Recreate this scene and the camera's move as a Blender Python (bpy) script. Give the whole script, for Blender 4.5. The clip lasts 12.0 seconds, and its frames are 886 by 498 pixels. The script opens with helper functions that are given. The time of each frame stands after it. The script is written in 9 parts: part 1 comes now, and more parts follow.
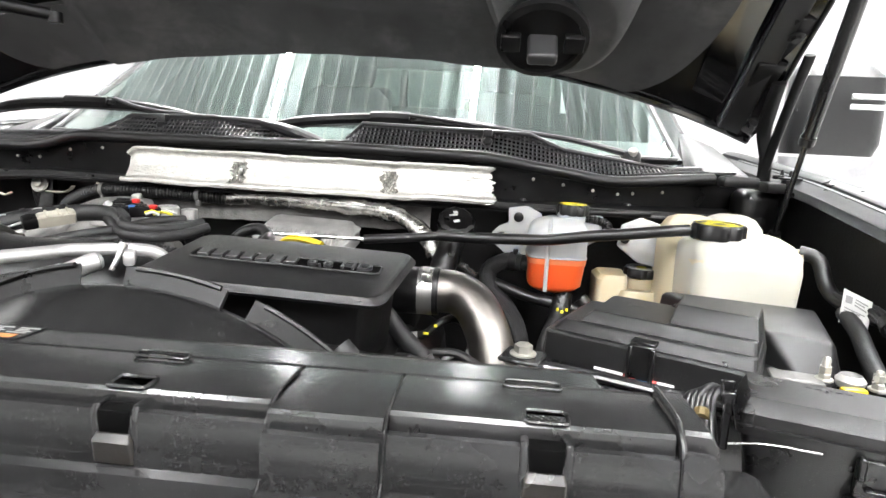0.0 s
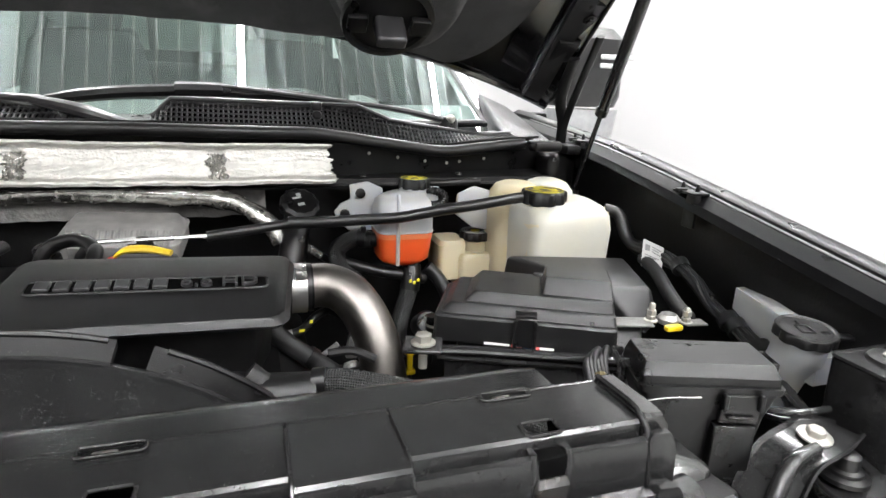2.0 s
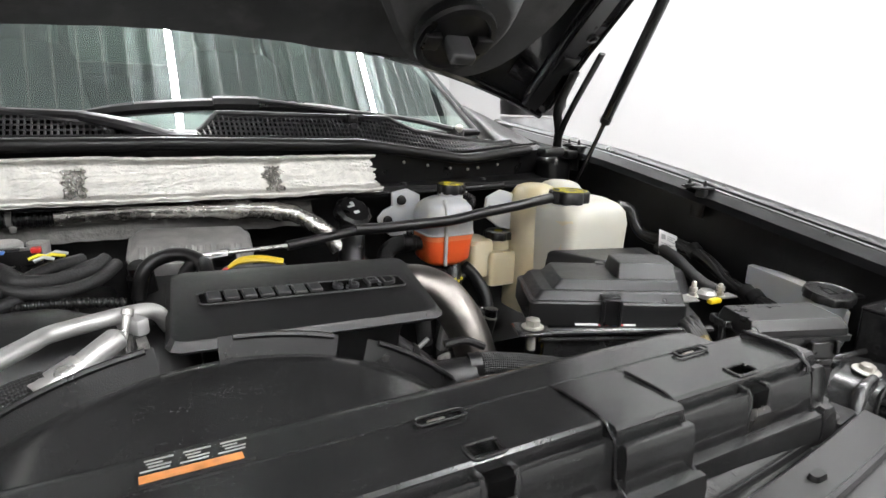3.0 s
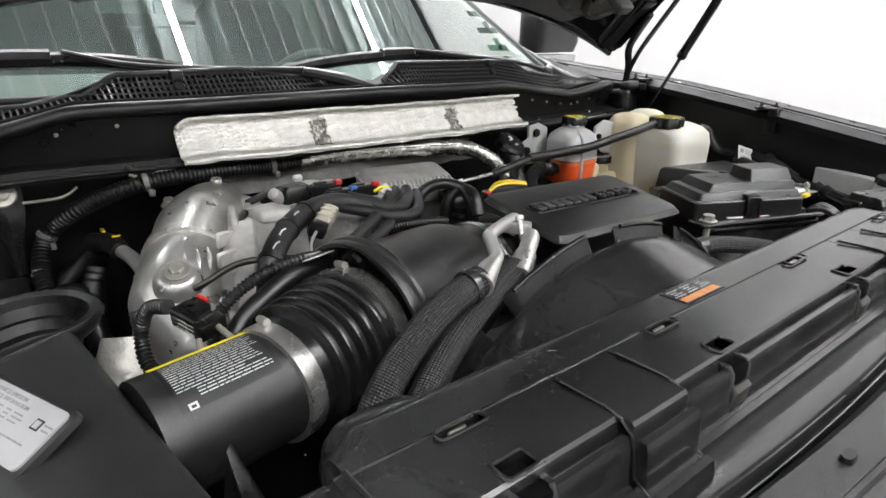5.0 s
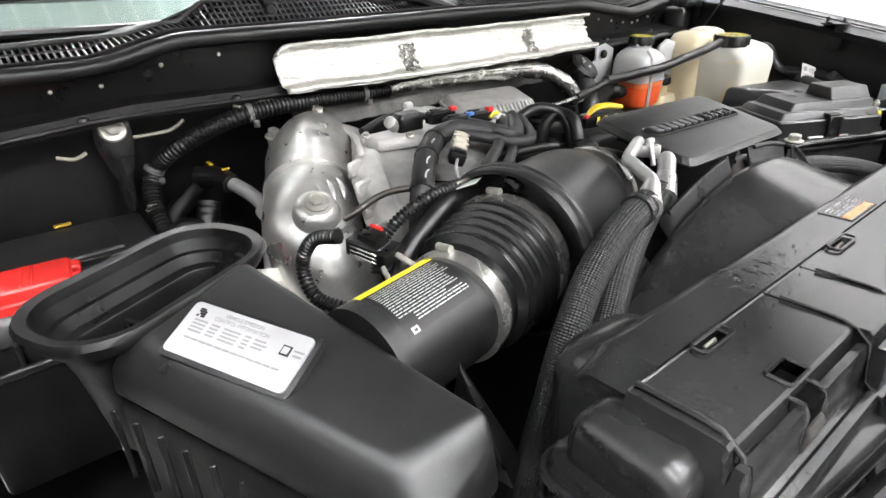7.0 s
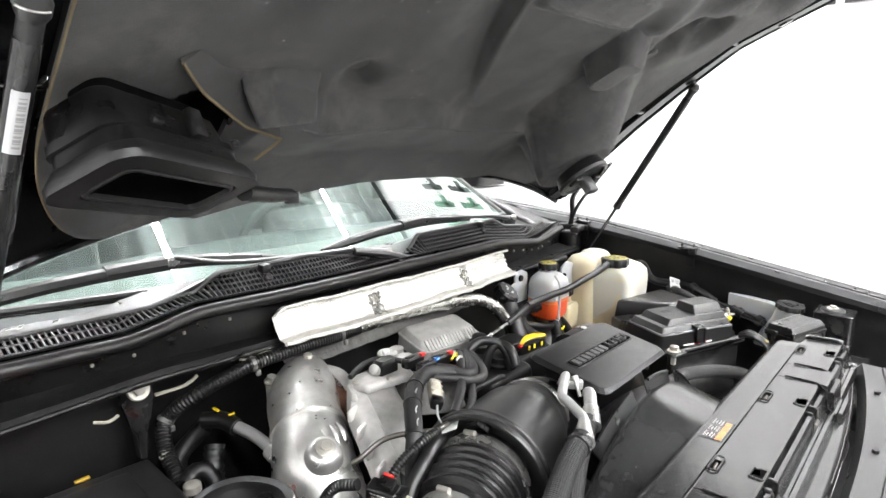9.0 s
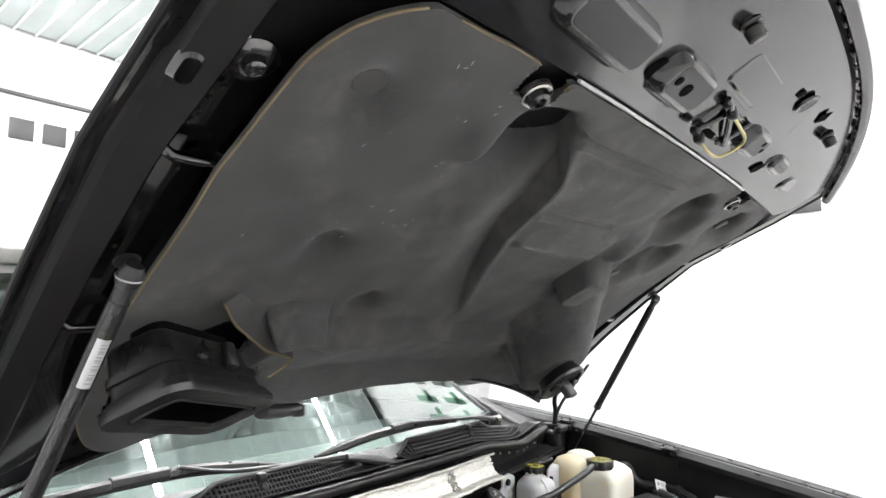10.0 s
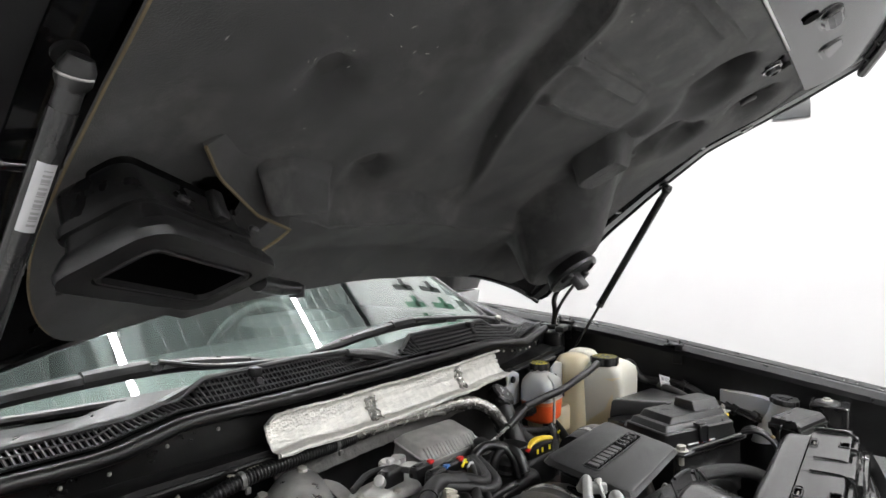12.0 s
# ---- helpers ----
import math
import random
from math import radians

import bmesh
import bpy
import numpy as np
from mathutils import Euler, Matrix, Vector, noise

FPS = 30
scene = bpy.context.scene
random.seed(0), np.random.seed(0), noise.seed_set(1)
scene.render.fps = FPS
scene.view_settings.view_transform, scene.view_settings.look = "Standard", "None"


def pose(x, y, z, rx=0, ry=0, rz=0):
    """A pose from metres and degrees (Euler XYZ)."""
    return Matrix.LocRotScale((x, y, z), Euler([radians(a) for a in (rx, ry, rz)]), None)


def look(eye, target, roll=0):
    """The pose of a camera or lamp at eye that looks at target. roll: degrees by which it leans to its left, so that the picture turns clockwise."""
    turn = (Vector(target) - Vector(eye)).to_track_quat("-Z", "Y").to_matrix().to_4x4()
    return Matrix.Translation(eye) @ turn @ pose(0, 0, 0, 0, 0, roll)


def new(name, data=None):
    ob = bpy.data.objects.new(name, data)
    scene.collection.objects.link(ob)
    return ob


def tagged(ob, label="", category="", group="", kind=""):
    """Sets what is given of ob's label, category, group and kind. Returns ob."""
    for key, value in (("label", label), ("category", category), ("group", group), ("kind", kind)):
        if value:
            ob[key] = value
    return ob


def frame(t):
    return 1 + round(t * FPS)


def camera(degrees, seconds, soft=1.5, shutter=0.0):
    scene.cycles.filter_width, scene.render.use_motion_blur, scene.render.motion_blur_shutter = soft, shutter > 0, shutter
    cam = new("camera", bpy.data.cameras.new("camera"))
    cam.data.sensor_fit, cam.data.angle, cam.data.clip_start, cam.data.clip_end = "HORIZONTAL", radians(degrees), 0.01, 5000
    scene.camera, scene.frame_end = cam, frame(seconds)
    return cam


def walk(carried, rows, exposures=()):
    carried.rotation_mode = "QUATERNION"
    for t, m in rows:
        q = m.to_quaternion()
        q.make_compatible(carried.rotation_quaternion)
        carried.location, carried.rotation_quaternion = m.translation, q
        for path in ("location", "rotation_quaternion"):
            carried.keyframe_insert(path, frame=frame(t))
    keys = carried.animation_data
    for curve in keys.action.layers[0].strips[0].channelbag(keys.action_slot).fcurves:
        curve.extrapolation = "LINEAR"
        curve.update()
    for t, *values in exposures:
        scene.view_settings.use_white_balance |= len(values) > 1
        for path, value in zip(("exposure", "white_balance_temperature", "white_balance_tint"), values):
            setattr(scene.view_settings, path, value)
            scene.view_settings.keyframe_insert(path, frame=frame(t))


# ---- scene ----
cam = camera(74.5, 12.0)
PATH = [
    (0, (0.368, -0.007, 1.514), (0.2, 1.951, 1.138), 2.7),
    (0.5, (0.402, 0.045, 1.527), (0.243, 1.997, 1.122), 2.4),
    (1, (0.41, 0.042, 1.573), (0.367, 1.981, 1.082), 2.1),
    (1.5, (0.328, 0.026, 1.581), (0.627, 1.93, 1.047), 2.3),
    (2, (0.214, 0.017, 1.581), (0.832, 1.839, 1.032), 2.3),
    (2.5, (0.078, 0.046, 1.579), (0.884, 1.792, 1.03), 2.2),
    (2.7, (0.014, 0.048, 1.573), (0.879, 1.773, 1.049), 2.1),
    (4.3, (-0.462, 0.117, 1.602), (0.7, 1.645, 1.043), 0.3),
    (4.5, (-0.512, 0.122, 1.6), (0.645, 1.639, 1.001), 0.1),
    (5, (-0.615, 0.145, 1.591), (0.53, 1.632, 0.899), -0.1),
    (5.5, (-0.702, 0.182, 1.584), (0.411, 1.63, 0.771), -0.3),
    (6, (-0.718, 0.193, 1.595), (0.388, 1.617, 0.729), -0.5),
    (6.5, (-0.733, 0.248, 1.577), (0.37, 1.656, 0.683), -0.4),
    (6.7, (-0.747, 0.257, 1.579), (0.356, 1.658, 0.673), -0.5),
    (8.3, (-0.874, 0.244, 1.728), (0.446, 1.479, 0.872), -0.8),
    (8.5, (-0.889, 0.23, 1.748), (0.484, 1.488, 1.018), -0.7),
    (9, (-0.962, 0.202, 1.795), (0.507, 1.498, 1.392), -0.4),
    (9.5, (-1.04, 0.148, 1.833), (0.482, 1.444, 1.785), -0.2),
    (10, (-1.07, 0.127, 1.853), (0.458, 1.396, 2.084), -0.3),
    (10.5, (-1.058, 0.15, 1.854), (0.478, 1.389, 2.18), -0.5),
    (11, (-1.028, 0.201, 1.823), (0.526, 1.417, 2.152), -0.8),
    (11.5, (-0.998, 0.259, 1.772), (0.576, 1.473, 1.985), -0.8),
    (12, (-0.995, 0.29, 1.761), (0.602, 1.494, 1.734), -1.1),
]
EXPOSURES = [(0, 1.26), (1, 1.14), (2, 0.66), (4.5, 0.34), (6.5, 0.90), (8.5, 1.4), (9.5, 1.18), (10.5, 0.68), (12, 0.27)]
walk(cam, [(t, look(eye, target, roll)) for t, eye, target, roll in PATH], EXPOSURES)

# ---- world and light ----
world = bpy.data.worlds.new("booth_air")
scene.world = world
world.use_nodes = True
world.node_tree.nodes["Background"].inputs[0].default_value = (0.9, 0.95, 1.0, 1)
world.node_tree.nodes["Background"].inputs[1].default_value = 0.05

# ---- helpers ----
rnd = random.Random(7)


def root_of(ob):
    while ob.parent:
        ob = ob.parent
    return ob


def finish(bm, name, mat, angle=38):
    bmesh.ops.recalc_face_normals(bm, faces=bm.faces[:])
    lim = radians(angle)
    for f in bm.faces:
        f.smooth = True
    for e in bm.edges:
        if len(e.link_faces) != 2 or e.calc_face_angle(0) > lim:
            e.smooth = False
    me = bpy.data.meshes.new(name)
    bm.to_mesh(me)
    bm.free()
    me.materials.append(mat)
    return me


def thing(name, loc, label, category, group="", kind=""):
    ob = new(name)
    ob.location = loc
    ob.empty_display_size = 0.02
    return tagged(ob, label, category, group, kind)


def part(name, bm, mat, parent, label="", angle=38):
    base = root_of(parent).location
    bmesh.ops.translate(bm, verts=bm.verts[:], vec=-base)
    ob = new(name, finish(bm, name, mat, angle))
    ob.parent = parent
    if label:
        ob["label"] = label
    return ob


def solo(name, bm, mat, label, category, group="", kind="", angle=38):
    c = [sum(v.co[i] for v in bm.verts) / len(bm.verts) for i in range(3)]
    c[2] = min(v.co.z for v in bm.verts)
    bmesh.ops.translate(bm, verts=bm.verts[:], vec=-Vector(c))
    ob = new(name, finish(bm, name, mat, angle))
    ob.location = c
    return tagged(ob, label, category, group, kind)


def rot(rx=0, ry=0, rz=0):
    return Euler((radians(rx), radians(ry), radians(rz))).to_matrix().to_4x4()


def box(c, size, r=0.003, seg=2, m=None, taper=0.0):
    """A bevelled block centred on c; taper draws the top in."""
    bm = bmesh.new()
    bmesh.ops.create_cube(bm, size=1)
    for v in bm.verts:
        k = 1 - taper if v.co.z > 0 else 1
        v.co = Vector((v.co.x * size[0] * k, v.co.y * size[1] * k, v.co.z * size[2]))
    if r > 0:
        bmesh.ops.bevel(bm, geom=bm.edges[:], offset=min(r, min(size) * 0.45), segments=seg, profile=0.5, affect="EDGES")
    if m is not None:
        bmesh.ops.transform(bm, matrix=m, verts=bm.verts[:])
    bmesh.ops.translate(bm, verts=bm.verts[:], vec=Vector(c))
    return bm


def prism(pts, z0, z1, r=0.003, m=None, seg=2, top=1.0):
    """A polygon in x, y drawn up from z0 to z1, edges bevelled; top scales the upper face."""
    bm = bmesh.new()
    cx = sum(p[0] for p in pts) / len(pts)
    cy = sum(p[1] for p in pts) / len(pts)
    lo = [bm.verts.new((p[0], p[1], z0)) for p in pts]
    hi = [bm.verts.new((cx + (p[0] - cx) * top, cy + (p[1] - cy) * top, z1)) for p in pts]
    n = len(pts)
    bm.faces.new(lo[::-1])
    bm.faces.new(hi)
    for i in range(n):
        bm.faces.new((lo[i], lo[(i + 1) % n], hi[(i + 1) % n], hi[i]))
    bmesh.ops.recalc_face_normals(bm, faces=bm.faces[:])
    if r > 0:
        bmesh.ops.bevel(bm, geom=bm.edges[:], offset=r, segments=seg, profile=0.5, affect="EDGES", clamp_overlap=True)
    if m is not None:
        bmesh.ops.transform(bm, matrix=m, verts=bm.verts[:])
    return bm


def solid(pts, faces, r=0.004, seg=2):
    bm = bmesh.new()
    vs = [bm.verts.new(p) for p in pts]
    for f in faces:
        bm.faces.new([vs[i] for i in f])
    bmesh.ops.recalc_face_normals(bm, faces=bm.faces[:])
    if r > 0:
        bmesh.ops.bevel(bm, geom=bm.edges[:], offset=r, segments=seg, profile=0.5, affect="EDGES", clamp_overlap=True)
    return bm


def hexa(lo, hi, r=0.004, seg=2):
    """A six-sided block from four lower and four upper corners, each in turn order."""
    return solid(list(lo) + list(hi), [(3, 2, 1, 0), (4, 5, 6, 7), (0, 1, 5, 4), (1, 2, 6, 5), (2, 3, 7, 6), (3, 0, 4, 7)], r, seg)


def rrect(w, h, r, n=5):
    """Points round a rounded rectangle."""
    out = []
    for cx, cy, a0 in ((w / 2 - r, h / 2 - r, 0), (-w / 2 + r, h / 2 - r, 90), (-w / 2 + r, -h / 2 + r, 180), (w / 2 - r, -h / 2 + r, 270)):
        for i in range(n):
            a = radians(a0 + 90 * i / (n - 1))
            out.append((cx + r * math.cos(a), cy + r * math.sin(a)))
    return out


def loft(rings, cap0=True, cap1=True):
    bm = bmesh.new()
    rows = [[bm.verts.new(p) for p in ring] for ring in rings]
    n = len(rows[0])
    for a, b in zip(rows, rows[1:]):
        for i in range(n):
            bm.faces.new((a[i], a[(i + 1) % n], b[(i + 1) % n], b[i]))
    if cap0:
        bm.faces.new(rows[0][::-1])
    if cap1:
        bm.faces.new(rows[-1])
    return bm


def stack(layers, m=None, n=5, cap0=True, cap1=True):
    """Rounded rectangles (cx, cy, z, w, h, r) lofted upwards."""
    rings = [[Vector((cx + x, cy + y, z)) for x, y in rrect(w, h, r, n)] for cx, cy, z, w, h, r in layers]
    bm = loft(rings, cap0, cap1)
    if m is not None:
        bmesh.ops.transform(bm, matrix=m, verts=bm.verts[:])
    return bm


def lathe(profile, c=(0, 0, 0), m=None, n=24, cap=True, knurl=0, depth=0.0):
    """(radius, height) turned round z."""
    rings = []
    for r, z in profile:
        ring = []
        for i in range(n):
            a = 2 * math.pi * i / n
            k = r
            if knurl and r > 0.5 * max(p[0] for p in profile):
                k = r - depth * (0.5 - 0.5 * math.cos(a * knurl)) ** 2
            ring.append(Vector((k * math.cos(a), k * math.sin(a), z)))
        rings.append(ring)
    bm = loft(rings, cap, cap)
    if m is not None:
        bmesh.ops.transform(bm, matrix=m, verts=bm.verts[:])
    bmesh.ops.translate(bm, verts=bm.verts[:], vec=Vector(c))
    return bm


def along(axis):
    """The turn that lays z along an axis."""
    return Vector(axis).normalized().to_track_quat("Z", "Y").to_matrix().to_4x4()


def spline(pts, step):
    pts = [Vector(p) for p in pts]
    if len(pts) == 2:
        k = max(1, int((pts[1] - pts[0]).length / step))
        return [pts[0].lerp(pts[1], i / k) for i in range(k + 1)]
    ext = [2 * pts[0] - pts[1]] + pts + [2 * pts[-1] - pts[-2]]
    out = []
    for a, b, c, d in zip(ext, ext[1:], ext[2:], ext[3:]):
        k = max(1, int((c - b).length / step))
        for i in range(k):
            t = i / k
            out.append(0.5 * (2 * b + (c - a) * t + (2 * a - 5 * b + 4 * c - d) * t * t + (3 * b - a - 3 * c + d) * t ** 3))
    out.append(pts[-1])
    return out


def tube(pts, r, n=12, step=0.01, pitch=0.0, depth=0.0, cap=True, flat=1.0):
    """A pipe along a smooth line; r is one radius or a list spread along it. pitch, depth: corrugations."""
    if pitch:
        step = pitch / 4
    line = spline(pts, step)
    bm = bmesh.new()
    uv = bm.loops.layers.uv.new("UVMap")
    up = Vector((0, 0, 1)) if abs((line[1] - line[0]).normalized().z) < 0.9 else Vector((0, 1, 0))
    rows, run, runs = [], 0.0, []
    for i, p in enumerate(line):
        d = (line[min(i + 1, len(line) - 1)] - line[max(i - 1, 0)]).normalized()
        side = d.cross(up).normalized()
        up = side.cross(d).normalized()
        if i:
            run += (p - line[i - 1]).length
        runs.append(run)
        if isinstance(r, (int, float)):
            k = r
        else:
            s = i / (len(line) - 1) * (len(r) - 1)
            j = min(int(s), len(r) - 2)
            k = r[j] + (r[j + 1] - r[j]) * (s - j)
        if pitch:
            k -= depth * (1 if (i % 4) in (2, 3) else 0)
        rows.append([bm.verts.new(p + k * (math.cos(2 * math.pi * q / n) * side + flat * math.sin(2 * math.pi * q / n) * up)) for q in range(n)])
    for i, (a, b) in enumerate(zip(rows, rows[1:])):
        for q in range(n):
            f = bm.faces.new((a[q], a[(q + 1) % n], b[(q + 1) % n], b[q]))
            for lp, (uu, vv) in zip(f.loops, ((runs[i], q), (runs[i], q + 1), (runs[i + 1], q + 1), (runs[i + 1], q))):
                lp[uv].uv = (uu, vv / n)
    if cap:
        bm.faces.new(rows[0][::-1])
        bm.faces.new(rows[-1])
    return bm


def braided(pts, r, n=44, step=0.0019, depth=0.0006, lobes=11, pitch=0.0052):
    """A hose with a woven sleeve: small bumps along two crossing helices."""
    bm = tube(pts, r, n, step)
    bm.verts.ensure_lookup_table()
    rows = (len(bm.verts)) // n
    run = 0.0
    last = None
    for i in range(rows):
        ring = bm.verts[i * n:(i + 1) * n]
        c = sum((v.co for v in ring), Vector()) / n
        if last is not None:
            run += (c - last).length
        last = c
        for q, v in enumerate(ring):
            a, b = lobes * 2 * math.pi * q / n, 2 * math.pi * run / pitch
            v.co += (v.co - c).normalized() * depth * math.cos(a + b) * math.cos(a - b)
    return bm


def merged(*bms):
    out = bmesh.new()
    for b in bms:
        me = bpy.data.meshes.new("tmp")
        b.to_mesh(me)
        b.free()
        out.from_mesh(me)
        bpy.data.meshes.remove(me)
    return out


def sheet(f, us, vs, thick=0.0, off=(0, 0, -1)):
    """A grid of points f(u, v), closed below at a thickness."""
    bm = bmesh.new()
    a = [[bm.verts.new(f(u, v)) for v in vs] for u in us]
    nu, nv = len(us), len(vs)
    for i in range(nu - 1):
        for j in range(nv - 1):
            bm.faces.new((a[i][j], a[i + 1][j], a[i + 1][j + 1], a[i][j + 1]))
    if thick:
        o = Vector(off) * thick
        b = [[bm.verts.new(q.co + o) for q in row] for row in a]
        for i in range(nu - 1):
            for j in range(nv - 1):
                bm.faces.new((b[i][j + 1], b[i + 1][j + 1], b[i + 1][j], b[i][j]))
        for i in range(nu - 1):
            bm.faces.new((a[i][0], b[i][0], b[i + 1][0], a[i + 1][0]))
            bm.faces.new((a[i + 1][-1], b[i + 1][-1], b[i][-1], a[i][-1]))
        for j in range(nv - 1):
            bm.faces.new((a[0][j + 1], b[0][j + 1], b[0][j], a[0][j]))
            bm.faces.new((a[-1][j], b[-1][j], b[-1][j + 1], a[-1][j + 1]))
    return bm


def lin(a, b, n):
    return [a + (b - a) * i / (n - 1) for i in range(n)]


def interp(x, xs, ys):
    return float(np.interp(x, xs, ys))


def hexbolt(c, axis=(0, 0, 1), r=0.009, h=0.008, flange=0.014):
    return merged(lathe([(flange, 0), (flange, 0.002), (flange * 0.85, 0.003)], n=20), lathe([(r, 0.002), (r, h - 0.001), (r * 0.86, h)], n=6)), along(axis), Vector(c)


def bolt(name, c, mat, parent, axis=(0, 0, 1), r=0.009, h=0.008, flange=0.014, label=""):
    bm, m, p = hexbolt(c, axis, r, h, flange)
    bmesh.ops.transform(bm, matrix=Matrix.Translation(p) @ m, verts=bm.verts[:])
    return part(name, bm, mat, parent, label)


def letters(text, size, depth, m):
    cu = bpy.data.curves.new("t", "FONT")
    cu.body, cu.size, cu.extrude = text, size, depth
    cu.align_x, cu.align_y = "CENTER", "CENTER"
    ob = bpy.data.objects.new("t", cu)
    me = ob.to_mesh()
    bm = bmesh.new()
    bm.from_mesh(me)
    ob.to_mesh_clear()
    bpy.data.objects.remove(ob)
    bpy.data.curves.remove(cu)
    bmesh.ops.transform(bm, matrix=m, verts=bm.verts[:])
    return bm


def plane_m(o, ex, ey):
    """The frame with origin o, x along ex and y near ey."""
    x = Vector(ex).normalized()
    z = x.cross(Vector(ey)).normalized()
    y = z.cross(x)
    m = Matrix((x, y, z)).transposed().to_4x4()
    m.translation = Vector(o)
    return m


# ---- materials ----
def mat(name, color, rough=0.5, metal=0.0, var=0.15, scale=25.0, bump=0.15, bscale=350.0, coat=0.0, rvar=0.12, ior=1.5, dirt=None, dirt_amount=0.3, stretch=(1, 1, 1), specks=0.0):
    m = bpy.data.materials.new(name)
    m.use_nodes = True
    nt = m.node_tree
    b = nt.nodes["Principled BSDF"]
    tc = nt.nodes.new("ShaderNodeTexCoord")
    mp = nt.nodes.new("ShaderNodeMapping")
    mp.inputs["Scale"].default_value = stretch
    nt.links.new(tc.outputs["Object"], mp.inputs[0])
    n1 = nt.nodes.new("ShaderNodeTexNoise")
    n1.inputs["Scale"].default_value, n1.inputs["Detail"].default_value = scale, 5
    n2 = nt.nodes.new("ShaderNodeTexNoise")
    n2.inputs["Scale"].default_value, n2.inputs["Detail"].default_value = bscale, 3
    for n in (n1, n2):
        nt.links.new(mp.outputs[0], n.inputs["Vector"])
    ramp = nt.nodes.new("ShaderNodeMapRange")
    ramp.inputs[1].default_value, ramp.inputs[2].default_value = 0.3, 0.7
    nt.links.new(n1.outputs["Fac"], ramp.inputs[0])
    mix = nt.nodes.new("ShaderNodeMix")
    mix.data_type = "RGBA"
    mix.inputs[6].default_value = (*[c * (1 - var) for c in color], 1)
    mix.inputs[7].default_value = (*[min(1, c * (1 + var)) for c in color], 1)
    nt.links.new(ramp.outputs[0], mix.inputs[0])
    col = mix.outputs[2]
    if dirt:
        n3 = nt.nodes.new("ShaderNodeTexNoise")
        n3.inputs["Scale"].default_value, n3.inputs["Detail"].default_value, n3.inputs["Roughness"].default_value = scale * 0.45, 8, 0.7
        nt.links.new(mp.outputs[0], n3.inputs["Vector"])
        r3 = nt.nodes.new("ShaderNodeMapRange")
        r3.inputs[1].default_value, r3.inputs[2].default_value, r3.inputs[4].default_value = 0.5, 0.75, dirt_amount
        nt.links.new(n3.outputs["Fac"], r3.inputs[0])
        mx = nt.nodes.new("ShaderNodeMix")
        mx.data_type = "RGBA"
        mx.inputs[7].default_value = (*dirt, 1)
        nt.links.new(r3.outputs[0], mx.inputs[0])
        nt.links.new(col, mx.inputs[6])
        col = mx.outputs[2]
    if specks:
        vo = nt.nodes.new("ShaderNodeTexVoronoi")
        vo.inputs["Scale"].default_value = 330
        nt.links.new(mp.outputs[0], vo.inputs["Vector"])
        r4 = nt.nodes.new("ShaderNodeMapRange")
        r4.inputs[1].default_value, r4.inputs[2].default_value, r4.inputs[3].default_value, r4.inputs[4].default_value = 0.10, 0.22, specks, 0.0
        nt.links.new(vo.outputs["Distance"], r4.inputs[0])
        n5 = nt.nodes.new("ShaderNodeTexNoise")
        n5.inputs["Scale"].default_value = 45
        nt.links.new(mp.outputs[0], n5.inputs["Vector"])
        r5 = nt.nodes.new("ShaderNodeMapRange")
        r5.inputs[1].default_value, r5.inputs[2].default_value = 0.45, 0.62
        nt.links.new(n5.outputs["Fac"], r5.inputs[0])
        mu = nt.nodes.new("ShaderNodeMath")
        mu.operation = "MULTIPLY"
        nt.links.new(r4.outputs[0], mu.inputs[0])
        nt.links.new(r5.outputs[0], mu.inputs[1])
        m5 = nt.nodes.new("ShaderNodeMix")
        m5.data_type = "RGBA"
        m5.inputs[7].default_value = (0.16, 0.155, 0.145, 1)
        nt.links.new(mu.outputs[0], m5.inputs[0])
        nt.links.new(col, m5.inputs[6])
        col = m5.outputs[2]
    nt.links.new(col, b.inputs["Base Color"])
    rr = nt.nodes.new("ShaderNodeMapRange")
    rr.inputs[3].default_value, rr.inputs[4].default_value = max(0.02, rough - rvar), min(1, rough + rvar)
    nt.links.new(n1.outputs["Fac"], rr.inputs[0])
    nt.links.new(rr.outputs[0], b.inputs["Roughness"])
    b.inputs["Metallic"].default_value = metal
    b.inputs["IOR"].default_value = ior
    b.inputs["Coat Weight"].default_value = coat
    b.inputs["Coat Roughness"].default_value = 0.06
    if bump:
        bp = nt.nodes.new("ShaderNodeBump")
        bp.inputs["Strength"].default_value, bp.inputs["Distance"].default_value = bump, 0.002
        nt.links.new(n2.outputs["Fac"], bp.inputs["Height"])
        nt.links.new(bp.outputs[0], b.inputs["Normal"])
    return m


def bumped(m, tree_height, strength, distance):
    """Adds a height of its own to a material."""
    nt = m.node_tree
    b = nt.nodes["Principled BSDF"]
    bp = nt.nodes.new("ShaderNodeBump")
    bp.inputs["Strength"].default_value, bp.inputs["Distance"].default_value = strength, distance
    nt.links.new(tree_height, bp.inputs["Height"])
    if b.inputs["Normal"].links:
        nt.links.new(b.inputs["Normal"].links[0].from_socket, bp.inputs["Normal"])
    nt.links.new(bp.outputs[0], b.inputs["Normal"])


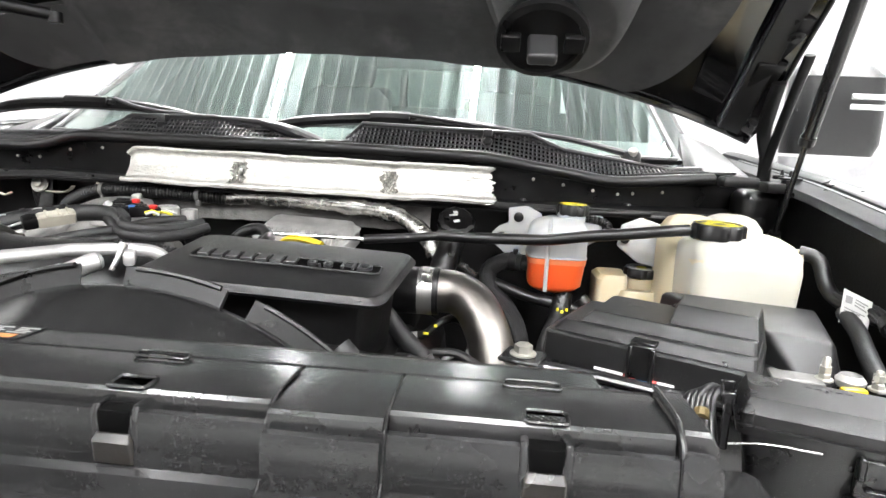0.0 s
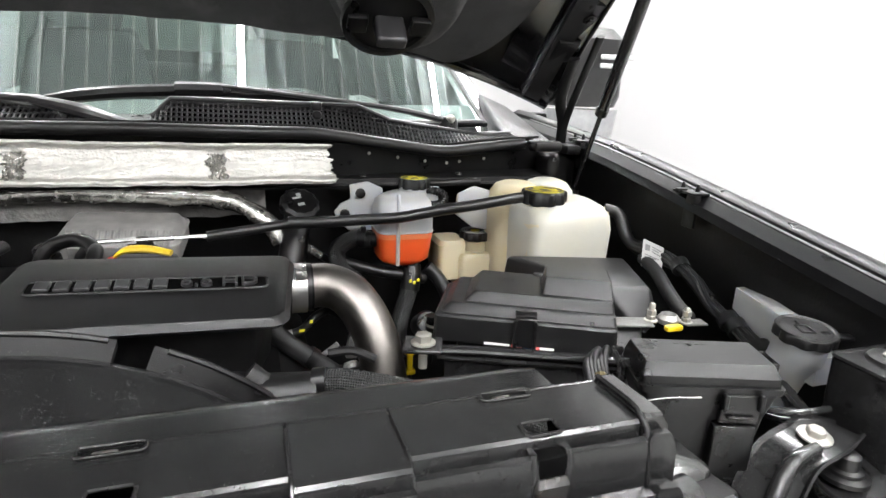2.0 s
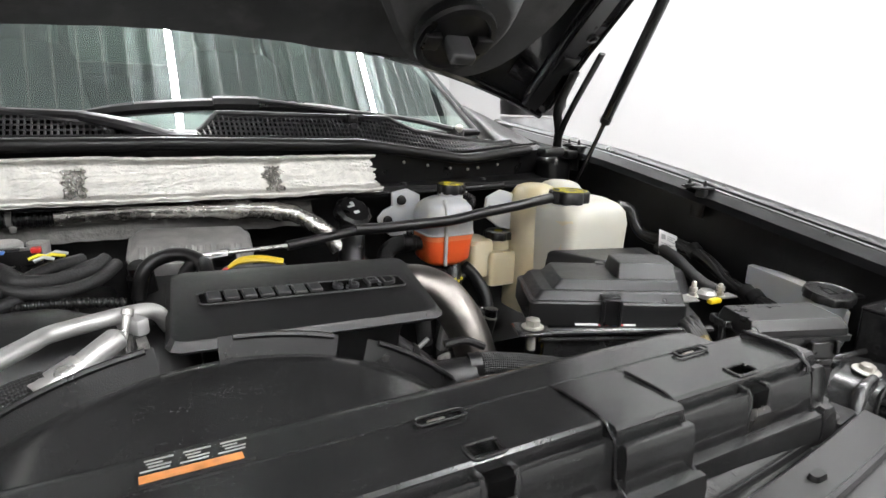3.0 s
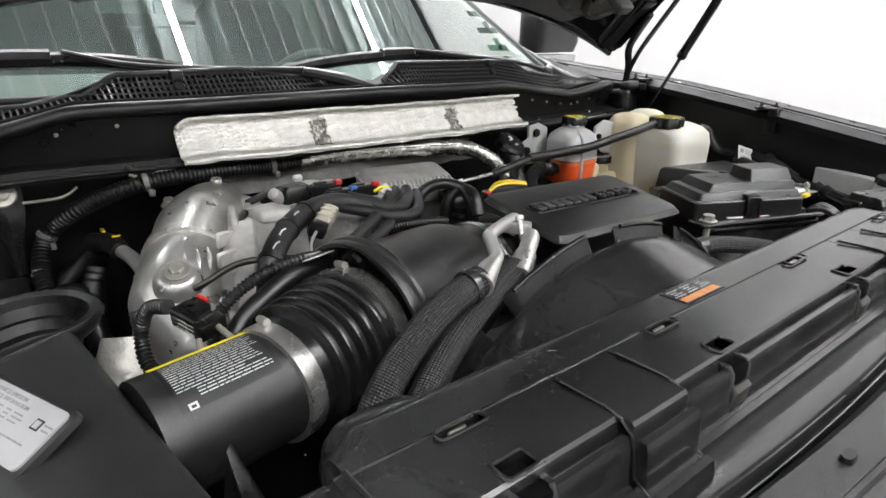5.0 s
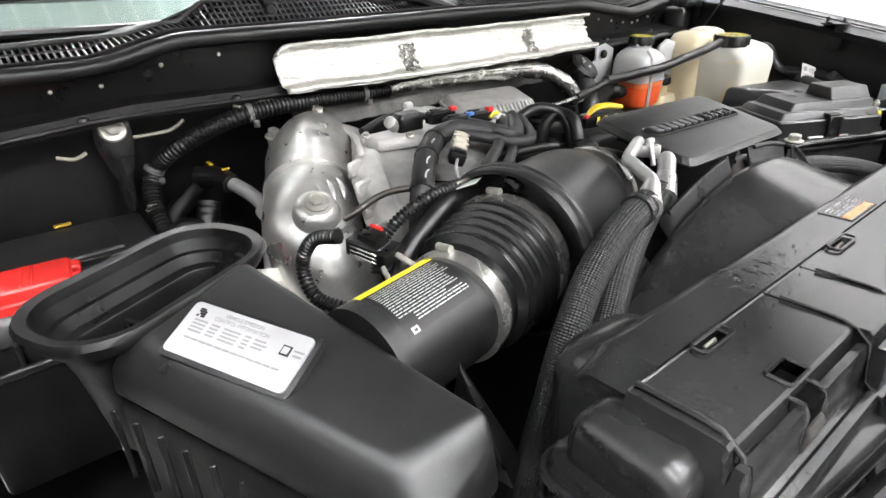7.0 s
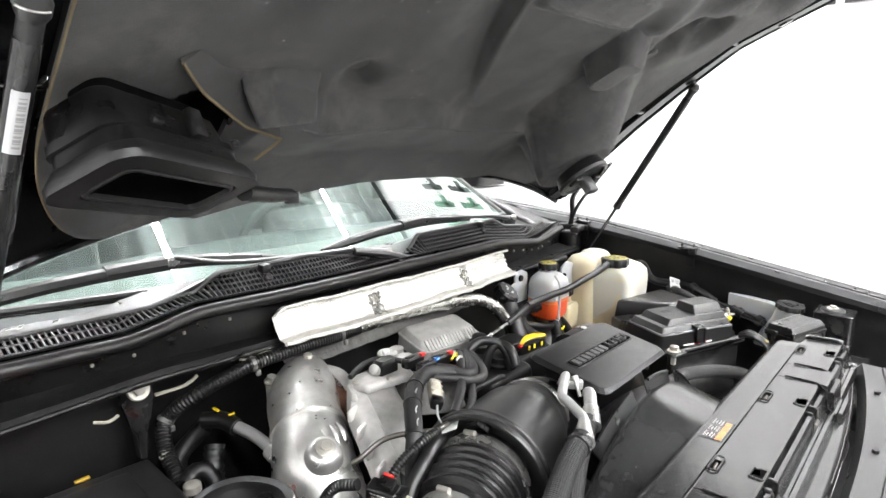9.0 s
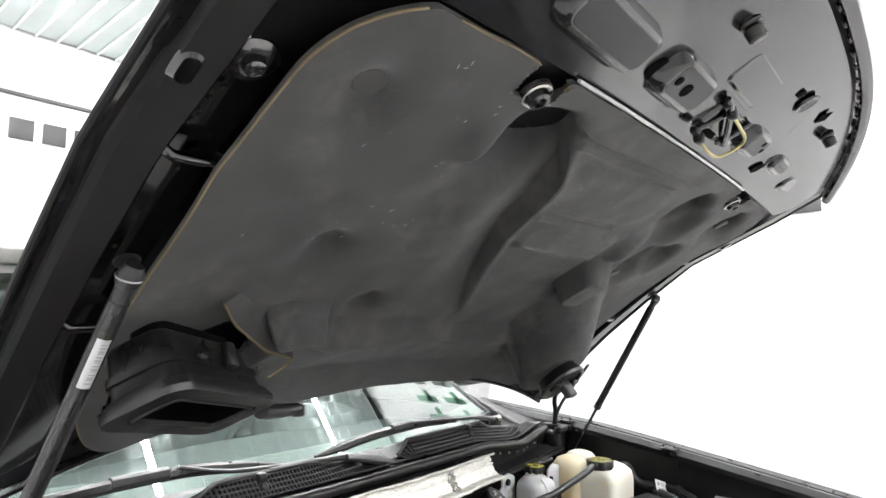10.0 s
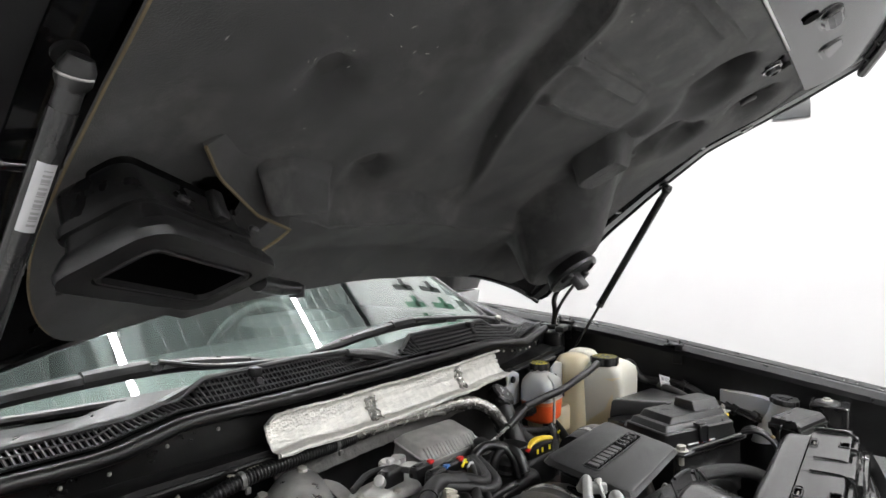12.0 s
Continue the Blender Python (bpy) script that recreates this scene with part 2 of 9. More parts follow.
PLASTIC = mat("black_moulded_plastic", (0.005, 0.005, 0.0052), 0.30, ior=1.42, var=0.3, bump=0.16, bscale=900, rvar=0.1, dirt=(0.02, 0.02, 0.019), dirt_amount=0.15, specks=0.25)
PLASTIC_GREY = mat("charcoal_grained_plastic", (0.0085, 0.0085, 0.0088), 0.30, var=0.18, bump=0.28, bscale=1100, rvar=0.06, dirt=(0.02, 0.02, 0.0195), dirt_amount=0.12, specks=0.2)
GLOSSY = mat("smooth_black_plastic", (0.0145, 0.0145, 0.0148), 0.19, var=0.3, scale=12, bump=0.04, bscale=900, rvar=0.10, dirt=(0.05, 0.05, 0.048), dirt_amount=0.28, specks=0.2)
PAINT = mat("black_car_paint", (0.005, 0.005, 0.0058), 0.12, var=0.3, bump=0.03, bscale=500, coat=1.0, rvar=0.06)
RUBBER = mat("black_rubber", (0.0055, 0.0055, 0.0057), 0.36, var=0.3, bump=0.15, bscale=500, dirt=(0.016, 0.016, 0.0155), dirt_amount=0.15)
DARK = mat("black_steel", (0.0055, 0.0055, 0.0057), 0.42, ior=1.30, var=0.35, bump=0.15, bscale=200, dirt=(0.012, 0.0118, 0.011), dirt_amount=0.3)
FELT = mat("dark_fibre_insulation", (0.0255, 0.0253, 0.0252), 0.80, var=0.42, scale=14, bump=0.8, bscale=650, rvar=0.06, dirt=(0.12, 0.115, 0.108), dirt_amount=0.6, specks=0.10)
_b = FELT.node_tree.nodes["Principled BSDF"]
_b.inputs["Sheen Weight"].default_value = 0.12
_b.inputs["Sheen Roughness"].default_value = 0.5
FELT_BUTTON = mat("grey_fastener_plastic", (0.045, 0.044, 0.043), 0.6, var=0.2, bump=0.2)
FELT_EDGE = mat("tan_cut_edge", (0.13, 0.10, 0.055), 0.9, bump=0.4)
DULL_CAST = mat("dull_grey_casting", (0.14, 0.138, 0.132), 0.48, metal=0.3, var=0.25, scale=35, bump=0.6, bscale=300, dirt=(0.06, 0.055, 0.05), dirt_amount=0.4)
CAST = mat("cast_aluminium", (0.44, 0.435, 0.42), 0.42, metal=0.4, var=0.2, scale=35, bump=0.5, bscale=420, rvar=0.12, dirt=(0.22, 0.21, 0.20), dirt_amount=0.3)
STAMPED = mat("stamped_silver_shield", (0.66, 0.655, 0.635), 0.31, metal=0.78, var=0.16, scale=30, bump=0.35, bscale=45, rvar=0.14, dirt=(0.24, 0.225, 0.20), dirt_amount=0.45)
STEEL = mat("bright_steel", (0.42, 0.415, 0.40), 0.27, metal=0.85, var=0.12, bump=0.05, rvar=0.08)
ZINC = mat("zinc_plated_steel", (0.40, 0.39, 0.35), 0.38, metal=0.6, var=0.15, bump=0.1)
PIPE = mat("brushed_stainless_pipe", (0.17, 0.158, 0.145), 0.36, metal=1.0, var=0.3, scale=18, bump=0.12, bscale=160, rvar=0.1)
ALU = mat("drawn_aluminium_tube", (0.50, 0.50, 0.49), 0.36, metal=0.6, var=0.12, bump=0.12)
RED = mat("red_plastic", (0.50, 0.018, 0.014), 0.35, var=0.12, bump=0.1, bscale=700)
YELLOW = mat("yellow_plastic", (0.62, 0.44, 0.01), 0.38, var=0.08, bump=0.08)
# Near black with hardly any reflection: shade of deep openings put into the colour.
HOLLOW_SHADE = mat("painted_hollow_shade", (0.002, 0.002, 0.002), 0.8, bump=0, ior=1.1)
GLOSS_RUBBER = mat("polished_black_rubber", (0.003, 0.003, 0.0031), 0.22, var=0.3, bump=0.08, bscale=300, dirt=(0.014, 0.014, 0.0135), dirt_amount=0.2)
WHITE_LABEL = mat("white_paper_label", (0.52, 0.52, 0.51), 0.45, var=0.05, bump=0.04)
SILVER_LABEL = mat("silver_foil_label", (0.40, 0.40, 0.41), 0.36, metal=0.35, var=0.04, bump=0.04)
INK = mat("black_print", (0.005, 0.005, 0.005), 0.5, bump=0)
INK_GREY = mat("grey_print", (0.22, 0.22, 0.22), 0.5, bump=0)
WHITE_PRINT = mat("white_print", (0.46, 0.47, 0.46), 0.5, bump=0)
YELLOW_BRIGHT = mat("bright_yellow_label", (0.90, 0.72, 0.02), 0.4, var=0.04, bump=0)
YELLOW_PRINT = mat("yellow_print", (0.72, 0.62, 0.03), 0.5, bump=0)
GOLD = mat("yellow_passivated_wire", (0.42, 0.37, 0.18), 0.35, metal=0.7, var=0.15, bump=0.1)
WIRE = mat("cloth_taped_loom", (0.011, 0.011, 0.0113), 0.55, var=0.35, bump=0.4, bscale=420)
BELLOWS = mat("satin_black_rubber", (0.008, 0.008, 0.0083), 0.25, var=0.3, bump=0.08, bscale=300, rvar=0.08, dirt=(0.03, 0.03, 0.029), dirt_amount=0.25)
RUST = mat("rusty_flange", (0.17, 0.085, 0.05), 0.75, metal=0.2, var=0.4, scale=60, bump=0.5)

SLEEVE = mat("creased_foil_sleeve", (0.50, 0.49, 0.46), 0.24, metal=0.9, var=0.25, scale=60, bump=1.0, bscale=120, rvar=0.14, dirt=(0.10, 0.095, 0.085), dirt_amount=0.5)
FOIL = mat("crinkled_heat_foil", (0.70, 0.69, 0.645), 0.42, metal=0.6, var=0.14, scale=60, bump=0.0, rvar=0.12)
_nt = FOIL.node_tree
_tc = _nt.nodes.new("ShaderNodeTexCoord")
_vo = _nt.nodes.new("ShaderNodeTexVoronoi")
_vo.inputs["Scale"].default_value = 210
_vo.distance = "MANHATTAN"
_mp = _nt.nodes.new("ShaderNodeMapping")
_mp.inputs["Scale"].default_value = (0.8, 1, 1.1)
_nt.links.new(_tc.outputs["Object"], _mp.inputs[0])
_nt.links.new(_mp.outputs[0], _vo.inputs["Vector"])
bumped(FOIL, _vo.outputs["Distance"], 0.5, 0.0016)

BRAID = mat("braided_sleeve", (0.03, 0.03, 0.031), 0.5, var=0.2, bump=0.0)
_nt = BRAID.node_tree
_tc = _nt.nodes.new("ShaderNodeTexCoord")
_sx = _nt.nodes.new("ShaderNodeSeparateXYZ")
_nt.links.new(_tc.outputs["UV"], _sx.inputs[0])


def _math(op, a, b=None):
    n = _nt.nodes.new("ShaderNodeMath")
    n.operation = op
    for i, v in enumerate((a, b)):
        if isinstance(v, (int, float)):
            n.inputs[i].default_value = v
        elif v is not None:
            _nt.links.new(v, n.inputs[i])
    return n.outputs[0]


_ua, _va = _math("MULTIPLY", _sx.outputs[0], 2 * math.pi / 0.0052), _math("MULTIPLY", _sx.outputs[1], 2 * math.pi * 15)
_p1, _p2 = _math("SINE", _math("ADD", _ua, _va)), _math("SINE", _math("SUBTRACT", _ua, _va))
_weave = _math("ADD", _math("MULTIPLY", _math("MULTIPLY", _p1, _p2), 0.5), 0.5)
bumped(BRAID, _weave, 0.9, 0.0016)
_rp = _nt.nodes.new("ShaderNodeMapRange")
_rp.inputs[1].default_value, _rp.inputs[2].default_value = 0.45, 0.85
_nt.links.new(_weave, _rp.inputs[0])
_mx = _nt.nodes.new("ShaderNodeMix")
_mx.data_type = "RGBA"
_mx.inputs[6].default_value, _mx.inputs[7].default_value = (0.003, 0.003, 0.003, 1), (0.036, 0.036, 0.037, 1)
_nt.links.new(_rp.outputs[0], _mx.inputs[0])
_nt.links.new(_mx.outputs[2], _nt.nodes["Principled BSDF"].inputs["Base Color"])


def milky(name, color, trans, rough=0.35):
    m = mat(name, color, rough, var=0.06, scale=9, bump=0.1, bscale=300)
    b = m.node_tree.nodes["Principled BSDF"]
    b.inputs["Subsurface Weight"].default_value = 0.6
    b.inputs["Subsurface Radius"].default_value = (1, 0.9, 0.7)
    b.inputs["Subsurface Scale"].default_value = 0.012
    b.inputs["Transmission Weight"].default_value = trans
    return m


TANK = milky("yellowed_tank_plastic", (0.62, 0.55, 0.38), 0.10)
TANK_CLEAR = milky("milky_tank_plastic", (0.55, 0.56, 0.56), 0.25)
TANK_WHITE = milky("cream_tank_plastic", (0.56, 0.552, 0.485), 0.12)
COOLANT = milky("orange_coolant_behind_plastic", (0.78, 0.115, 0.026), 0.02)
COOLANT_PALE = milky("pale_orange_coolant_film", (0.78, 0.21, 0.085), 0.05)

GLASS = bpy.data.materials.new("green_tinted_windscreen")
GLASS.use_nodes = True
_b = GLASS.node_tree.nodes["Principled BSDF"]
_b.inputs["Base Color"].default_value = (0.66, 0.82, 0.76, 1)
_b.inputs["Roughness"].default_value = 0.0
_b.inputs["Transmission Weight"].default_value = 1.0
_b.inputs["IOR"].default_value = 1.62


TINT = bpy.data.materials.new("dark_privacy_glass")
TINT.use_nodes = True
_b = TINT.node_tree.nodes["Principled BSDF"]
_b.inputs["Base Color"].default_value = (0.07, 0.09, 0.08, 1)
_b.inputs["Roughness"].default_value = 0.0
_b.inputs["Transmission Weight"].default_value = 1.0
_b.inputs["IOR"].default_value = 1.45


def glow(name, color, strength):
    m = bpy.data.materials.new(name)
    m.use_nodes = True
    b = m.node_tree.nodes["Principled BSDF"]
    b.inputs["Base Color"].default_value = (0.8, 0.8, 0.8, 1)
    b.inputs["Emission Color"].default_value = (*color, 1)
    b.inputs["Emission Strength"].default_value = strength
    return m


TUBE_LIGHT = glow("led_tube", (1.0, 0.975, 0.985), 135.0)
WALL = mat("white_painted_wall", (0.35, 0.35, 0.348), 0.6, var=0.02, scale=2, bump=0.05, bscale=60)
PANEL = mat("grey_ribbed_ceiling_steel", (0.56, 0.62, 0.61), 0.5, var=0.06, scale=1.5, bump=0.0)
FLOOR = mat("grey_sealed_concrete", (0.45, 0.45, 0.44), 0.3, var=0.12, scale=1.2, bump=0.1, bscale=40)
LETTER = mat("grey_wall_lettering", (0.014, 0.015, 0.016), 0.5, bump=0)

# Unseen south wall made grey so surfaces facing it reflect less white.
UNSEEN_WALL_GREY = mat("unseen_wall_grey", (0.32, 0.32, 0.32), 0.5, var=0.06, scale=2, bump=0.05, bscale=60)

# ---- the booth ----
X0, X1, Y0, Y1, ZC = -5.2, 4.4, -7.0, 8.0, 5.2
for nm, c, s in (("floor", ((X0 + X1) / 2, (Y0 + Y1) / 2, -0.05), (X1 - X0 + 0.4, Y1 - Y0 + 0.4, 0.1)),):
    solo(nm, box(c, s, 0), FLOOR, "grey sealed concrete floor of a photo booth", "floor", kind="structure")
for nm, c, s in (
    ("wall_west", (X0 - 0.1, (Y0 + Y1) / 2, ZC / 2), (0.2, Y1 - Y0 + 0.4, ZC)),
    ("wall_east", (X1 + 0.1, (Y0 + Y1) / 2, ZC / 2), (0.2, Y1 - Y0 + 0.4, ZC)),
    ("wall_south", ((X0 + X1) / 2, Y0 - 0.1, ZC / 2), (X1 - X0, 0.2, ZC)),
    ("wall_north", ((X0 + X1) / 2, Y1 + 0.1, ZC / 2), (X1 - X0, 0.2, ZC)),
):
    solo(nm, box(c, s, 0), UNSEEN_WALL_GREY if nm == "wall_south" else WALL, "unseen grey front wall, added dark to dim reflections in the bay" if nm == "wall_south" else "plain white painted booth wall", "wall", kind="structure")


RIB = 0.22


def ceiling_fn(u, v):
    k = (u / RIB) % 1.0
    return Vector((u, v, ZC - (0.03 if 0.05 < k < 0.12 else 0.0)))


_us = []
_u = X0
while _u < X1:
    for k in (0.0, 0.045, 0.055, 0.115, 0.125):
        _us.append(math.floor(_u / RIB) * RIB + RIB * k)
    _u += RIB
_us = sorted(set(round(q, 5) for q in _us))
solo("ceiling", sheet(ceiling_fn, _us, [Y0, Y1], 0.06, (0, 0, 1)), PANEL, "grey ribbed steel ceiling panels of the booth", "ceiling", kind="structure")
solo("trim", merged(*[box((RIB * (k + 0.085), (Y0 + Y1) / 2, ZC - 0.034), (0.024, Y1 - Y0, 0.006), 0) for k in range(int(X0 / RIB) + 1, int(X1 / RIB))]), mat("white_seam_strip", (0.86, 0.87, 0.87), 0.4, bump=0), "white seam strips between the ceiling panels", "trim", kind="structure")
for _x in (-2.01, 0.42, 2.85):
    lamp = thing("tube_lamp", (_x, 1.6, ZC - 0.12), "long white LED tube lamp fixed under the ceiling", "lamp", "ceiling tube lamps")
    part("diffuser", tube([(_x, -6.2, ZC - 0.09), (_x, 6.8, ZC - 0.09)], 0.035, 10, 1.0), TUBE_LIGHT, lamp)
    part("housing", box((_x, 0.3, ZC - 0.045), (0.06, 13.1, 0.035), 0.004), WALL, lamp)

# lettering on the walls, as plain grey blocks
for _k in range(9):
    _y = 0.86 + 0.28 * _k
    solo("wall_letter", box((X1 - 0.012, _y, 2.75 + (0.03 if _k % 3 == 2 else 0)), (0.016, 0.26 if _k == 0 else 0.19, 0.14 + (0.06 if _k % 3 == 2 else 0)), 0.002), LETTER, "plain dark grey wall lettering block", "lettering", "wall lettering")
for _k in range(10):
    _x = 1.82 - 0.33 * _k
    solo("wall_letter", box((_x, Y1 - 0.012, 4.02), (0.24, 0.016, 0.24), 0.002), LETTER, "plain dark grey wall lettering block", "lettering", "wall lettering")
GREEN_LETTER = mat("dark_green_wall_lettering", (0.03, 0.11, 0.06), 0.5, bump=0)
for _r, (_z, _h) in enumerate(((3.72, 0.42), (3.12, 0.42))):
    for _k in range(8):
        solo("wall_letter", merged(box((X1 - 0.012, 2.25 + 0.29 * _k, _z), (0.016, 0.20, 0.10), 0.002), box((X1 - 0.012, 2.20 + 0.29 * _k, _z + 0.06), (0.016, 0.09, _h), 0.002)), GREEN_LETTER if _k in (1, 2, 5) else LETTER, "plain dark wall lettering block", "lettering", "wall lettering")
solo("trim", box(((X0 + X1) / 2, Y1 - 0.02, 4.42), (X1 - X0 - 0.02, 0.03, 0.04), 0.004), LETTER, "grey band along the booth wall", "trim", kind="structure")

# ---- the truck's body round the bay ----
# fenders: inner ledge, top and outer side
# Low index and some roughness, so the white walls reflect only weakly.
FENDER_PAINT = mat("dull_black_paint", (0.003, 0.003, 0.0034), 0.30, var=0.3, bump=0.03, bscale=500, rvar=0.08, ior=1.3)
for sx in (1, -1):
    fn = thing("fender", (sx * 0.98, 0.75, 0.85), "black painted front fender with an inner bolt ledge", "fender", "front fenders")

    def fz(y):
        return interp(y, [0.05, 0.3, 0.5, 0.76, 0.9, 1.1, 1.25, 1.6], [1.300, 1.341, 1.374, 1.416, 1.438, 1.467, 1.480, 1.51])

    xs = [(0.925, -0.036), (0.930, -0.022), (0.950, -0.010), (0.953, -0.020), (0.960, -0.019), (0.964, -0.004), (0.976, 0.003), (0.986, 0.002), (0.994, -0.008), (1.012, -0.07), (1.035, -0.25), (1.03, -0.5)]
    ys = lin(0.05, 1.62, 24)
    part("fender_skin", sheet(lambda i, y: Vector((sx * xs[i][0], y, fz(y) + xs[i][1])), list(range(len(xs))), ys, 0.004, (-sx, 0, 0)), FENDER_PAINT, fn)
    part("inner_wall", sheet(lambda a, y: Vector((sx * (0.948 - 0.012 * a + 0.012 * math.sin(y * 9) * a), y, fz(y) - 0.026 - 0.42 * a)), lin(0, 1, 6), ys, 0.003, (sx, 0, 0)), DARK, fn)
    part("ledge_seam", tube([(sx * 0.957, y, fz(y) - 0.013) for y in lin(0.1, 1.5, 9)], 0.006, 8, 0.05), RUBBER, fn, "rubber strip in the fender seam")
    for y in (0.825, 1.20):
        cl = part("bracket", merged(box((sx * 0.935, y, fz(y) - 0.010), (0.032, 0.055, 0.004), 0.001), box((sx * 0.928, y - 0.016, fz(y) - 0.02), (0.014, 0.022, 0.016), 0.003),
                                    box((sx * 0.922, y + 0.01, fz(y) - 0.008), (0.020, 0.010, 0.008), 0.002)), DARK, fn, "black steel bracket on the fender ledge")
        for dy in (-0.018, 0.018):
            part("clip_pin", lathe([(0.004, 0), (0.0035, 0.006), (0.002, 0.012)], (sx * 0.932, y + dy, fz(y) - 0.006), n=8), DARK, cl)
        part("bracket_drop", box((sx * 0.93, y - 0.01, fz(y) - 0.045), (0.006, 0.03, 0.05), 0.003), DARK, cl)

# cowl
cowl_x = [-0.86, -0.71, -0.62, -0.51, -0.34, 0.0, 0.34, 0.49, 0.60, 0.78, 0.86]
cowl_z = [1.45, 1.455, 1.457, 1.484, 1.484, 1.486, 1.480, 1.458, 1.442, 1.456, 1.458]


def cz(x):
    return interp(x, cowl_x, cowl_z)


def cy(x):
    return 1.135 + 0.09 * (x / 0.85) ** 2


cowl = thing("cowl_panel", (0, 1.2, 1.40), "black plastic cowl panel with square mesh air grilles below the windscreen", "cowl panel")
part("front_lip", tube([(x, cy(x) - 0.002, cz(x)) for x in lin(-0.86, 0.80, 40)], 0.012, 10, 0.02), RUBBER, cowl, "rubber hood seal along the cowl edge")
part("lip_shelf", sheet(lambda x, a: Vector((x, cy(x) + 0.004 + 0.03 * a, cz(x) + 0.004 - 0.016 * (1 - a) * a)), lin(-0.86, 0.82, 40), lin(0, 1, 4), 0.004), PLASTIC, cowl)
part("front_wall", sheet(lambda x, a: Vector((x, cy(x) + 0.012 + 0.012 * a, cz(x) - 0.004 - a * (cz(x) - 1.40))), lin(-0.9, 0.86, 40), lin(0, 1, 4), 0.004, (0, 1, 0)), PLASTIC, cowl)
part("seal_end", box((0.83, 1.165, 1.456), (0.075, 0.03, 0.022), 0.007, 2, rot(0, 0, 12)), RUBBER, cowl)
for x in (-0.68, -0.62, -0.54, -0.46, -0.33, -0.2, 0.44, 0.5, 0.56, 0.61, 0.64, 0.70):
    part("rivet", lathe([(0.0035, 0), (0.0025, 0.003)], (x, cy(x) + 0.002, cz(x) - 0.024), along((0, -1, 0)), 8), ZINC, cowl)


GRILLE = mat("grey_black_grille_plastic", (0.032, 0.032, 0.033), 0.34, bump=0.1)


def mesh_grille(x0, x1, zt, name):
    """A grille field: bars of square section both ways, closed by a rim."""
    bms = []
    k = 0.0088
    xs = lin(x0, x1, int((x1 - x0) / k) + 1)
    lo = lambda x: Vector((x, cy(x) + 0.032, cz(x) + 0.012))
    hi = lambda x: Vector((x, cy(x) + 0.032 + 0.045, max(cz(x) + 0.016, zt(x))))
    bars = bmesh.new()
    for x in xs:
        a, b = lo(x), hi(x)
        for dx0, dx1 in ((-0.0014, 0.0014),):
            q = [bars.verts.new(a + Vector((dx0, 0, 0))), bars.verts.new(a + Vector((dx1, 0, 0))), bars.verts.new(b + Vector((dx1, 0, 0))), bars.verts.new(b + Vector((dx0, 0, 0)))]
            w = [bars.verts.new(v.co + Vector((0, 0.003, -0.004))) for v in q]
            bars.faces.new(q)
            bars.faces.new((q[1], w[1], w[2], q[2]))
            bars.faces.new((q[3], w[3], w[0], q[0]))
    for j in range(0, 9):
        for xa, xb in zip(xs, xs[1:]):
            za = lo(xa).z + j * 0.0078
            zb = lo(xb).z + j * 0.0078
            ta = (za - lo(xa).z) / max(1e-4, hi(xa).z - lo(xa).z)
            tb = (zb - lo(xb).z) / max(1e-4, hi(xb).z - lo(xb).z)
            if ta > 1.0 or tb > 1.0:
                continue
            a, b = lo(xa).lerp(hi(xa), ta), lo(xb).lerp(hi(xb), tb)
            o = Vector((0, 0.0010, 0.0015))
            q = [bars.verts.new(a - o), bars.verts.new(b - o), bars.verts.new(b + o), bars.verts.new(a + o)]
            bars.faces.new(q)
            w = [bars.verts.new(v.co + Vector((0, 0.003, -0.003))) for v in (q[3], q[2])]
            bars.faces.new((q[3], q[2], w[1], w[0]))
    part(name, bars, GRILLE, cowl)
    part(name + "_rim", tube([hi(x) for x in xs], 0.0055, 8, 0.03), GRILLE, cowl)
    # Black sheet paints the shade behind the grille bars.
    part(name + "_backing", sheet(lambda x, a: lo(x).lerp(hi(x), a) + Vector((0, 0.014, -0.012)), xs[::4] + [xs[-1]], [0, 1], 0.002, (0, 1, 0)), HOLLOW_SHADE, cowl)


mesh_grille(-0.86, -0.02, lambda x: interp(x, [-0.86, -0.55, -0.49, -0.44, -0.24, -0.02], [1.478, 1.488, 1.498, 1.53, 1.534, 1.497]), "grille")
mesh_grille(0.05, 0.80, lambda x: interp(x, [0.05, 0.085, 0.43, 0.50, 0.70, 0.80], [1.498, 1.534, 1.528, 1.500, 1.472, 1.462]), "grille")
for x in (-0.352, 0.345):
    clp = part("cowl_clip", merged(lathe([(0.010, 0), (0.010, 0.006), (0.007, 0.009)], (x, cy(x) + 0.055, 1.508), along((0, -1, 0.6)), 14), box((x, cy(x) + 0.062, 1.527), (0.02, 0.02, 0.018), 0.004)), PLASTIC_GREY, cowl, "round grey push clip in the cowl")
part("centre_bridge", sheet(lambda x, a: Vector((x, cy(x) + 0.03 + 0.16 * a, cz(x) + 0.012 - 0.02 * math.sin(math.pi * a) * 0.6)), lin(-0.86, 0.86, 30), lin(0, 1, 5), 0.004), PLASTIC, cowl)
# Lighter plastic than the cowl around it, standing in for light on the deck.
part("rear_deck", sheet(lambda x, a: Vector((x, cy(x) + 0.075 + 0.10 * a, interp(x, [-0.86, -0.55, -0.44, -0.24, -0.02, 0.05, 0.085, 0.43, 0.5, 0.86], [1.48, 1.49, 1.53, 1.534, 1.494, 1.494, 1.534, 1.53, 1.50, 1.462]) - 0.035 * a)), lin(-0.86, 0.82, 60), lin(0, 1, 4), 0.003), GRILLE, cowl)

# windscreen
gy = lambda x: 1.30 + 0.15 * (x / 0.8) ** 2
RAKE = math.tan(radians(33))


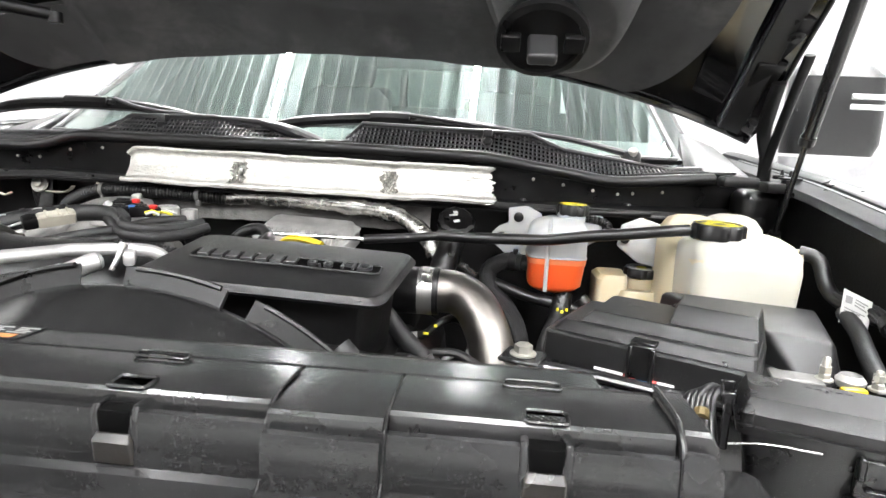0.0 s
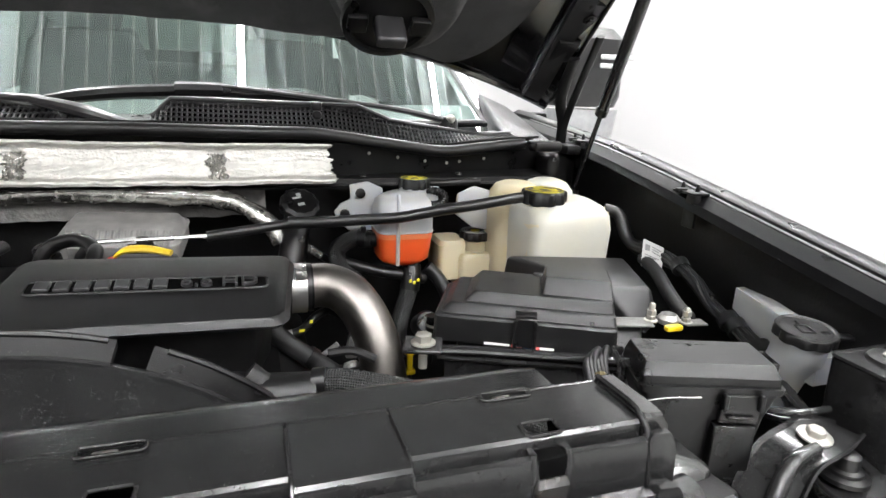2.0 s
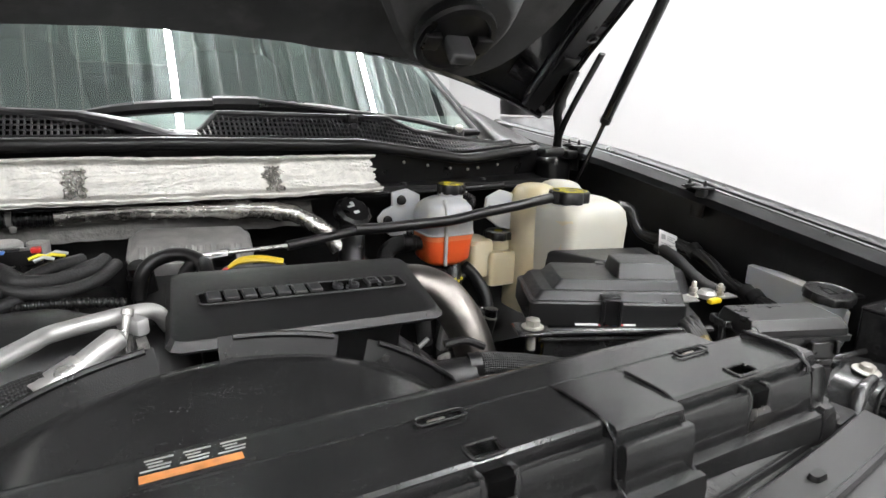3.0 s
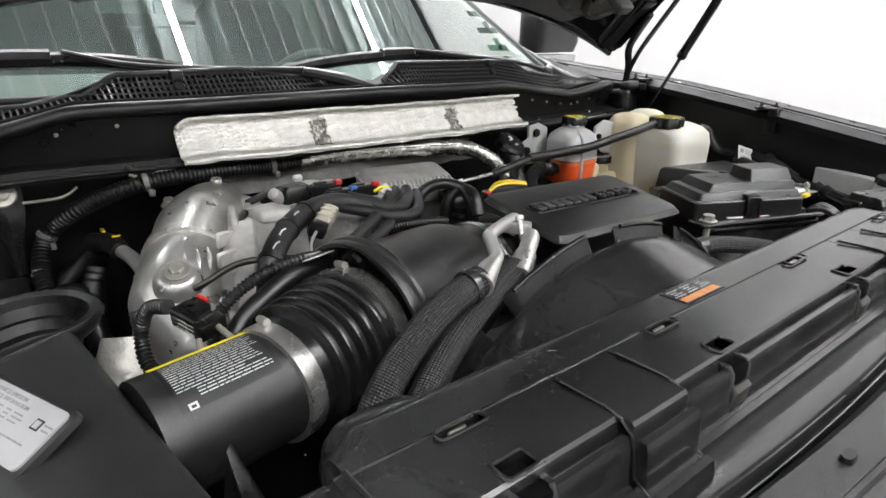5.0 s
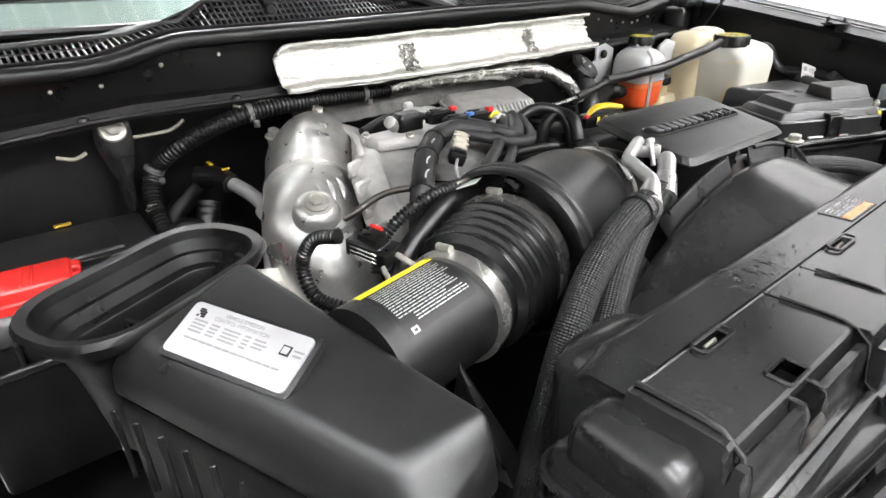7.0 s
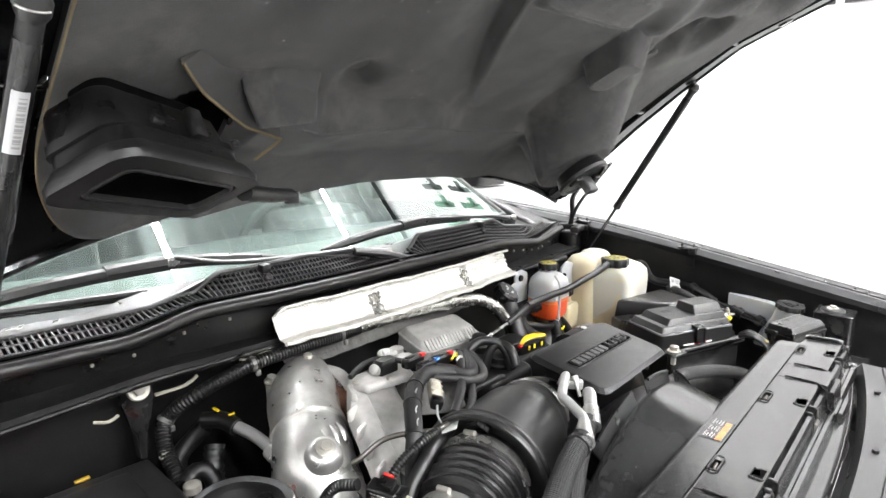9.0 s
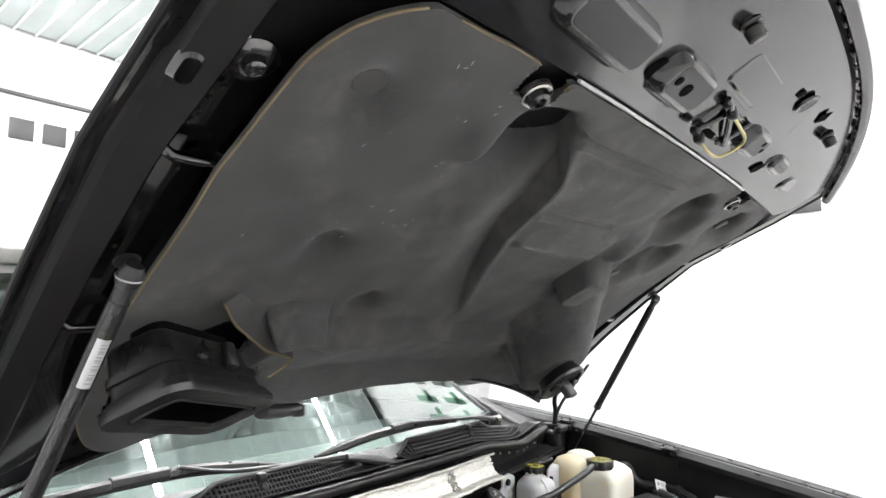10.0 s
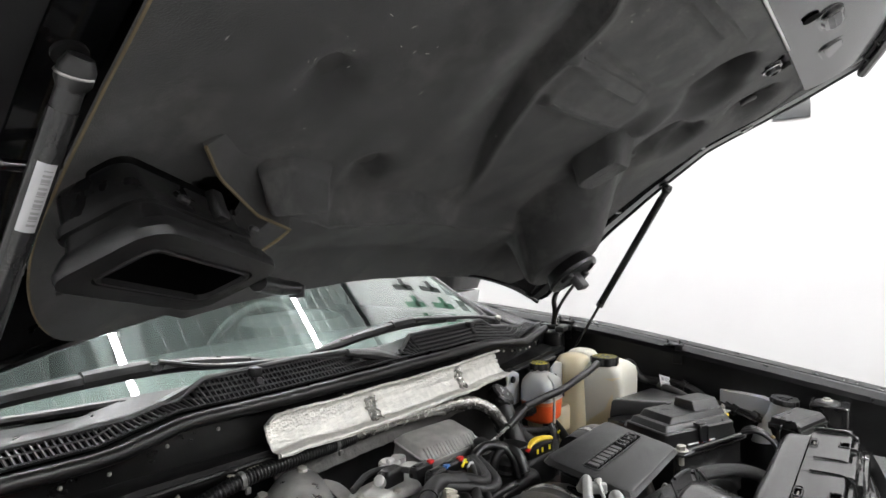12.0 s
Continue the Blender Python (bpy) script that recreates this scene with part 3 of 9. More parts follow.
def glass_pt(x, a, lift=0.0):
    return Vector((x * (1 - 0.14 * a), gy(x) + 0.9 * a, 1.475 + 0.9 * RAKE * a - 0.02 * a * (1 - a))) + lift * Vector((0, -0.545, 0.839))


ws = thing("windscreen", (0, 1.6, 1.475), "raked green tinted windscreen reflecting the booth ceiling", "windscreen")
pane = part("pane", sheet(glass_pt, lin(-0.80, 0.80, 33), lin(0, 1, 16), 0.005, (0, -0.545, 0.839)), GLASS, ws, "green tinted glass", 60)
pane.visible_shadow = False
part("lower_seal", tube([glass_pt(x, 0.01, 0.006) for x in lin(-0.8, 0.8, 24)], 0.008, 8, 0.04), RUBBER, ws)
for sx in (-1, 1):
    part("side_seal", tube([glass_pt(sx * 0.8, a, 0.006) for a in lin(0, 1, 8)], 0.008, 8, 0.05), RUBBER, ws)
part("frit_band", sheet(lambda x, a: glass_pt(x, 0.085 * a, -0.002), lin(-0.79, 0.79, 24), [0, 1]), INK, ws, "black printed border")
part("mirror_foot", box(glass_pt(0, 0.8, -0.03), (0.10, 0.12, 0.03), 0.012, 2, rot(33, 0, 0)), INK, ws, "black sensor housing")
pil = None
for sx in (1, -1):
    pil = thing("windscreen_pillar", (sx * 0.84, 1.6, 1.40), "black painted pillar beside the windscreen", "pillar", "windscreen pillars")
    part("pillar_skin", loft([[Vector((sx * (0.80 - 0.115 * a + dx), 1.50 + 0.93 * a + dy, 1.44 + 0.9 * RAKE * a * 1.03 + dz)) for dx, dy, dz in ((-0.012, -0.02, 0.03), (0.06, 0.0, 0.035), (0.11, 0.07, 0.0), (0.06, 0.10, -0.04), (-0.01, 0.06, -0.02))] for a in lin(-0.08, 1, 8)]), PAINT, pil)
    part("cowl_corner", solid([(sx * 0.80, 1.30, 1.455), (sx * 0.92, 1.24, 1.44), (sx * 0.94, 1.62, 1.52), (sx * 0.84, 1.62, 1.56), (sx * 0.80, 1.30, 1.40), (sx * 0.92, 1.24, 1.38), (sx * 0.94, 1.62, 1.42), (sx * 0.84, 1.62, 1.42)],
                              [(0, 1, 2, 3), (7, 6, 5, 4), (0, 4, 5, 1), (1, 5, 6, 2), (2, 6, 7, 3), (3, 7, 4, 0)], 0.012, 3), PLASTIC_GREY, pil, "grey plastic corner trim")

# cab
CLOTH = mat("dark_seat_cloth", (0.012, 0.012, 0.013), 0.9, bump=0.4, bscale=300)
DASH = mat("dark_dash_vinyl", (0.008, 0.008, 0.009), 0.6, bump=0.4, bscale=500)
LINER = mat("pale_headlining", (0.09, 0.09, 0.085), 0.9, bump=0.3)
cab = thing("cab_shell", (0, 2.6, 0.9), "black cab shell with pale headlining behind the windscreen", "truck cab")
part("roof", sheet(lambda x, y: Vector((x, y, 2.03 + 0.03 * (1 - (x / 0.72) ** 2) - 0.02 * abs(y - 2.9))), lin(-0.74, 0.74, 9), lin(2.18, 3.9, 7), 0.04, (0, 0, -1)), LINER, cab)
for sx in (1, -1):
    part("door_panel", box((sx * 0.92, 2.75, 1.2), (0.06, 2.3, 0.62), 0.02), PAINT, cab)
    for yy in (2.28, 2.95, 3.85):
        part("door_post", box((sx * 0.80, yy, 1.77), (0.07, 0.10, 0.60), 0.015, 2, rot(0, -sx * 16, 0)), DASH, cab)
part("back_panel", box((0, 3.9, 1.3), (1.7, 0.06, 0.8), 0.02), DASH, cab)
part("rear_header", box((0, 3.9, 2.0), (1.5, 0.08, 0.14), 0.02), LINER, cab)
for x in (-0.72, -0.27, 0.27, 0.72):
    part("rear_post", box((x, 3.9, 1.82), (0.05, 0.05, 0.34), 0.01), DASH, cab)
part("rear_window", box((0, 3.905, 1.84), (1.44, 0.006, 0.30), 0.001), TINT, cab, "dark tinted rear window")
for sx in (1, -1):
    part("side_window", hexa([(sx * 0.872, 1.62, 1.5), (sx * 0.878, 1.62, 1.5), (sx * 0.901, 3.86, 1.5), (sx * 0.895, 3.86, 1.5)], [(sx * 0.722, 2.25, 2.04), (sx * 0.728, 2.25, 2.04), (sx * 0.743, 3.86, 2.03), (sx * 0.737, 3.86, 2.03)], 0), TINT, cab, "dark tinted side window")
    part("quarter_panel", hexa([(sx * 0.90, 1.62, 1.05), (sx * 0.96, 1.62, 1.05), (sx * 0.96, 2.1, 1.05), (sx * 0.90, 2.1, 1.05)], [(sx * 0.86, 1.62, 1.52), (sx * 0.95, 1.62, 1.50), (sx * 0.95, 2.1, 1.5), (sx * 0.87, 2.1, 1.5)], 0.01), PAINT, cab)
for sx in (1, -1):
    part("roof_rail", box((sx * 0.745, 3.05, 2.02), (0.09, 1.75, 0.10), 0.02), LINER, cab)
    # Opaque vinyl filler, added to block the white light showing beside the pillar.
    part("corner_window", hexa([(sx * 0.86, 1.60, 1.48), (sx * 0.90, 1.60, 1.48), (sx * 0.90, 2.28, 1.48), (sx * 0.86, 2.28, 1.48)], [(sx * 0.79, 1.98, 1.75), (sx * 0.83, 1.98, 1.75), (sx * 0.80, 2.28, 1.95), (sx * 0.76, 2.28, 1.95)], 0.004), DASH, cab)
part("roof_header", box((0, 2.24, 2.035), (1.42, 0.16, 0.05), 0.015), LINER, cab)
dash = thing("dashboard", (0, 1.9, 1.1), "dark vinyl dashboard top behind the windscreen", "dashboard")
part("dash_top", sheet(lambda x, y: Vector((x, y, 1.44 + 0.015 * math.cos(x * 4) - 0.12 * max(0, y - 1.95) ** 1.2 * 4)), lin(-0.76, 0.76, 17), lin(1.48, 2.2, 9), 0.05), DASH, dash)
part("dash_front", box((0, 2.18, 1.2), (1.5, 0.1, 0.34), 0.03), DASH, dash)
part("instrument_hood", stack([(0.38, 2.02, 1.43, 0.42, 0.24, 0.08), (0.38, 2.03, 1.48, 0.40, 0.22, 0.09), (0.38, 2.05, 1.50, 0.34, 0.16, 0.07)]), DASH, dash)
wheel = thing("steering_wheel", (0.38, 2.28, 1.3), "black leather rimmed steering wheel in the dark cab", "steering wheel")
wm = Matrix.Translation((0.38, 2.28, 1.36)) @ rot(-62, 0, 0)
part("rim", tube([wm @ Vector((0.19 * math.cos(a), 0.19 * math.sin(a), 0)) for a in lin(0, 2 * math.pi, 25)], 0.016, 8, 0.05), DASH, wheel)
part("hub", box((0.38, 2.28, 1.36), (0.34, 0.05, 0.10), 0.02, 2, rot(28, 0, 0)), DASH, wheel)
for x in (-0.40, 0.40):
    seat = thing("front_seat", (x, 2.8, 0.9), "dark cloth front seat with a headrest", "car seat", "front seats")
    part("backrest", stack([(x, 2.78, 1.05, 0.5, 0.16, 0.07), (x, 2.84, 1.4, 0.52, 0.17, 0.08), (x, 2.92, 1.68, 0.42, 0.13, 0.06), (x, 2.94, 1.73, 0.32, 0.08, 0.04)]), CLOTH, seat)
    part("headrest", stack([(x, 2.95, 1.74, 0.24, 0.09, 0.04), (x, 2.95, 1.78, 0.28, 0.12, 0.05), (x, 2.96, 1.88, 0.28, 0.12, 0.05), (x, 2.96, 1.92, 0.2, 0.07, 0.03)]), CLOTH, seat)
    part("cushion", box((x, 2.55, 1.02), (0.52, 0.5, 0.16), 0.05, 3), CLOTH, seat)
rear = thing("rear_seat", (0, 3.6, 0.9), "dark cloth rear bench seat", "car seat")
part("bench_back", box((0, 3.72, 1.32), (1.4, 0.16, 0.62), 0.05, 3), CLOTH, rear)
for x in (-0.45, 0.45):
    part("headrest", box((x, 3.74, 1.72), (0.26, 0.1, 0.16), 0.04, 3), CLOTH, rear)

# wipers
def wiper(name, blade, arm, tip):
    w = thing(name, blade[1], "black windscreen wiper with a long flat blade and arm", "wiper", "windscreen wipers")
    pts = spline(blade, 0.02)
    n_ = len(pts) - 1
    sec = lambda p, k: [p + k * Vector(o) for o in ((0, -0.012, 0.006), (0, -0.004, 0.010), (0, 0.006, 0.008), (0, 0.010, -0.006), (0, 0.004, -0.016), (0, -0.010, -0.012), (0, -0.016, -0.004))]
    part("blade", loft([sec(p, 0.35 + 0.65 * min(1, 7 * min(i, n_ - i) / n_)) for i, p in enumerate(pts)]), PLASTIC, w, "", 30)
    part("bridge", loft([sec(p + Vector((0, -0.002, 0.004)), 1.06) for p in pts[int(n_ * 0.42):int(n_ * 0.58) + 1]]), PLASTIC_GREY, w, "", 30)
    part("rubber", tube([(p[0], p[1] + 0.010, p[2] - 0.010) for p in blade], 0.004, 6, 0.03), RUBBER, w)
    part("arm", tube(arm, [0.007, 0.008, 0.009, 0.013], 8, 0.02, flat=0.6), GRILLE, w)
    part("pivot", lathe([(0.022, 0), (0.022, 0.022), (0.016, 0.03)], tip, n=16), PLASTIC, w)
    part("cap", lathe([(0.010, 0), (0.010, 0.012), (0.006, 0.016)], (tip[0], tip[1] - 0.012, tip[2] + 0.02), along((0, -0.6, 1)), 12), ZINC, w, "worn metal wiper nut")


wiper("wiper", [(-0.16, 1.284, 1.523), (-0.02, 1.280, 1.542), (0.13, 1.280, 1.550), (0.28, 1.295, 1.545), (0.44, 1.32, 1.528)], [(0.17, 1.272, 1.558), (0.33, 1.285, 1.542), (0.52, 1.305, 1.522), (0.64, 1.325, 1.500)], (0.66, 1.330, 1.475))
wiper("wiper", [(-0.86, 1.31, 1.530), (-0.70, 1.285, 1.552), (-0.50, 1.280, 1.556), (-0.38, 1.275, 1.545), (-0.26, 1.275, 1.525)], [(-0.50, 1.272, 1.566), (-0.41, 1.245, 1.545), (-0.28, 1.228, 1.535), (-0.12, 1.215, 1.527)], (-0.09, 1.215, 1.49))
part("arm_cover", tube([(-0.13, 1.205, 1.527), (-0.06, 1.19, 1.512), (0.03, 1.18, 1.485)], [0.012, 0.018, 0.010], 10, 0.01, flat=0.7), GRILLE, bpy.data.objects["wiper.001"])

# door mirror
mir = thing("door_mirror", (1.48, 2.06, 1.265), "large towing door mirror in black and silver plastic with lamp strips", "mirror")
part("mirror_shell", stack([(1.43, 2.04, 1.515, 0.26, 0.14, 0.05), (1.43, 2.03, 1.555, 0.28, 0.16, 0.06), (1.43, 2.03, 1.755, 0.27, 0.16, 0.06), (1.43, 2.05, 1.795, 0.22, 0.11, 0.05)]), PLASTIC_GREY, mir)
part("lower_shell", stack([(1.44, 2.06, 1.355, 0.2, 0.10, 0.04), (1.44, 2.05, 1.385, 0.26, 0.14, 0.06), (1.44, 2.04, 1.505, 0.28, 0.15, 0.06)]), mat("silver_painted_shell", (0.35, 0.355, 0.36), 0.35, metal=0.3, bump=0.05), mir, "silver grey painted lower mirror shell")
part("arm", box((1.19, 2.09, 1.455), (0.28, 0.06, 0.06), 0.015), PLASTIC, mir)
for z in (1.66, 1.69):
    part("lamp_strip", box((1.47, 1.885, z), (0.13, 0.012, 0.016), 0.003), WHITE_PRINT, mir, "clear lamp strip")
solo("door", box((0.99, 2.6, 1.1), (0.08, 1.6, 0.62), 0.03), PAINT, "black painted front door below the mirror", "car door")

# firewall and bay floor
fw = thing("firewall", (0, 1.22, 0.8), "black steel firewall with a folded ledge and sealed holes", "firewall")
part("upper_ledge", sheet(lambda x, a: Vector((x, interp(a, [0, 0.25, 0.5, 1], [1.123, 1.127, 1.155, 1.2]) + 0.05 * (x / 0.8) ** 2, interp(a, [0, 0.25, 0.5, 1], [1.386, 1.402, 1.40, 1.41]) + interp(x, [-0.9, -0.6, -0.4, 0.9], [-0.02, 0.006, 0.004, -0.014]))), lin(-0.92, 0.9, 40), [0, 0.12, 0.25, 0.5, 0.75, 1.0], 0.003), DARK, fw)
part("wall_sheet", sheet(lambda x, z: Vector((x, 1.20 + 0.05 * (x / 0.8) ** 2 + 0.012 * math.sin(x * 11) * math.sin(z * 17), z)), lin(-0.95, 0.95, 40), lin(0.75, 1.40, 14), 0.004, (0, 1, 0)), DARK, fw)
part("corner_housing", box((0.89, 1.225, 1.395), (0.08, 0.07, 0.09), 0.02, 3, rot(0, 0, 14)), PLASTIC, fw, "grey plastic corner closing piece")
part("ledge_bead", tube([(x, 1.121 + 0.05 * (x / 0.8) ** 2, 1.390 + interp(x, [-0.9, -0.6, -0.4, 0.9], [-0.02, 0.006, 0.004, -0.014])) for x in lin(-0.92, 0.88, 20)], 0.004, 6, 0.03), DARK, fw)
part("grommet_strap", tube([(-0.60, 1.17, 1.36), (-0.55, 1.165, 1.362), (-0.53, 1.16, 1.375)], 0.006, 6, 0.01, flat=0.4), mat("beige_sealer", (0.35, 0.33, 0.27), 0.7), fw, "beige seam sealer bead")
stud = part("ground_bracket", loft([[Vector((-0.622 + dx * w_, 1.186 - d_ * (1 - abs(dx)), z_)) for dx in (-1, -0.6, 0, 0.6, 1)] + [Vector((-0.622 + w_, 1.20, z_)), Vector((-0.622 - w_, 1.20, z_))] for w_, d_, z_ in ((0.024, 0.002, 1.392), (0.025, 0.004, 1.352), (0.019, 0.016, 1.325), (0.012, 0.020, 1.295), (0.009, 0.010, 1.25))]), GLOSSY, fw, "black pressed bracket with a tapering nose")
part("bolt_cap", lathe([(0.019, 0), (0.019, 0.003), (0.017, 0.005), (0.012, 0.005)], (-0.622, 1.181, 1.374), along((0, -1, 0.35)), 24), ZINC, fw, "pale round washer")
part("bolt_head", lathe([(0.010, 0), (0.010, 0.007), (0.0085, 0.008)], (-0.622, 1.177, 1.3755), along((0, -1, 0.35)), 6), ZINC, fw)
for pts_ in ([(-0.70, 1.155, 1.355), (-0.68, 1.15, 1.350), (-0.665, 1.15, 1.356)], [(-0.46, 1.14, 1.388), (-0.44, 1.135, 1.382), (-0.42, 1.135, 1.387), (-0.40, 1.135, 1.390)]):
    part("sealer_bead", tube(pts_, 0.004, 6, 0.006, flat=0.6), bpy.data.materials["beige_sealer"], fw, "beige seam sealer bead")
for x, y in ((-0.66, 1.11), (-0.46, 1.10), (0.2, 1.10), (0.42, 1.10), (0.62, 1.115)):
    part("plug", lathe([(0.008, 0), (0.006, 0.004)], (x, y + 0.02, 1.402), n=10), RUBBER, fw)
base = solo("bay_floor", box((0, 0.75, 0.93), (1.85, 0.95, 0.06), 0.01), DARK, "dark steel frame and under tray beneath the engine", "under tray")

# grille top panel ahead of the radiator
gp = thing("grille_top_panel", (0, 0.2, 1.2), "grey black plastic panel on top of the grille", "grille panel")
part("panel", sheet(lambda x, a: Vector((x, interp(a, [0, 0.1, 0.8, 1], [0.272, 0.262, 0.20, 0.16]) + 0.10 * (x / 0.8) ** 2, interp(a, [0, 0.1, 0.8, 1], [1.262, 1.281, 1.279, 1.26]))), lin(-0.56, 0.56, 25), lin(0, 1, 9), 0.005), PLASTIC_GREY, gp)
part("rib", tube([(x, 0.222 + 0.10 * (x / 0.8) ** 2, 1.281) for x in lin(-0.55, 0.55, 17)], 0.004, 6, 0.05), PLASTIC_GREY, gp)
for x in (-0.4, -0.14, 0.14, 0.4):
    part("retainer", stack([(x, 0.242 + 0.1 * (x / 0.8) ** 2, 1.279, 0.02, 0.011, 0.005), (x, 0.242 + 0.1 * (x / 0.8) ** 2, 1.285, 0.017, 0.008, 0.004)], n=4), PLASTIC, gp)
part("front_face", box((0, 0.175, 1.0), (1.1, 0.03, 0.5), 0.02), PLASTIC, gp)
bar = thing("crossbar", (0, 0.31, 1.2), "smooth black support bar ahead of the radiator", "crossbar")
part("bar", tube([(x, 0.305 + 0.06 * (x / 0.7) ** 2, 1.252) for x in lin(-0.55, 0.55, 24)], 0.022, 16, 0.04), GLOSSY, bar)
for sx in (-1, 1):
    part("end_bracket", box((sx * 0.56, 0.345, 1.235), (0.05, 0.05, 0.06), 0.006, 2, rot(0, 0, sx * 10)), DARK, bar)
    part("groove_line", tube([(sx * x, 0.2865 + 0.06 * (x / 0.7) ** 2, 1.264) for x in lin(0.02, 0.53, 12)], 0.0014, 6, 0.04), GLOSSY, bar)

# ---- hood ----
HW = 0.885


def hc(y):
    return interp(y, [0.16, 0.18, 0.35, 0.46, 0.66, 0.85, 1.0, 1.12, 1.26], [2.318, 2.306, 2.215, 2.152, 2.05, 1.955, 1.87, 1.79, 1.685])


def hside(x, y):
    k = min(1.0, abs(x) / HW)
    return -(interp(y, [0.2, 0.7, 1.26], [0.045, 0.02, 0.15])) * k ** 2.4


def hz(x, y):
    return hc(y) + hside(x, y)


def hfront(x):
    return 0.18 + 0.155 * (abs(x) / HW) ** 2.6


def hrear(x):
    return 1.255 + 0.03 * (x / HW) ** 2


NRM = Vector((0, 0.46, 0.888))
hood = thing("hood", (0, 1.25, 1.55), "open black painted hood seen from below, propped on two gas struts", "hood")


def hood_pt(u, a, lift=0.0):
    x = u * HW
    y = hfront(x) + (hrear(x) - hfront(x)) * a
    return Vector((x, y, hz(x, y))) + NRM * lift


part("inner_panel", sheet(lambda u, a: hood_pt(u, a, 0.012 + 0.075 * (1 - abs(u) ** 6) * max(0.0, min(1, 6 * (a - 0.25), 7 * (1 - a)))), lin(-0.985, 0.985, 60), lin(0.01, 0.99, 50), 0.002, NRM), FENDER_PAINT, hood)
part("skin", sheet(lambda u, a: hood_pt(u, a, 0.010 + 0.11 * (1 - abs(u) ** 6) * min(1, 8 * a, 8 * (1 - a))), lin(-1, 1, 50), lin(0, 1, 40), 0.002, NRM), PAINT, hood)
# hemmed rim
part("hem", tube([hood_pt(-1, a, 0.008) for a in lin(1, 0, 24)] + [hood_pt(u, 0, 0.008) for u in lin(-0.97, 0.97, 40)] + [hood_pt(1, a, 0.008) for a in lin(0, 1, 24)], 0.0045, 8, 0.03), FENDER_PAINT, hood)
part("rear_hem", tube([hood_pt(u, 1, 0.004) for u in lin(-1, 1, 40)], 0.010, 8, 0.03), PAINT, hood)
# side rails: a recessed hem flange, a flat satin strip, then a deep black channel beside the pad
RAIL_PAINT = mat("satin_black_hood_paint", (0.012, 0.012, 0.0125), 0.34, var=0.15, scale=6, bump=0.04, bscale=700, rvar=0.05, specks=0.1)
RAIL_U = [0, 0.10, 0.16, 0.20, 0.48, 0.54, 0.60, 1.0]
RAIL_X = [0.995, 0.978, 0.974, 0.968, 0.924, 0.919, 0.914, 0.845]
for sx in (-1, 1):
    part("side_flange", sheet(lambda a, k: hood_pt(sx * interp(k, RAIL_U, RAIL_X), a) + NRM * interp(k, RAIL_U, [0.010, 0.014, 0.013, 0.002, 0.002, 0.004, 0.022, 0.026]), lin(0.02, 0.985, 30), [0, 0.05, 0.10], 0.002, NRM), PAINT, hood)
    part("side_rail", sheet(lambda a, k: hood_pt(sx * interp(k, RAIL_U, RAIL_X), a) + NRM * interp(k, RAIL_U, [0.010, 0.014, 0.013, 0.002, 0.000, 0.004, 0.022, 0.026]), lin(0.02, 0.985, 30), [0.10, 0.16, 0.20, 0.27, 0.34, 0.41, 0.48], 0.002, NRM), RAIL_PAINT, hood, "flat satin strip along the hood side")
    part("side_channel", sheet(lambda a, k: hood_pt(sx * interp(k, RAIL_U, RAIL_X), a) + NRM * interp(k, RAIL_U, [0.010, 0.014, 0.013, 0.002, 0.000, 0.004, 0.022, 0.026]), lin(0.02, 0.985, 30), [0.48, 0.54, 0.60, 0.75, 0.9, 1.0], 0.002, NRM), PAINT, hood)
    for y in (0.70, 0.95):
        x = sx * 0.782
        part("bridge_rib", tube([Vector((sx * 0.816, y - 0.001, hz(x, y) + 0.010)), Vector((sx * 0.806, y, hz(x, y) + 0.001)), Vector((sx * 0.762, y + 0.004, hz(x, y) + 0.003)), Vector((sx * 0.752, y + 0.005, hz(x, y) + 0.012))], 0.006, 10, 0.006), PAINT, hood, "pressed rib across the channel")
    for y, dx in ((0.624, 0.0), (0.640, 0.005), (0.664, 0.002), (0.672, 0.006), (0.735, -0.012), (0.80, 0.01), (0.845, 0.004)):
        x = sx * (0.795 + dx)
        part("rivet", lathe([(0.0035, 0), (0.003, 0.0015), (0.0015, 0.002)], (x, y, hz(x, y) + 0.021), along(-NRM), 8), PAINT, hood)
    x, y = sx * 0.792, 0.583
    bs = part("bump_stop", lathe([(0.026, 0), (0.025, 0.006), (0.018, 0.009), (0.012, 0.010), (0.010, 0.018), (0.006, 0.020)], (x, y, hz(x, y) + 0.020), along(-NRM), 24), PAINT, hood, "black rubber stop on a round boss")
    x, y = sx * 0.846, 0.592
    part("emboss", stack([(0, 0, -0.002, 0.016, 0.030, 0.007), (0, 0, 0.004, 0.026, 0.042, 0.012)], Matrix.Translation((x, y, hz(x, y) - 0.001)) @ rot(-28, 0, 0), 5), PAINT, hood, "small pressed dimple")
    # Black disc painted as the shade in an oval hole.
    part("oval_hole", lathe([(0.008, -0.001), (0.008, 0.001)], (sx * 0.775, 0.715, hz(sx * 0.775, 0.715) + 0.022), along(-NRM), 14), HOLLOW_SHADE, hood)

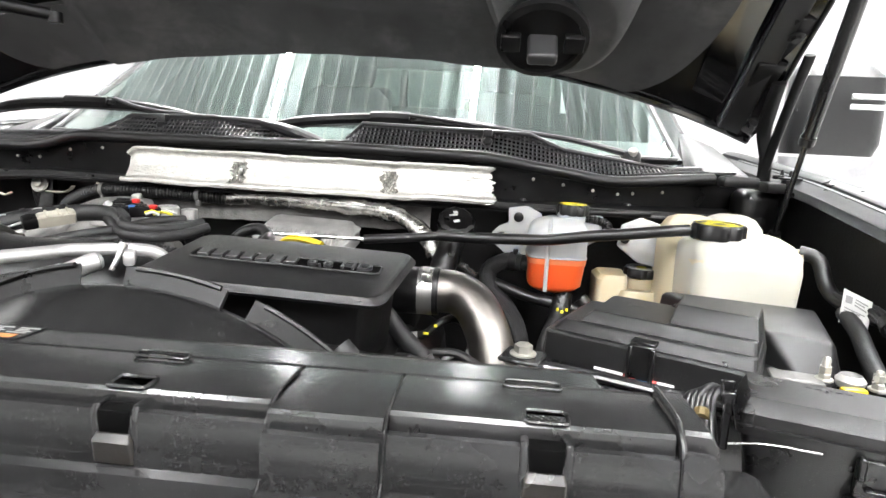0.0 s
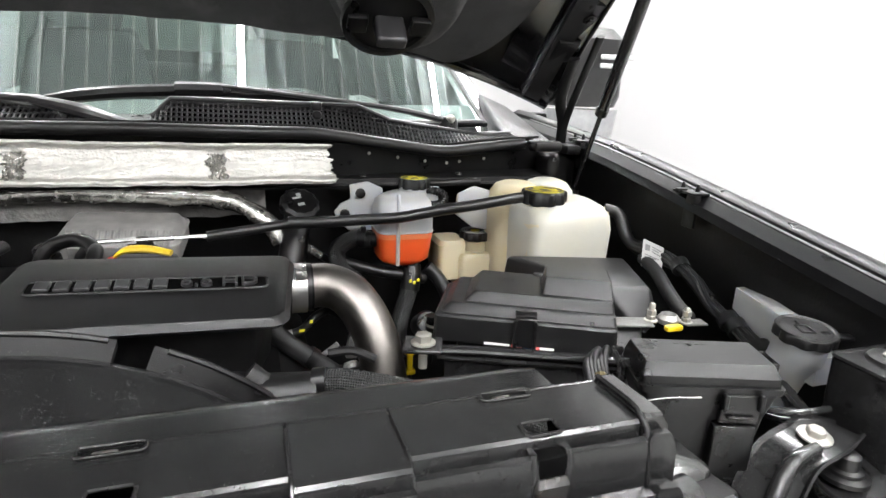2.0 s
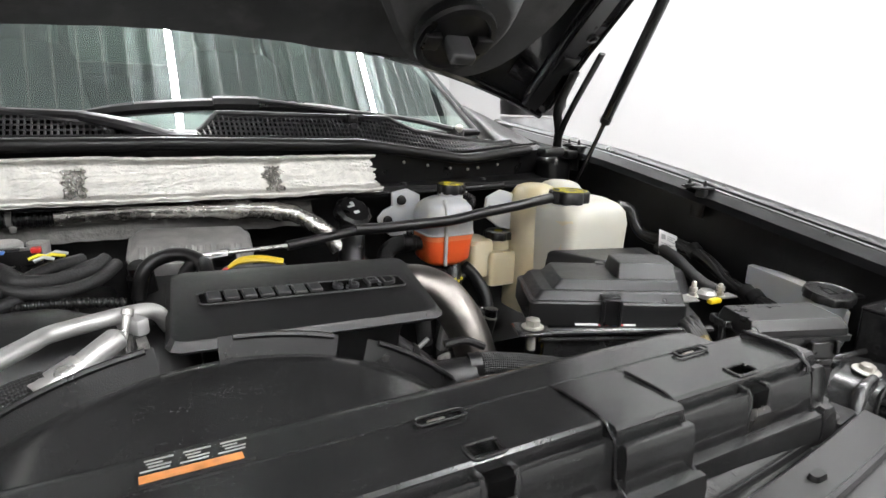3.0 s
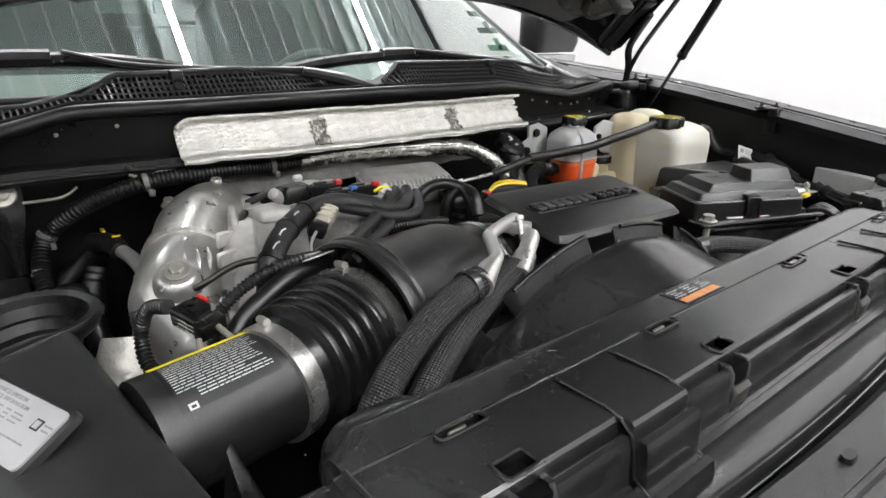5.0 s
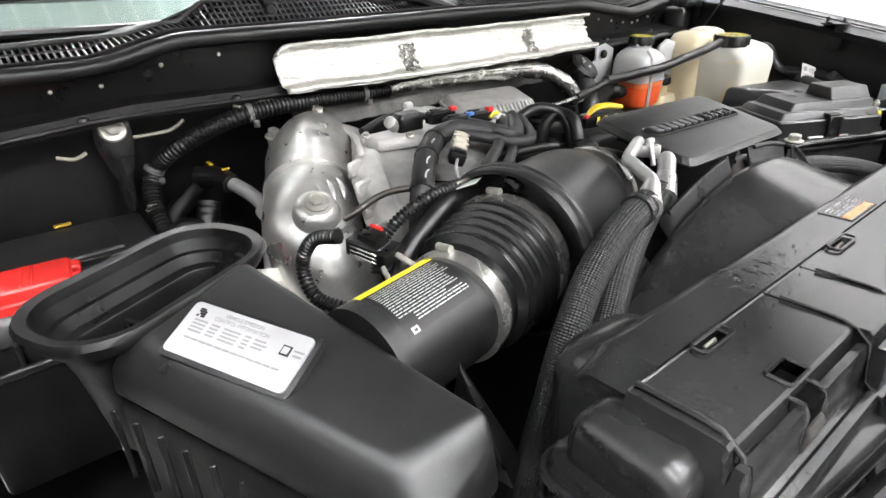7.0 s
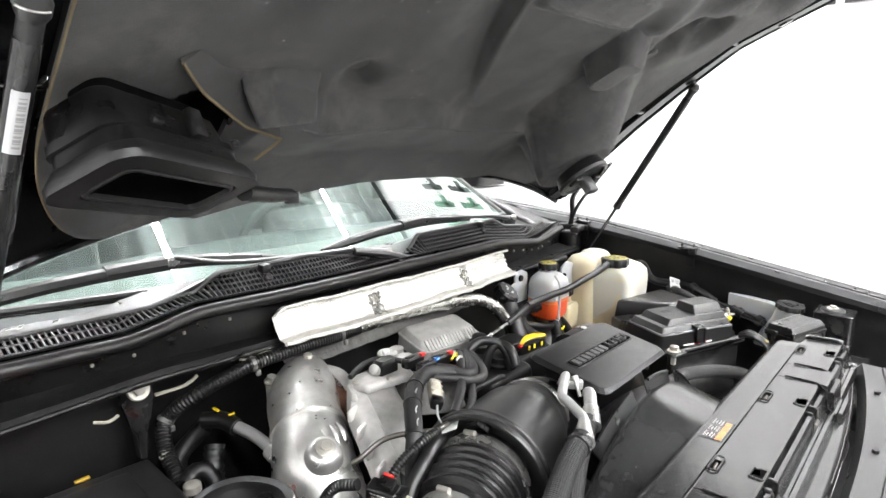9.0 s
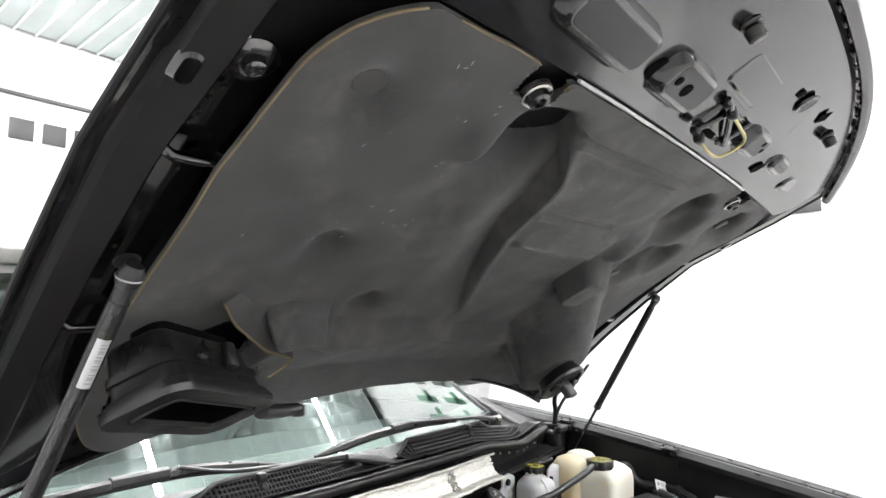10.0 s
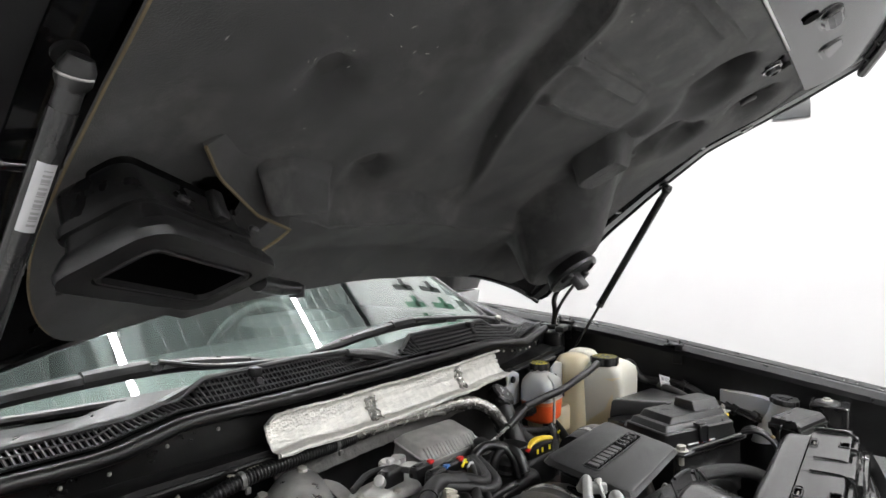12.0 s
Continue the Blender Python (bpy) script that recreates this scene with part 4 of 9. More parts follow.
# insulation pad
DENTS = [(-0.672, 0.558, 0.042, 0.024), (-0.518, 0.814, 0.042, 0.034), (-0.308, 0.962, 0.040, 0.034), (0.668, 0.561, 0.045, 0.018), (0.515, 0.818, 0.042, 0.030),
         (-0.345, 0.560, 0.060, 0.081), (-0.400, 0.545, 0.045, 0.041), (-0.475, 0.560, 0.040, -0.035), (0.345, 0.565, 0.060, 0.074), (0.41, 0.60, 0.06, 0.041), (0.49, 0.735, 0.055, 0.068), (0.56, 0.70, 0.05, 0.041), (0.615, 0.545, 0.05, 0.047),
         (0.31, 0.70, 0.05, -0.027), (-0.30, 0.72, 0.10, -0.016), (-0.42, 0.68, 0.07, 0.011)]
PLATES = [(0.04, 0.700, 0.175, 0.036, -0.012), (0.0, 0.585, 0.19, 0.050, -0.006), (0.30, 0.800, 0.060, 0.055, -0.062)]


def pad_half(y):
    """Half width of the pad: rounded corners ahead and behind."""
    w = interp(y, [0.55, 0.75], [0.765, 0.754])
    if y < 0.55:
        k = (0.55 - y) / 0.110
        w -= 0.125 * (1 - math.sqrt(max(0, 1 - k * k)))
    if y > 1.0:
        k = (y - 1.0) / 0.25
        w -= 0.17 * (1 - math.sqrt(max(0, 1 - k * k)))
    return w


def pad_z(x, y):
    z = hz(x, y) - 0.012
    for dx, dy, r, d in DENTS:
        q = ((x - dx) ** 2 + (y - dy) ** 2) / (r * r)
        if q < 6:
            z += d * (math.exp(-q * q * 0.8) if abs(d) > 0.035 else math.exp(-q * 1.4))
    for px, py, wx, wy, d in PLATES:
        k = max(0.0, min(1.0, (1.16 - ((abs(x - px) / wx) ** 4 + (abs(y - py) / wy) ** 4) ** 0.25) / 0.30))
        z += d * k * k * (3 - 2 * k)
    # hollow with a sharp rim ahead, running into a valley beside the middle plate
    q = math.hypot((x + 0.385) / 0.090, (y - 0.572) / 0.062)
    k = max(0.0, min(1.0, (1.15 - q) / 0.40))
    z += 0.030 * k * k * (3 - 2 * k)
    edge_ = interp(y, [0.50, 0.524, 0.58, 0.646, 0.725, 0.863, 0.982], [-0.32, -0.305, -0.235, -0.205, -0.185, -0.09, 0.003])
    side_ = (x - edge_) / (0.014 if x > edge_ else 0.075)
    z += interp(y, [0.50, 0.56, 0.75, 0.9, 1.0], [0.0, 0.045, 0.036, 0.022, 0.0]) * math.exp(-side_ * side_)
    lip_ = (x - edge_ - 0.026) / 0.016
    z -= interp(y, [0.50, 0.56, 0.9, 1.0], [0.0, 0.010, 0.007, 0.0]) * math.exp(-lip_ * lip_)
    # pressed bars and fold lines across the plate
    for x0_, y0_, x1_, y1_, w_, d_ in ((-0.17, 0.658, 0.155, 0.660, 0.010, 0.013), (-0.12, 0.738, 0.225, 0.736, 0.011, 0.013), (-0.33, 0.498, 0.222, 0.482, 0.005, 0.006), (-0.28, 0.517, 0.155, 0.508, 0.005, 0.006)):
        if x0_ < x < x1_:
            k = (y - y0_ - (y1_ - y0_) * (x - x0_) / (x1_ - x0_)) / w_
            z -= d_ * math.exp(-k * k) * min(1.0, (x - x0_) / 0.012, (x1_ - x) / 0.012)
    # step ahead of the windscreen
    line_ = interp(x, [-0.5, -0.44, -0.34, -0.06, -0.01, 0.05, 0.30], [0.955, 0.965, 1.005, 1.015, 1.020, 1.030, 1.030])
    k = max(0.0, min(1.0, (y - line_) / 0.012))
    z -= interp(x, [-0.4, 0.0], [0.060, 0.042]) * k * max(0.0, min(1.0, (0.42 - x) / 0.08, (x + 0.50) / 0.03)) * max(0.25, 1 - max(0.0, y - line_) / 0.16)
    # bulge over the blanked intake
    q = math.hypot((x - 0.455) / 0.13, (y - 0.975) / 0.125)
    k = max(0.0, min(1.0, (1.3 - q) / 0.65))
    z -= 0.165 * k * k * (3 - 2 * k)
    return z + 0.0025 * noise.noise((x * 14, y * 14, 0))


def pad_hole(x, y):
    """Cut out for the intake duct and the two hood bolts."""
    if -0.70 < x < -0.50 and 0.955 < y < 1.13 and y > 0.965 - 0.5 * (x + 0.585) * (x < -0.585):
        return True
    return y < 0.490 and 0.424 < abs(x) < 0.508


pad = part("insulation_pad", bmesh.new(), FELT, hood, "dark grey moulded fibre insulation pad with dents and pale scuffs")
bm = bmesh.new()
_ys = lin(0.447, 1.245, 150)
grid = [[None] * 261 for _ in _ys]
for j, y in enumerate(_ys):
    w = pad_half(y)
    for i in range(261):
        x = -w + 2 * w * i / 260
        grid[j][i] = (x, y, pad_z(x, y))
verts = {}


def gv(j, i, up):
    if (j, i, up) not in verts:
        x, y, z = grid[j][i]
        verts[j, i, up] = bm.verts.new(Vector((x, y, z)) + NRM * (0.010 if up else 0.0) - hood.location)
    return verts[j, i, up]


keep = set()
for j in range(149):
    for i in range(260):
        cx = sum(grid[a][b][0] for a, b in ((j, i), (j + 1, i), (j, i + 1), (j + 1, i + 1))) / 4
        cyy = (_ys[j] + _ys[j + 1]) / 2
        if not pad_hole(cx, cyy):
            keep.add((j, i))
for j, i in keep:
    bm.faces.new((gv(j, i, 0), gv(j, i + 1, 0), gv(j + 1, i + 1, 0), gv(j + 1, i, 0)))
    for dj, di, a, b in ((-1, 0, (j, i), (j, i + 1)), (1, 0, (j + 1, i + 1), (j + 1, i)), (0, -1, (j + 1, i), (j, i)), (0, 1, (j, i + 1), (j + 1, i + 1))):
        if (j + dj, i + di) not in keep:
            bm.faces.new((gv(*a, 0), gv(*a, 1), gv(*b, 1), gv(*b, 0)))
_old = pad.data
pad.data = finish(bm, "insulation_pad", FELT, 50)
bpy.data.meshes.remove(_old)


def pad_edge(pts):
    return tube([Vector((x, y, pad_z(x, y) + 0.002)) for x, y in pts], 0.0019, 6, 0.01)


left = [(-pad_half(y), y) for y in lin(1.2, 0.452, 50)]
part("edge_trim", pad_edge(left), FELT_EDGE, pad, "tan cut edge of the pad")
part("edge_trim", pad_edge([(x, 0.448) for x in lin(-0.655, -0.51, 8)]), FELT_EDGE, pad, "tan cut edge of the pad")
part("edge_trim", pad_edge([(-0.508, 0.45), (-0.506, 0.490), (-0.426, 0.490), (-0.424, 0.45)]), FELT_EDGE, pad, "tan cut edge of the pad")
# Pale metal strip paints the light caught along the panel's edge.
part("edge_strip", tube([(x, 0.443, hz(x, 0.443) - 0.010) for x in lin(-0.42, 0.42, 20)], 0.003, 8, 0.03), ALU, hood, "pale strip painted as the lit edge of the front panel")
FOLD = mat("pale_grey_fold", (0.055, 0.054, 0.053), 0.85, var=0.4, scale=60, bump=0.4, bscale=500)
for pts in ([(x, interp(x, [-0.5, -0.44, -0.34, -0.06, -0.01, 0.05, 0.30], [0.955, 0.965, 1.005, 1.015, 1.020, 1.030, 1.030]) + 0.013) for x in lin(-0.40, 0.33, 40)],
            [(interp(y, [0.524, 0.58, 0.646, 0.725, 0.863], [-0.305, -0.235, -0.205, -0.185, -0.09]) + 0.024, y) for y in lin(0.535, 0.80, 20)],
            [(x, 0.650) for x in lin(-0.15, 0.14, 14)], [(x, 0.729) for x in lin(-0.10, 0.21, 14)]):
    part("fold_line", tube([(x, y, pad_z(x, y) + 0.0012) for x, y in pts], 0.0024, 6, 0.012), FOLD, pad, "paler line along a fold of the pad")
for x, y, *_ in DENTS[:5]:
    part("push_fastener", lathe([(0.021, 0), (0.021, 0.004), (0.018, 0.007), (0.006, 0.006)], (x, y, pad_z(x, y)), along((0, -0.45, -1)), 20), FELT_BUTTON, hood, "round push fastener in the pad")
flap = part("torn_flap", sheet(lambda a, k: Vector((-0.630 + 0.18 * a + 0.10 * k * (1 - a), interp(a, [0, 0.2, 0.52, 1], [0.898, 0.932, 0.953, 0.982]) - 0.012 * k, interp(a, [0, 0.25, 0.6, 1], [1.872, 1.838, 1.800, 1.782]) + interp(k, [0, 0.3, 0.7, 1], [0.0, 0.022, 0.058, 0.10]))), lin(0, 1, 18), lin(0, 1, 8), 0.007, (0, 0.6, 0.8)), FELT, hood, "loose edge of insulation over the duct", 60)
part("edge_trim", tube([(-0.630 + 0.18 * a, interp(a, [0, 0.2, 0.52, 1], [0.896, 0.930, 0.951, 0.980]), interp(a, [0, 0.25, 0.6, 1], [1.872, 1.838, 1.800, 1.782])) for a in lin(0, 1, 14)] + [(-0.465, 0.988, 1.768), (-0.486, 0.998, 1.752)], 0.0024, 6, 0.008), FELT_EDGE, flap, "tan cut edge of the flap")
part("boss", solid([(-0.538, 0.928, 1.848), (-0.495, 0.920, 1.864), (-0.408, 0.935, 1.852), (-0.432, 0.912, 1.804), (-0.515, 0.932, 1.794), (-0.53, 0.96, 1.90), (-0.46, 0.95, 1.93), (-0.37, 0.955, 1.93), (-0.36, 1.02, 1.85), (-0.47, 1.03, 1.85)], [(0, 1, 2, 3, 4), (9, 8, 7, 6, 5), (0, 5, 6, 1), (1, 6, 7, 2), (2, 7, 8, 3), (3, 8, 9, 4), (4, 9, 5, 0)], 0.006, 3), FELT, hood)
flecks = bmesh.new()
for cx_, cy_, s_, n_ in ((-0.623, 0.609, 0.012, 5), (-0.157, 0.551, 0.018, 12), (-0.489, 0.514, 0.012, 5), (-0.606, 0.486, 0.014, 7), (-0.44, 0.60, 0.03, 8), (-0.2, 0.7, 0.15, 10), (0.3, 0.55, 0.12, 14), (-0.45, 0.75, 0.15, 10), (0.0, 1.0, 0.2, 8), (0.55, 0.62, 0.06, 8)):
    for _ in range(n_ // 2 if s_ < 0.04 else 3 * n_):
        x_, y_ = rnd.gauss(cx_, s_), rnd.gauss(cy_, s_)
        if abs(x_) > 0.7 or not 0.47 < y_ < 1.1:
            continue
        c_ = Vector((x_, y_, pad_z(x_, y_) - 0.0016))
        a_ = rnd.uniform(0, 6.3)
        l_, w_ = rnd.uniform(0.0015, 0.005), rnd.uniform(0.0006, 0.0011)
        d_ = Vector((math.cos(a_), math.sin(a_), -0.5 * math.sin(a_)))
        e_ = Vector((-math.sin(a_), math.cos(a_), -0.5 * math.cos(a_)))
        flecks.faces.new([flecks.verts.new(c_ + d_ * l_ * p + e_ * w_ * q) for p, q in ((-1, -0.4), (0.2, -1), (1, 0.2), (-0.3, 1))])
solo("lint_flecks", flecks, mat("pale_lint", (0.30, 0.29, 0.27), 0.9, bump=0), "pale lint flecks and scuffs on the hood insulation", "lint", kind="stuff")

# front steel: pressed boxes, holes, latch striker
def pressed(x, y, w, h, d, r=0.022):
    m = Matrix.Translation((x, y, hz(x, y) - 0.004)) @ rot(-31, 0, 0) @ rot(180, 0, 0)
    return stack([(0, 0, -0.006, w + 0.030, h + 0.028, r + 0.014), (0, 0, 0.002, w + 0.022, h + 0.020, r + 0.010), (0, 0, 0.006, w + 0.014, h + 0.012, r + 0.006), (0, 0, d - 0.009, w + 0.004, h + 0.004, r + 0.002), (0, 0, d - 0.003, w - 0.004, h - 0.004, r - 0.002), (0, 0, d, w - 0.014, h - 0.014, r - 0.006)], m, 7)


FRONT = mat("black_primed_front_panel", (0.012, 0.012, 0.013), 0.16, var=0.2, bump=0.02, coat=0.35, rvar=0.05, ior=1.42)
part("front_panel", sheet(lambda x, a: Vector((x, hfront(x) + 0.022 + (0.447 - hfront(x) - 0.022) * a, hz(x, hfront(x) + 0.022 + (0.447 - hfront(x) - 0.022) * a) - 0.003 - 0.01 * math.sin(math.pi * a))), lin(-0.76, 0.78, 60), lin(0, 1, 12), 0.002, NRM), FRONT, hood, "glossy pressed steel panel with holes")
# Darker, duller copy of the panel paint, imitating dim reflections on the box faces.
DIMMED_FACE = mat("dimmed_box_face_paint", (0.010, 0.010, 0.0105), 0.30, var=0.2, bump=0.015, rvar=0.05, ior=1.32)
for x, y, w, h, d in ((-0.475, 0.382, 0.185, 0.060, 0.028), (-0.236, 0.378, 0.138, 0.064, 0.028), (0.170, 0.372, 0.105, 0.054, 0.022), (0.400, 0.368, 0.105, 0.042, 0.016)):
    bx = part("pressed_box", pressed(x, y, w, h, d), FRONT, hood, "raised pressed box with rounded edges", 18)
    fm_ = Matrix.Translation((x, y, hz(x, y) - 0.004)) @ rot(-31, 0, 0) @ rot(180, 0, 0)
    part("box_face", stack([(0, 0, d - 0.001, w - 0.020, h - 0.016, 0.014), (0, 0, d + 0.0006, w - 0.022, h - 0.018, 0.013)], fm_, 6), DIMMED_FACE, bx)
for x, y, w, h, d in ((-0.060, 0.315, 0.180, 0.066, 0.010), (0.310, 0.300, 0.120, 0.045, 0.005), (0.60, 0.375, 0.12, 0.045, 0.008)):
    part("shallow_emboss", pressed(x, y, w, h, d, 0.018), FRONT, hood, "", 18)
# Black discs stand in for the dark inside open holes.
for x, y, r_, lift in ((-0.309, 0.383, 0.018, 0.012), (-0.282, 0.364, 0.007, 0.036), (-0.245, 0.367, 0.011, 0.036), (0.105, 0.273, 0.009, 0.012), (0.160, 0.274, 0.020, 0.012), (0.290, 0.262, 0.018, 0.012), (0.33, 0.395, 0.016, 0.012), (0.185, 0.352, 0.006, 0.028), (0.205, 0.362, 0.006, 0.028)):
    part("hole", lathe([(r_, 0), (r_, 0.002)], (x, y, hz(x, y) - lift), along((0, -0.5, -1)), 4 if x == 0.290 else 18), HOLLOW_SHADE, hood)
part("hole_rim", lathe([(0.020, 0), (0.024, 0.003), (0.021, 0.006), (0.012, 0.002)], (0.160, 0.274, hz(0.160, 0.274) - 0.012), along((0, -0.5, -1)), 20, True), FRONT, hood)
for x, y in ((-0.237, 0.283), (0.415, 0.272)):
    part("bump_stop", lathe([(0.017, 0), (0.015, 0.004), (0.010, 0.006), (0.013, 0.009), (0.013, 0.024), (0.010, 0.027)], (x, y, hz(x, y) - 0.008), along((0.25, -0.4, -1)), 20), RUBBER, hood, "rubber bump stop")
st = part("striker_plate", pressed(0.015, 0.382, 0.175, 0.056, 0.012, 0.010), FRONT, hood, "pressed latch plate")
# Thin black block painted as the shade in the square hole.
part("plate_hole", box((0, 0, 0), (0.044, 0.032, 0.003), 0.001, 1, Matrix.Translation((-0.010, 0.393, hz(0, 0.393) - 0.0165)) @ rot(-31, 0, 0)), HOLLOW_SHADE, st)
for x0 in (-0.062, 0.045):
    part("plate_rib", tube([(x0, 0.405, hz(x0, 0.405) - 0.018), (x0 + 0.012, 0.372, hz(x0, 0.372) - 0.022), (x0 + 0.02, 0.350, hz(x0, 0.350) - 0.018)], 0.005, 8, 0.008), FRONT, st)
# the wire loop hangs below the plate from two black clamps
WL = [(-0.060, 0.404, 2.150), (-0.020, 0.404, 2.138), (0.020, 0.400, 2.134), (0.040, 0.388, 2.140), (0.046, 0.366, 2.152), (0.036, 0.354, 2.162), (-0.010, 0.352, 2.172), (-0.052, 0.352, 2.182)]
part("striker_wire", tube(WL, 0.0028, 8, 0.006), GOLD, hood, "yellow passivated latch wire loop")
for p in (WL[0], WL[-1]):
    part("wire_clamp", merged(box(p, (0.020, 0.016, 0.018), 0.004), box((p[0] - 0.016, p[1], p[2] + 0.008), (0.03, 0.012, 0.012), 0.003)), DARK, hood)
part("safety_lever", tube([(-0.090, 0.348, 2.196), (-0.060, 0.352, 2.184), (0.0, 0.372, 2.172), (0.055, 0.392, 2.160)], [0.005, 0.006, 0.006, 0.004], 8, 0.01), FRONT, hood, "black safety catch lever")
for x in (-0.463, 0.465):
    hb = part("hood_bolt", lathe([(0.024, 0), (0.022, 0.005), (0.016, 0.007), (0.014, 0.016), (0.008, 0.018), (0.008, 0.012)], (x, 0.482, hz(x, 0.482) - 0.006), along((0, -0.5, -1)), 20), GLOSSY, hood, "ringed rubber stop")
    part("stop_ring", lathe([(0.017, 0.0), (0.019, 0.0015), (0.021, 0.0)], (x, 0.479, hz(x, 0.482) - 0.0125), along((0, -0.5, -1)), 20), STEEL, hb)
# seal along the front rim
for k in range(26):
    u = -0.92 + 1.84 * k / 25
    p = hood_pt(u, 0.015, -0.006)
    part("seal_tab", box(p, (0.022, 0.004, 0.008), 0.001, 1, rot(-30, 0, 0)), PLASTIC, hood)
part("front_trim", tube([hood_pt(u, 0.004, -0.012) for u in lin(-0.99, 0.99, 40)], 0.012, 8, 0.04), GLOSSY, hood)

# intake duct under the hood
duct = thing("intake_duct", (-0.66, 0.95, 1.72), "black plastic intake duct mouth fixed under the open hood", "air duct")
dm = plane_m((-0.676, 0.872, 1.728), (0.86, 0.40, -0.20), (-0.42, 0.76, -0.40))


def dl(layers, cap0=True, cap1=True):
    return stack([(cx * 0.82, cy_ * 0.82, z * 0.85, w * 0.82, h * 0.82, r * 0.6) for cx, cy_, z, w, h, r in layers], dm, 7, cap0, cap1)


part("body", dl([(0, 0.012, 0.112, 0.215, 0.100, 0.030), (0, 0.010, 0.106, 0.222, 0.107, 0.032), (0, 0.006, 0.066, 0.232, 0.114, 0.034), (0, 0.004, 0.064, 0.243, 0.124, 0.036), (0, 0.003, 0.052, 0.245, 0.126, 0.036), (0, 0.002, 0.050, 0.236, 0.118, 0.034), (0, 0, 0.020, 0.244, 0.126, 0.036), (0, 0, 0.018, 0.258, 0.138, 0.045)], True, False), PLASTIC, duct)
part("lip", dl([(0, 0, 0.026, 0.262, 0.142, 0.055), (0, 0, 0.010, 0.275, 0.155, 0.05), (0, 0, 0.000, 0.272, 0.152, 0.048), (0, 0, -0.001, 0.214, 0.096, 0.026), (0, 0, 0.006, 0.210, 0.092, 0.024), (0, 0, -0.002, 0.206, 0.088, 0.022), (0, 0, -0.002, 0.198, 0.080, 0.018), (0, 0, 0.006, 0.196, 0.078, 0.018)], False, False), PLASTIC_GREY, duct, "thick lip of the duct")
# Throat painted black for the shade deep inside the duct.
part("throat", dl([(0, 0, 0.004, 0.196, 0.080, 0.030), (0, 0, 0.03, 0.19, 0.074, 0.030), (0, 0, 0.13, 0.185, 0.065, 0.03)], False, True), HOLLOW_SHADE, duct)
part("side_peg", merged(tube([(-0.56, 0.905, 1.715), (-0.49, 0.955, 1.702), (-0.425, 1.0, 1.694)], [0.012, 0.012, 0.010], 10, 0.01), lathe([(0.012, -0.012), (0.012, 0.006)], (-0.42, 1.004, 1.692), n=12)), PLASTIC, duct, "round peg beside the duct mouth")
part("clip", box(dm @ Vector((0.01, -0.058, 0.06)), (0.02, 0.012, 0.035), 0.003, 2, dm.to_3x3().to_4x4()), PLASTIC, duct)
for a in (-0.05, 0.08):
    part("tab", box(dm @ Vector((a, -0.057, 0.05)), (0.014, 0.008, 0.008), 0.002, 1, dm.to_3x3().to_4x4()), PLASTIC_GREY, duct)

# blanking plug on the other side
plug = thing("blanking_plug", (0.424, 0.941, 1.674), "round black plastic plug with a square handle under the hood", "plug")
pm = Matrix.Translation((0.424, 0.941, 1.674)) @ along((0.0, -0.64, -0.77))
part("disc", lathe([(0.062, -0.02), (0.068, 0.0), (0.072, 0.006), (0.070, 0.014), (0.060, 0.016), (0.058, 0.010)], m=pm, n=36), PLASTIC, plug)
part("handle", box((0, 0, 0.03), (0.045, 0.022, 0.05), 0.006, 3, None), GRILLE, plug, "square grey grip")
bpy.data.objects[plug.children[-1].name].data.transform(Matrix.Translation(-plug.location) @ pm @ Matrix.Translation(plug.location))
for sx in (-1, 1):
    part("lug", box((0.048 * sx, 0, 0.016), (0.03, 0.03, 0.014), 0.003), PLASTIC, plug)
    bpy.data.objects[plug.children[-1].name].data.transform(Matrix.Translation(-plug.location) @ pm @ Matrix.Translation(plug.location))

# struts
def strut(top, mid, low, tag):
    s = thing("gas_strut", low, "black gas strut holding the hood open", "gas strut", "hood struts")
    top, mid, low = Vector(top), Vector(mid), Vector(low)
    d = (mid - top).normalized()
    part("cylinder", tube([top + d * 0.03, mid], 0.0115, 16, 0.1), GLOSSY, s)
    part("rod", tube([mid, low], 0.005, 12, 0.1), GLOSSY, s)
    part("collar", tube([mid - d * 0.012, mid + d * 0.003], 0.0128, 16, 0.1), PLASTIC, s)
    e = part("socket", merged(lathe([(0.010, -0.015), (0.014, -0.006), (0.014, 0.006), (0.010, 0.014)], top, along(d), 14), tube([top + d * 0.01, top + d * 0.04], 0.0105, 12, 0.01)), PLASTIC_GREY, s)
    part("ball_stud", lathe([(0.006, 0), (0.006, 0.016), (0.014, 0.018), (0.014, 0.022)], top, along(NRM), 14), DARK, e)
    part("clip_ring", tube([top + 0.0145 * (math.cos(a) * Vector((1, 0, 0)) + math.sin(a) * Vector((0, 0.85, 0.5))) for a in lin(0, 5.4, 14)], 0.0012, 6, 0.004), STEEL, e, "thin wire retaining ring")
    part("socket", lathe([(0.010, -0.015), (0.013, 0), (0.010, 0.012)], low, along(d), 12), PLASTIC, s)
    if tag:
        face = Vector((-0.25, -0.85, 0.1))
        face = (face - d * face.dot(d)).normalized()
        side = d.cross(face)

        def wrap(s0, s1, a0, a1, r):
            return sheet(lambda s, a: top + d * s + r * (math.cos(radians(a)) * face + math.sin(radians(a)) * side), [s0, s1], lin(a0, a1, 7))

        part("barcode_label", wrap(0.075, 0.140, -50, 25, 0.0118), SILVER_LABEL, s, "silver barcode label")
        part("barcode", merged(*[wrap(0.081 + 0.0039 * k, 0.0823 + 0.0039 * k + 0.001 * (k % 3), -40, -8, 0.0121) for k in range(14)]), INK_GREY, s)

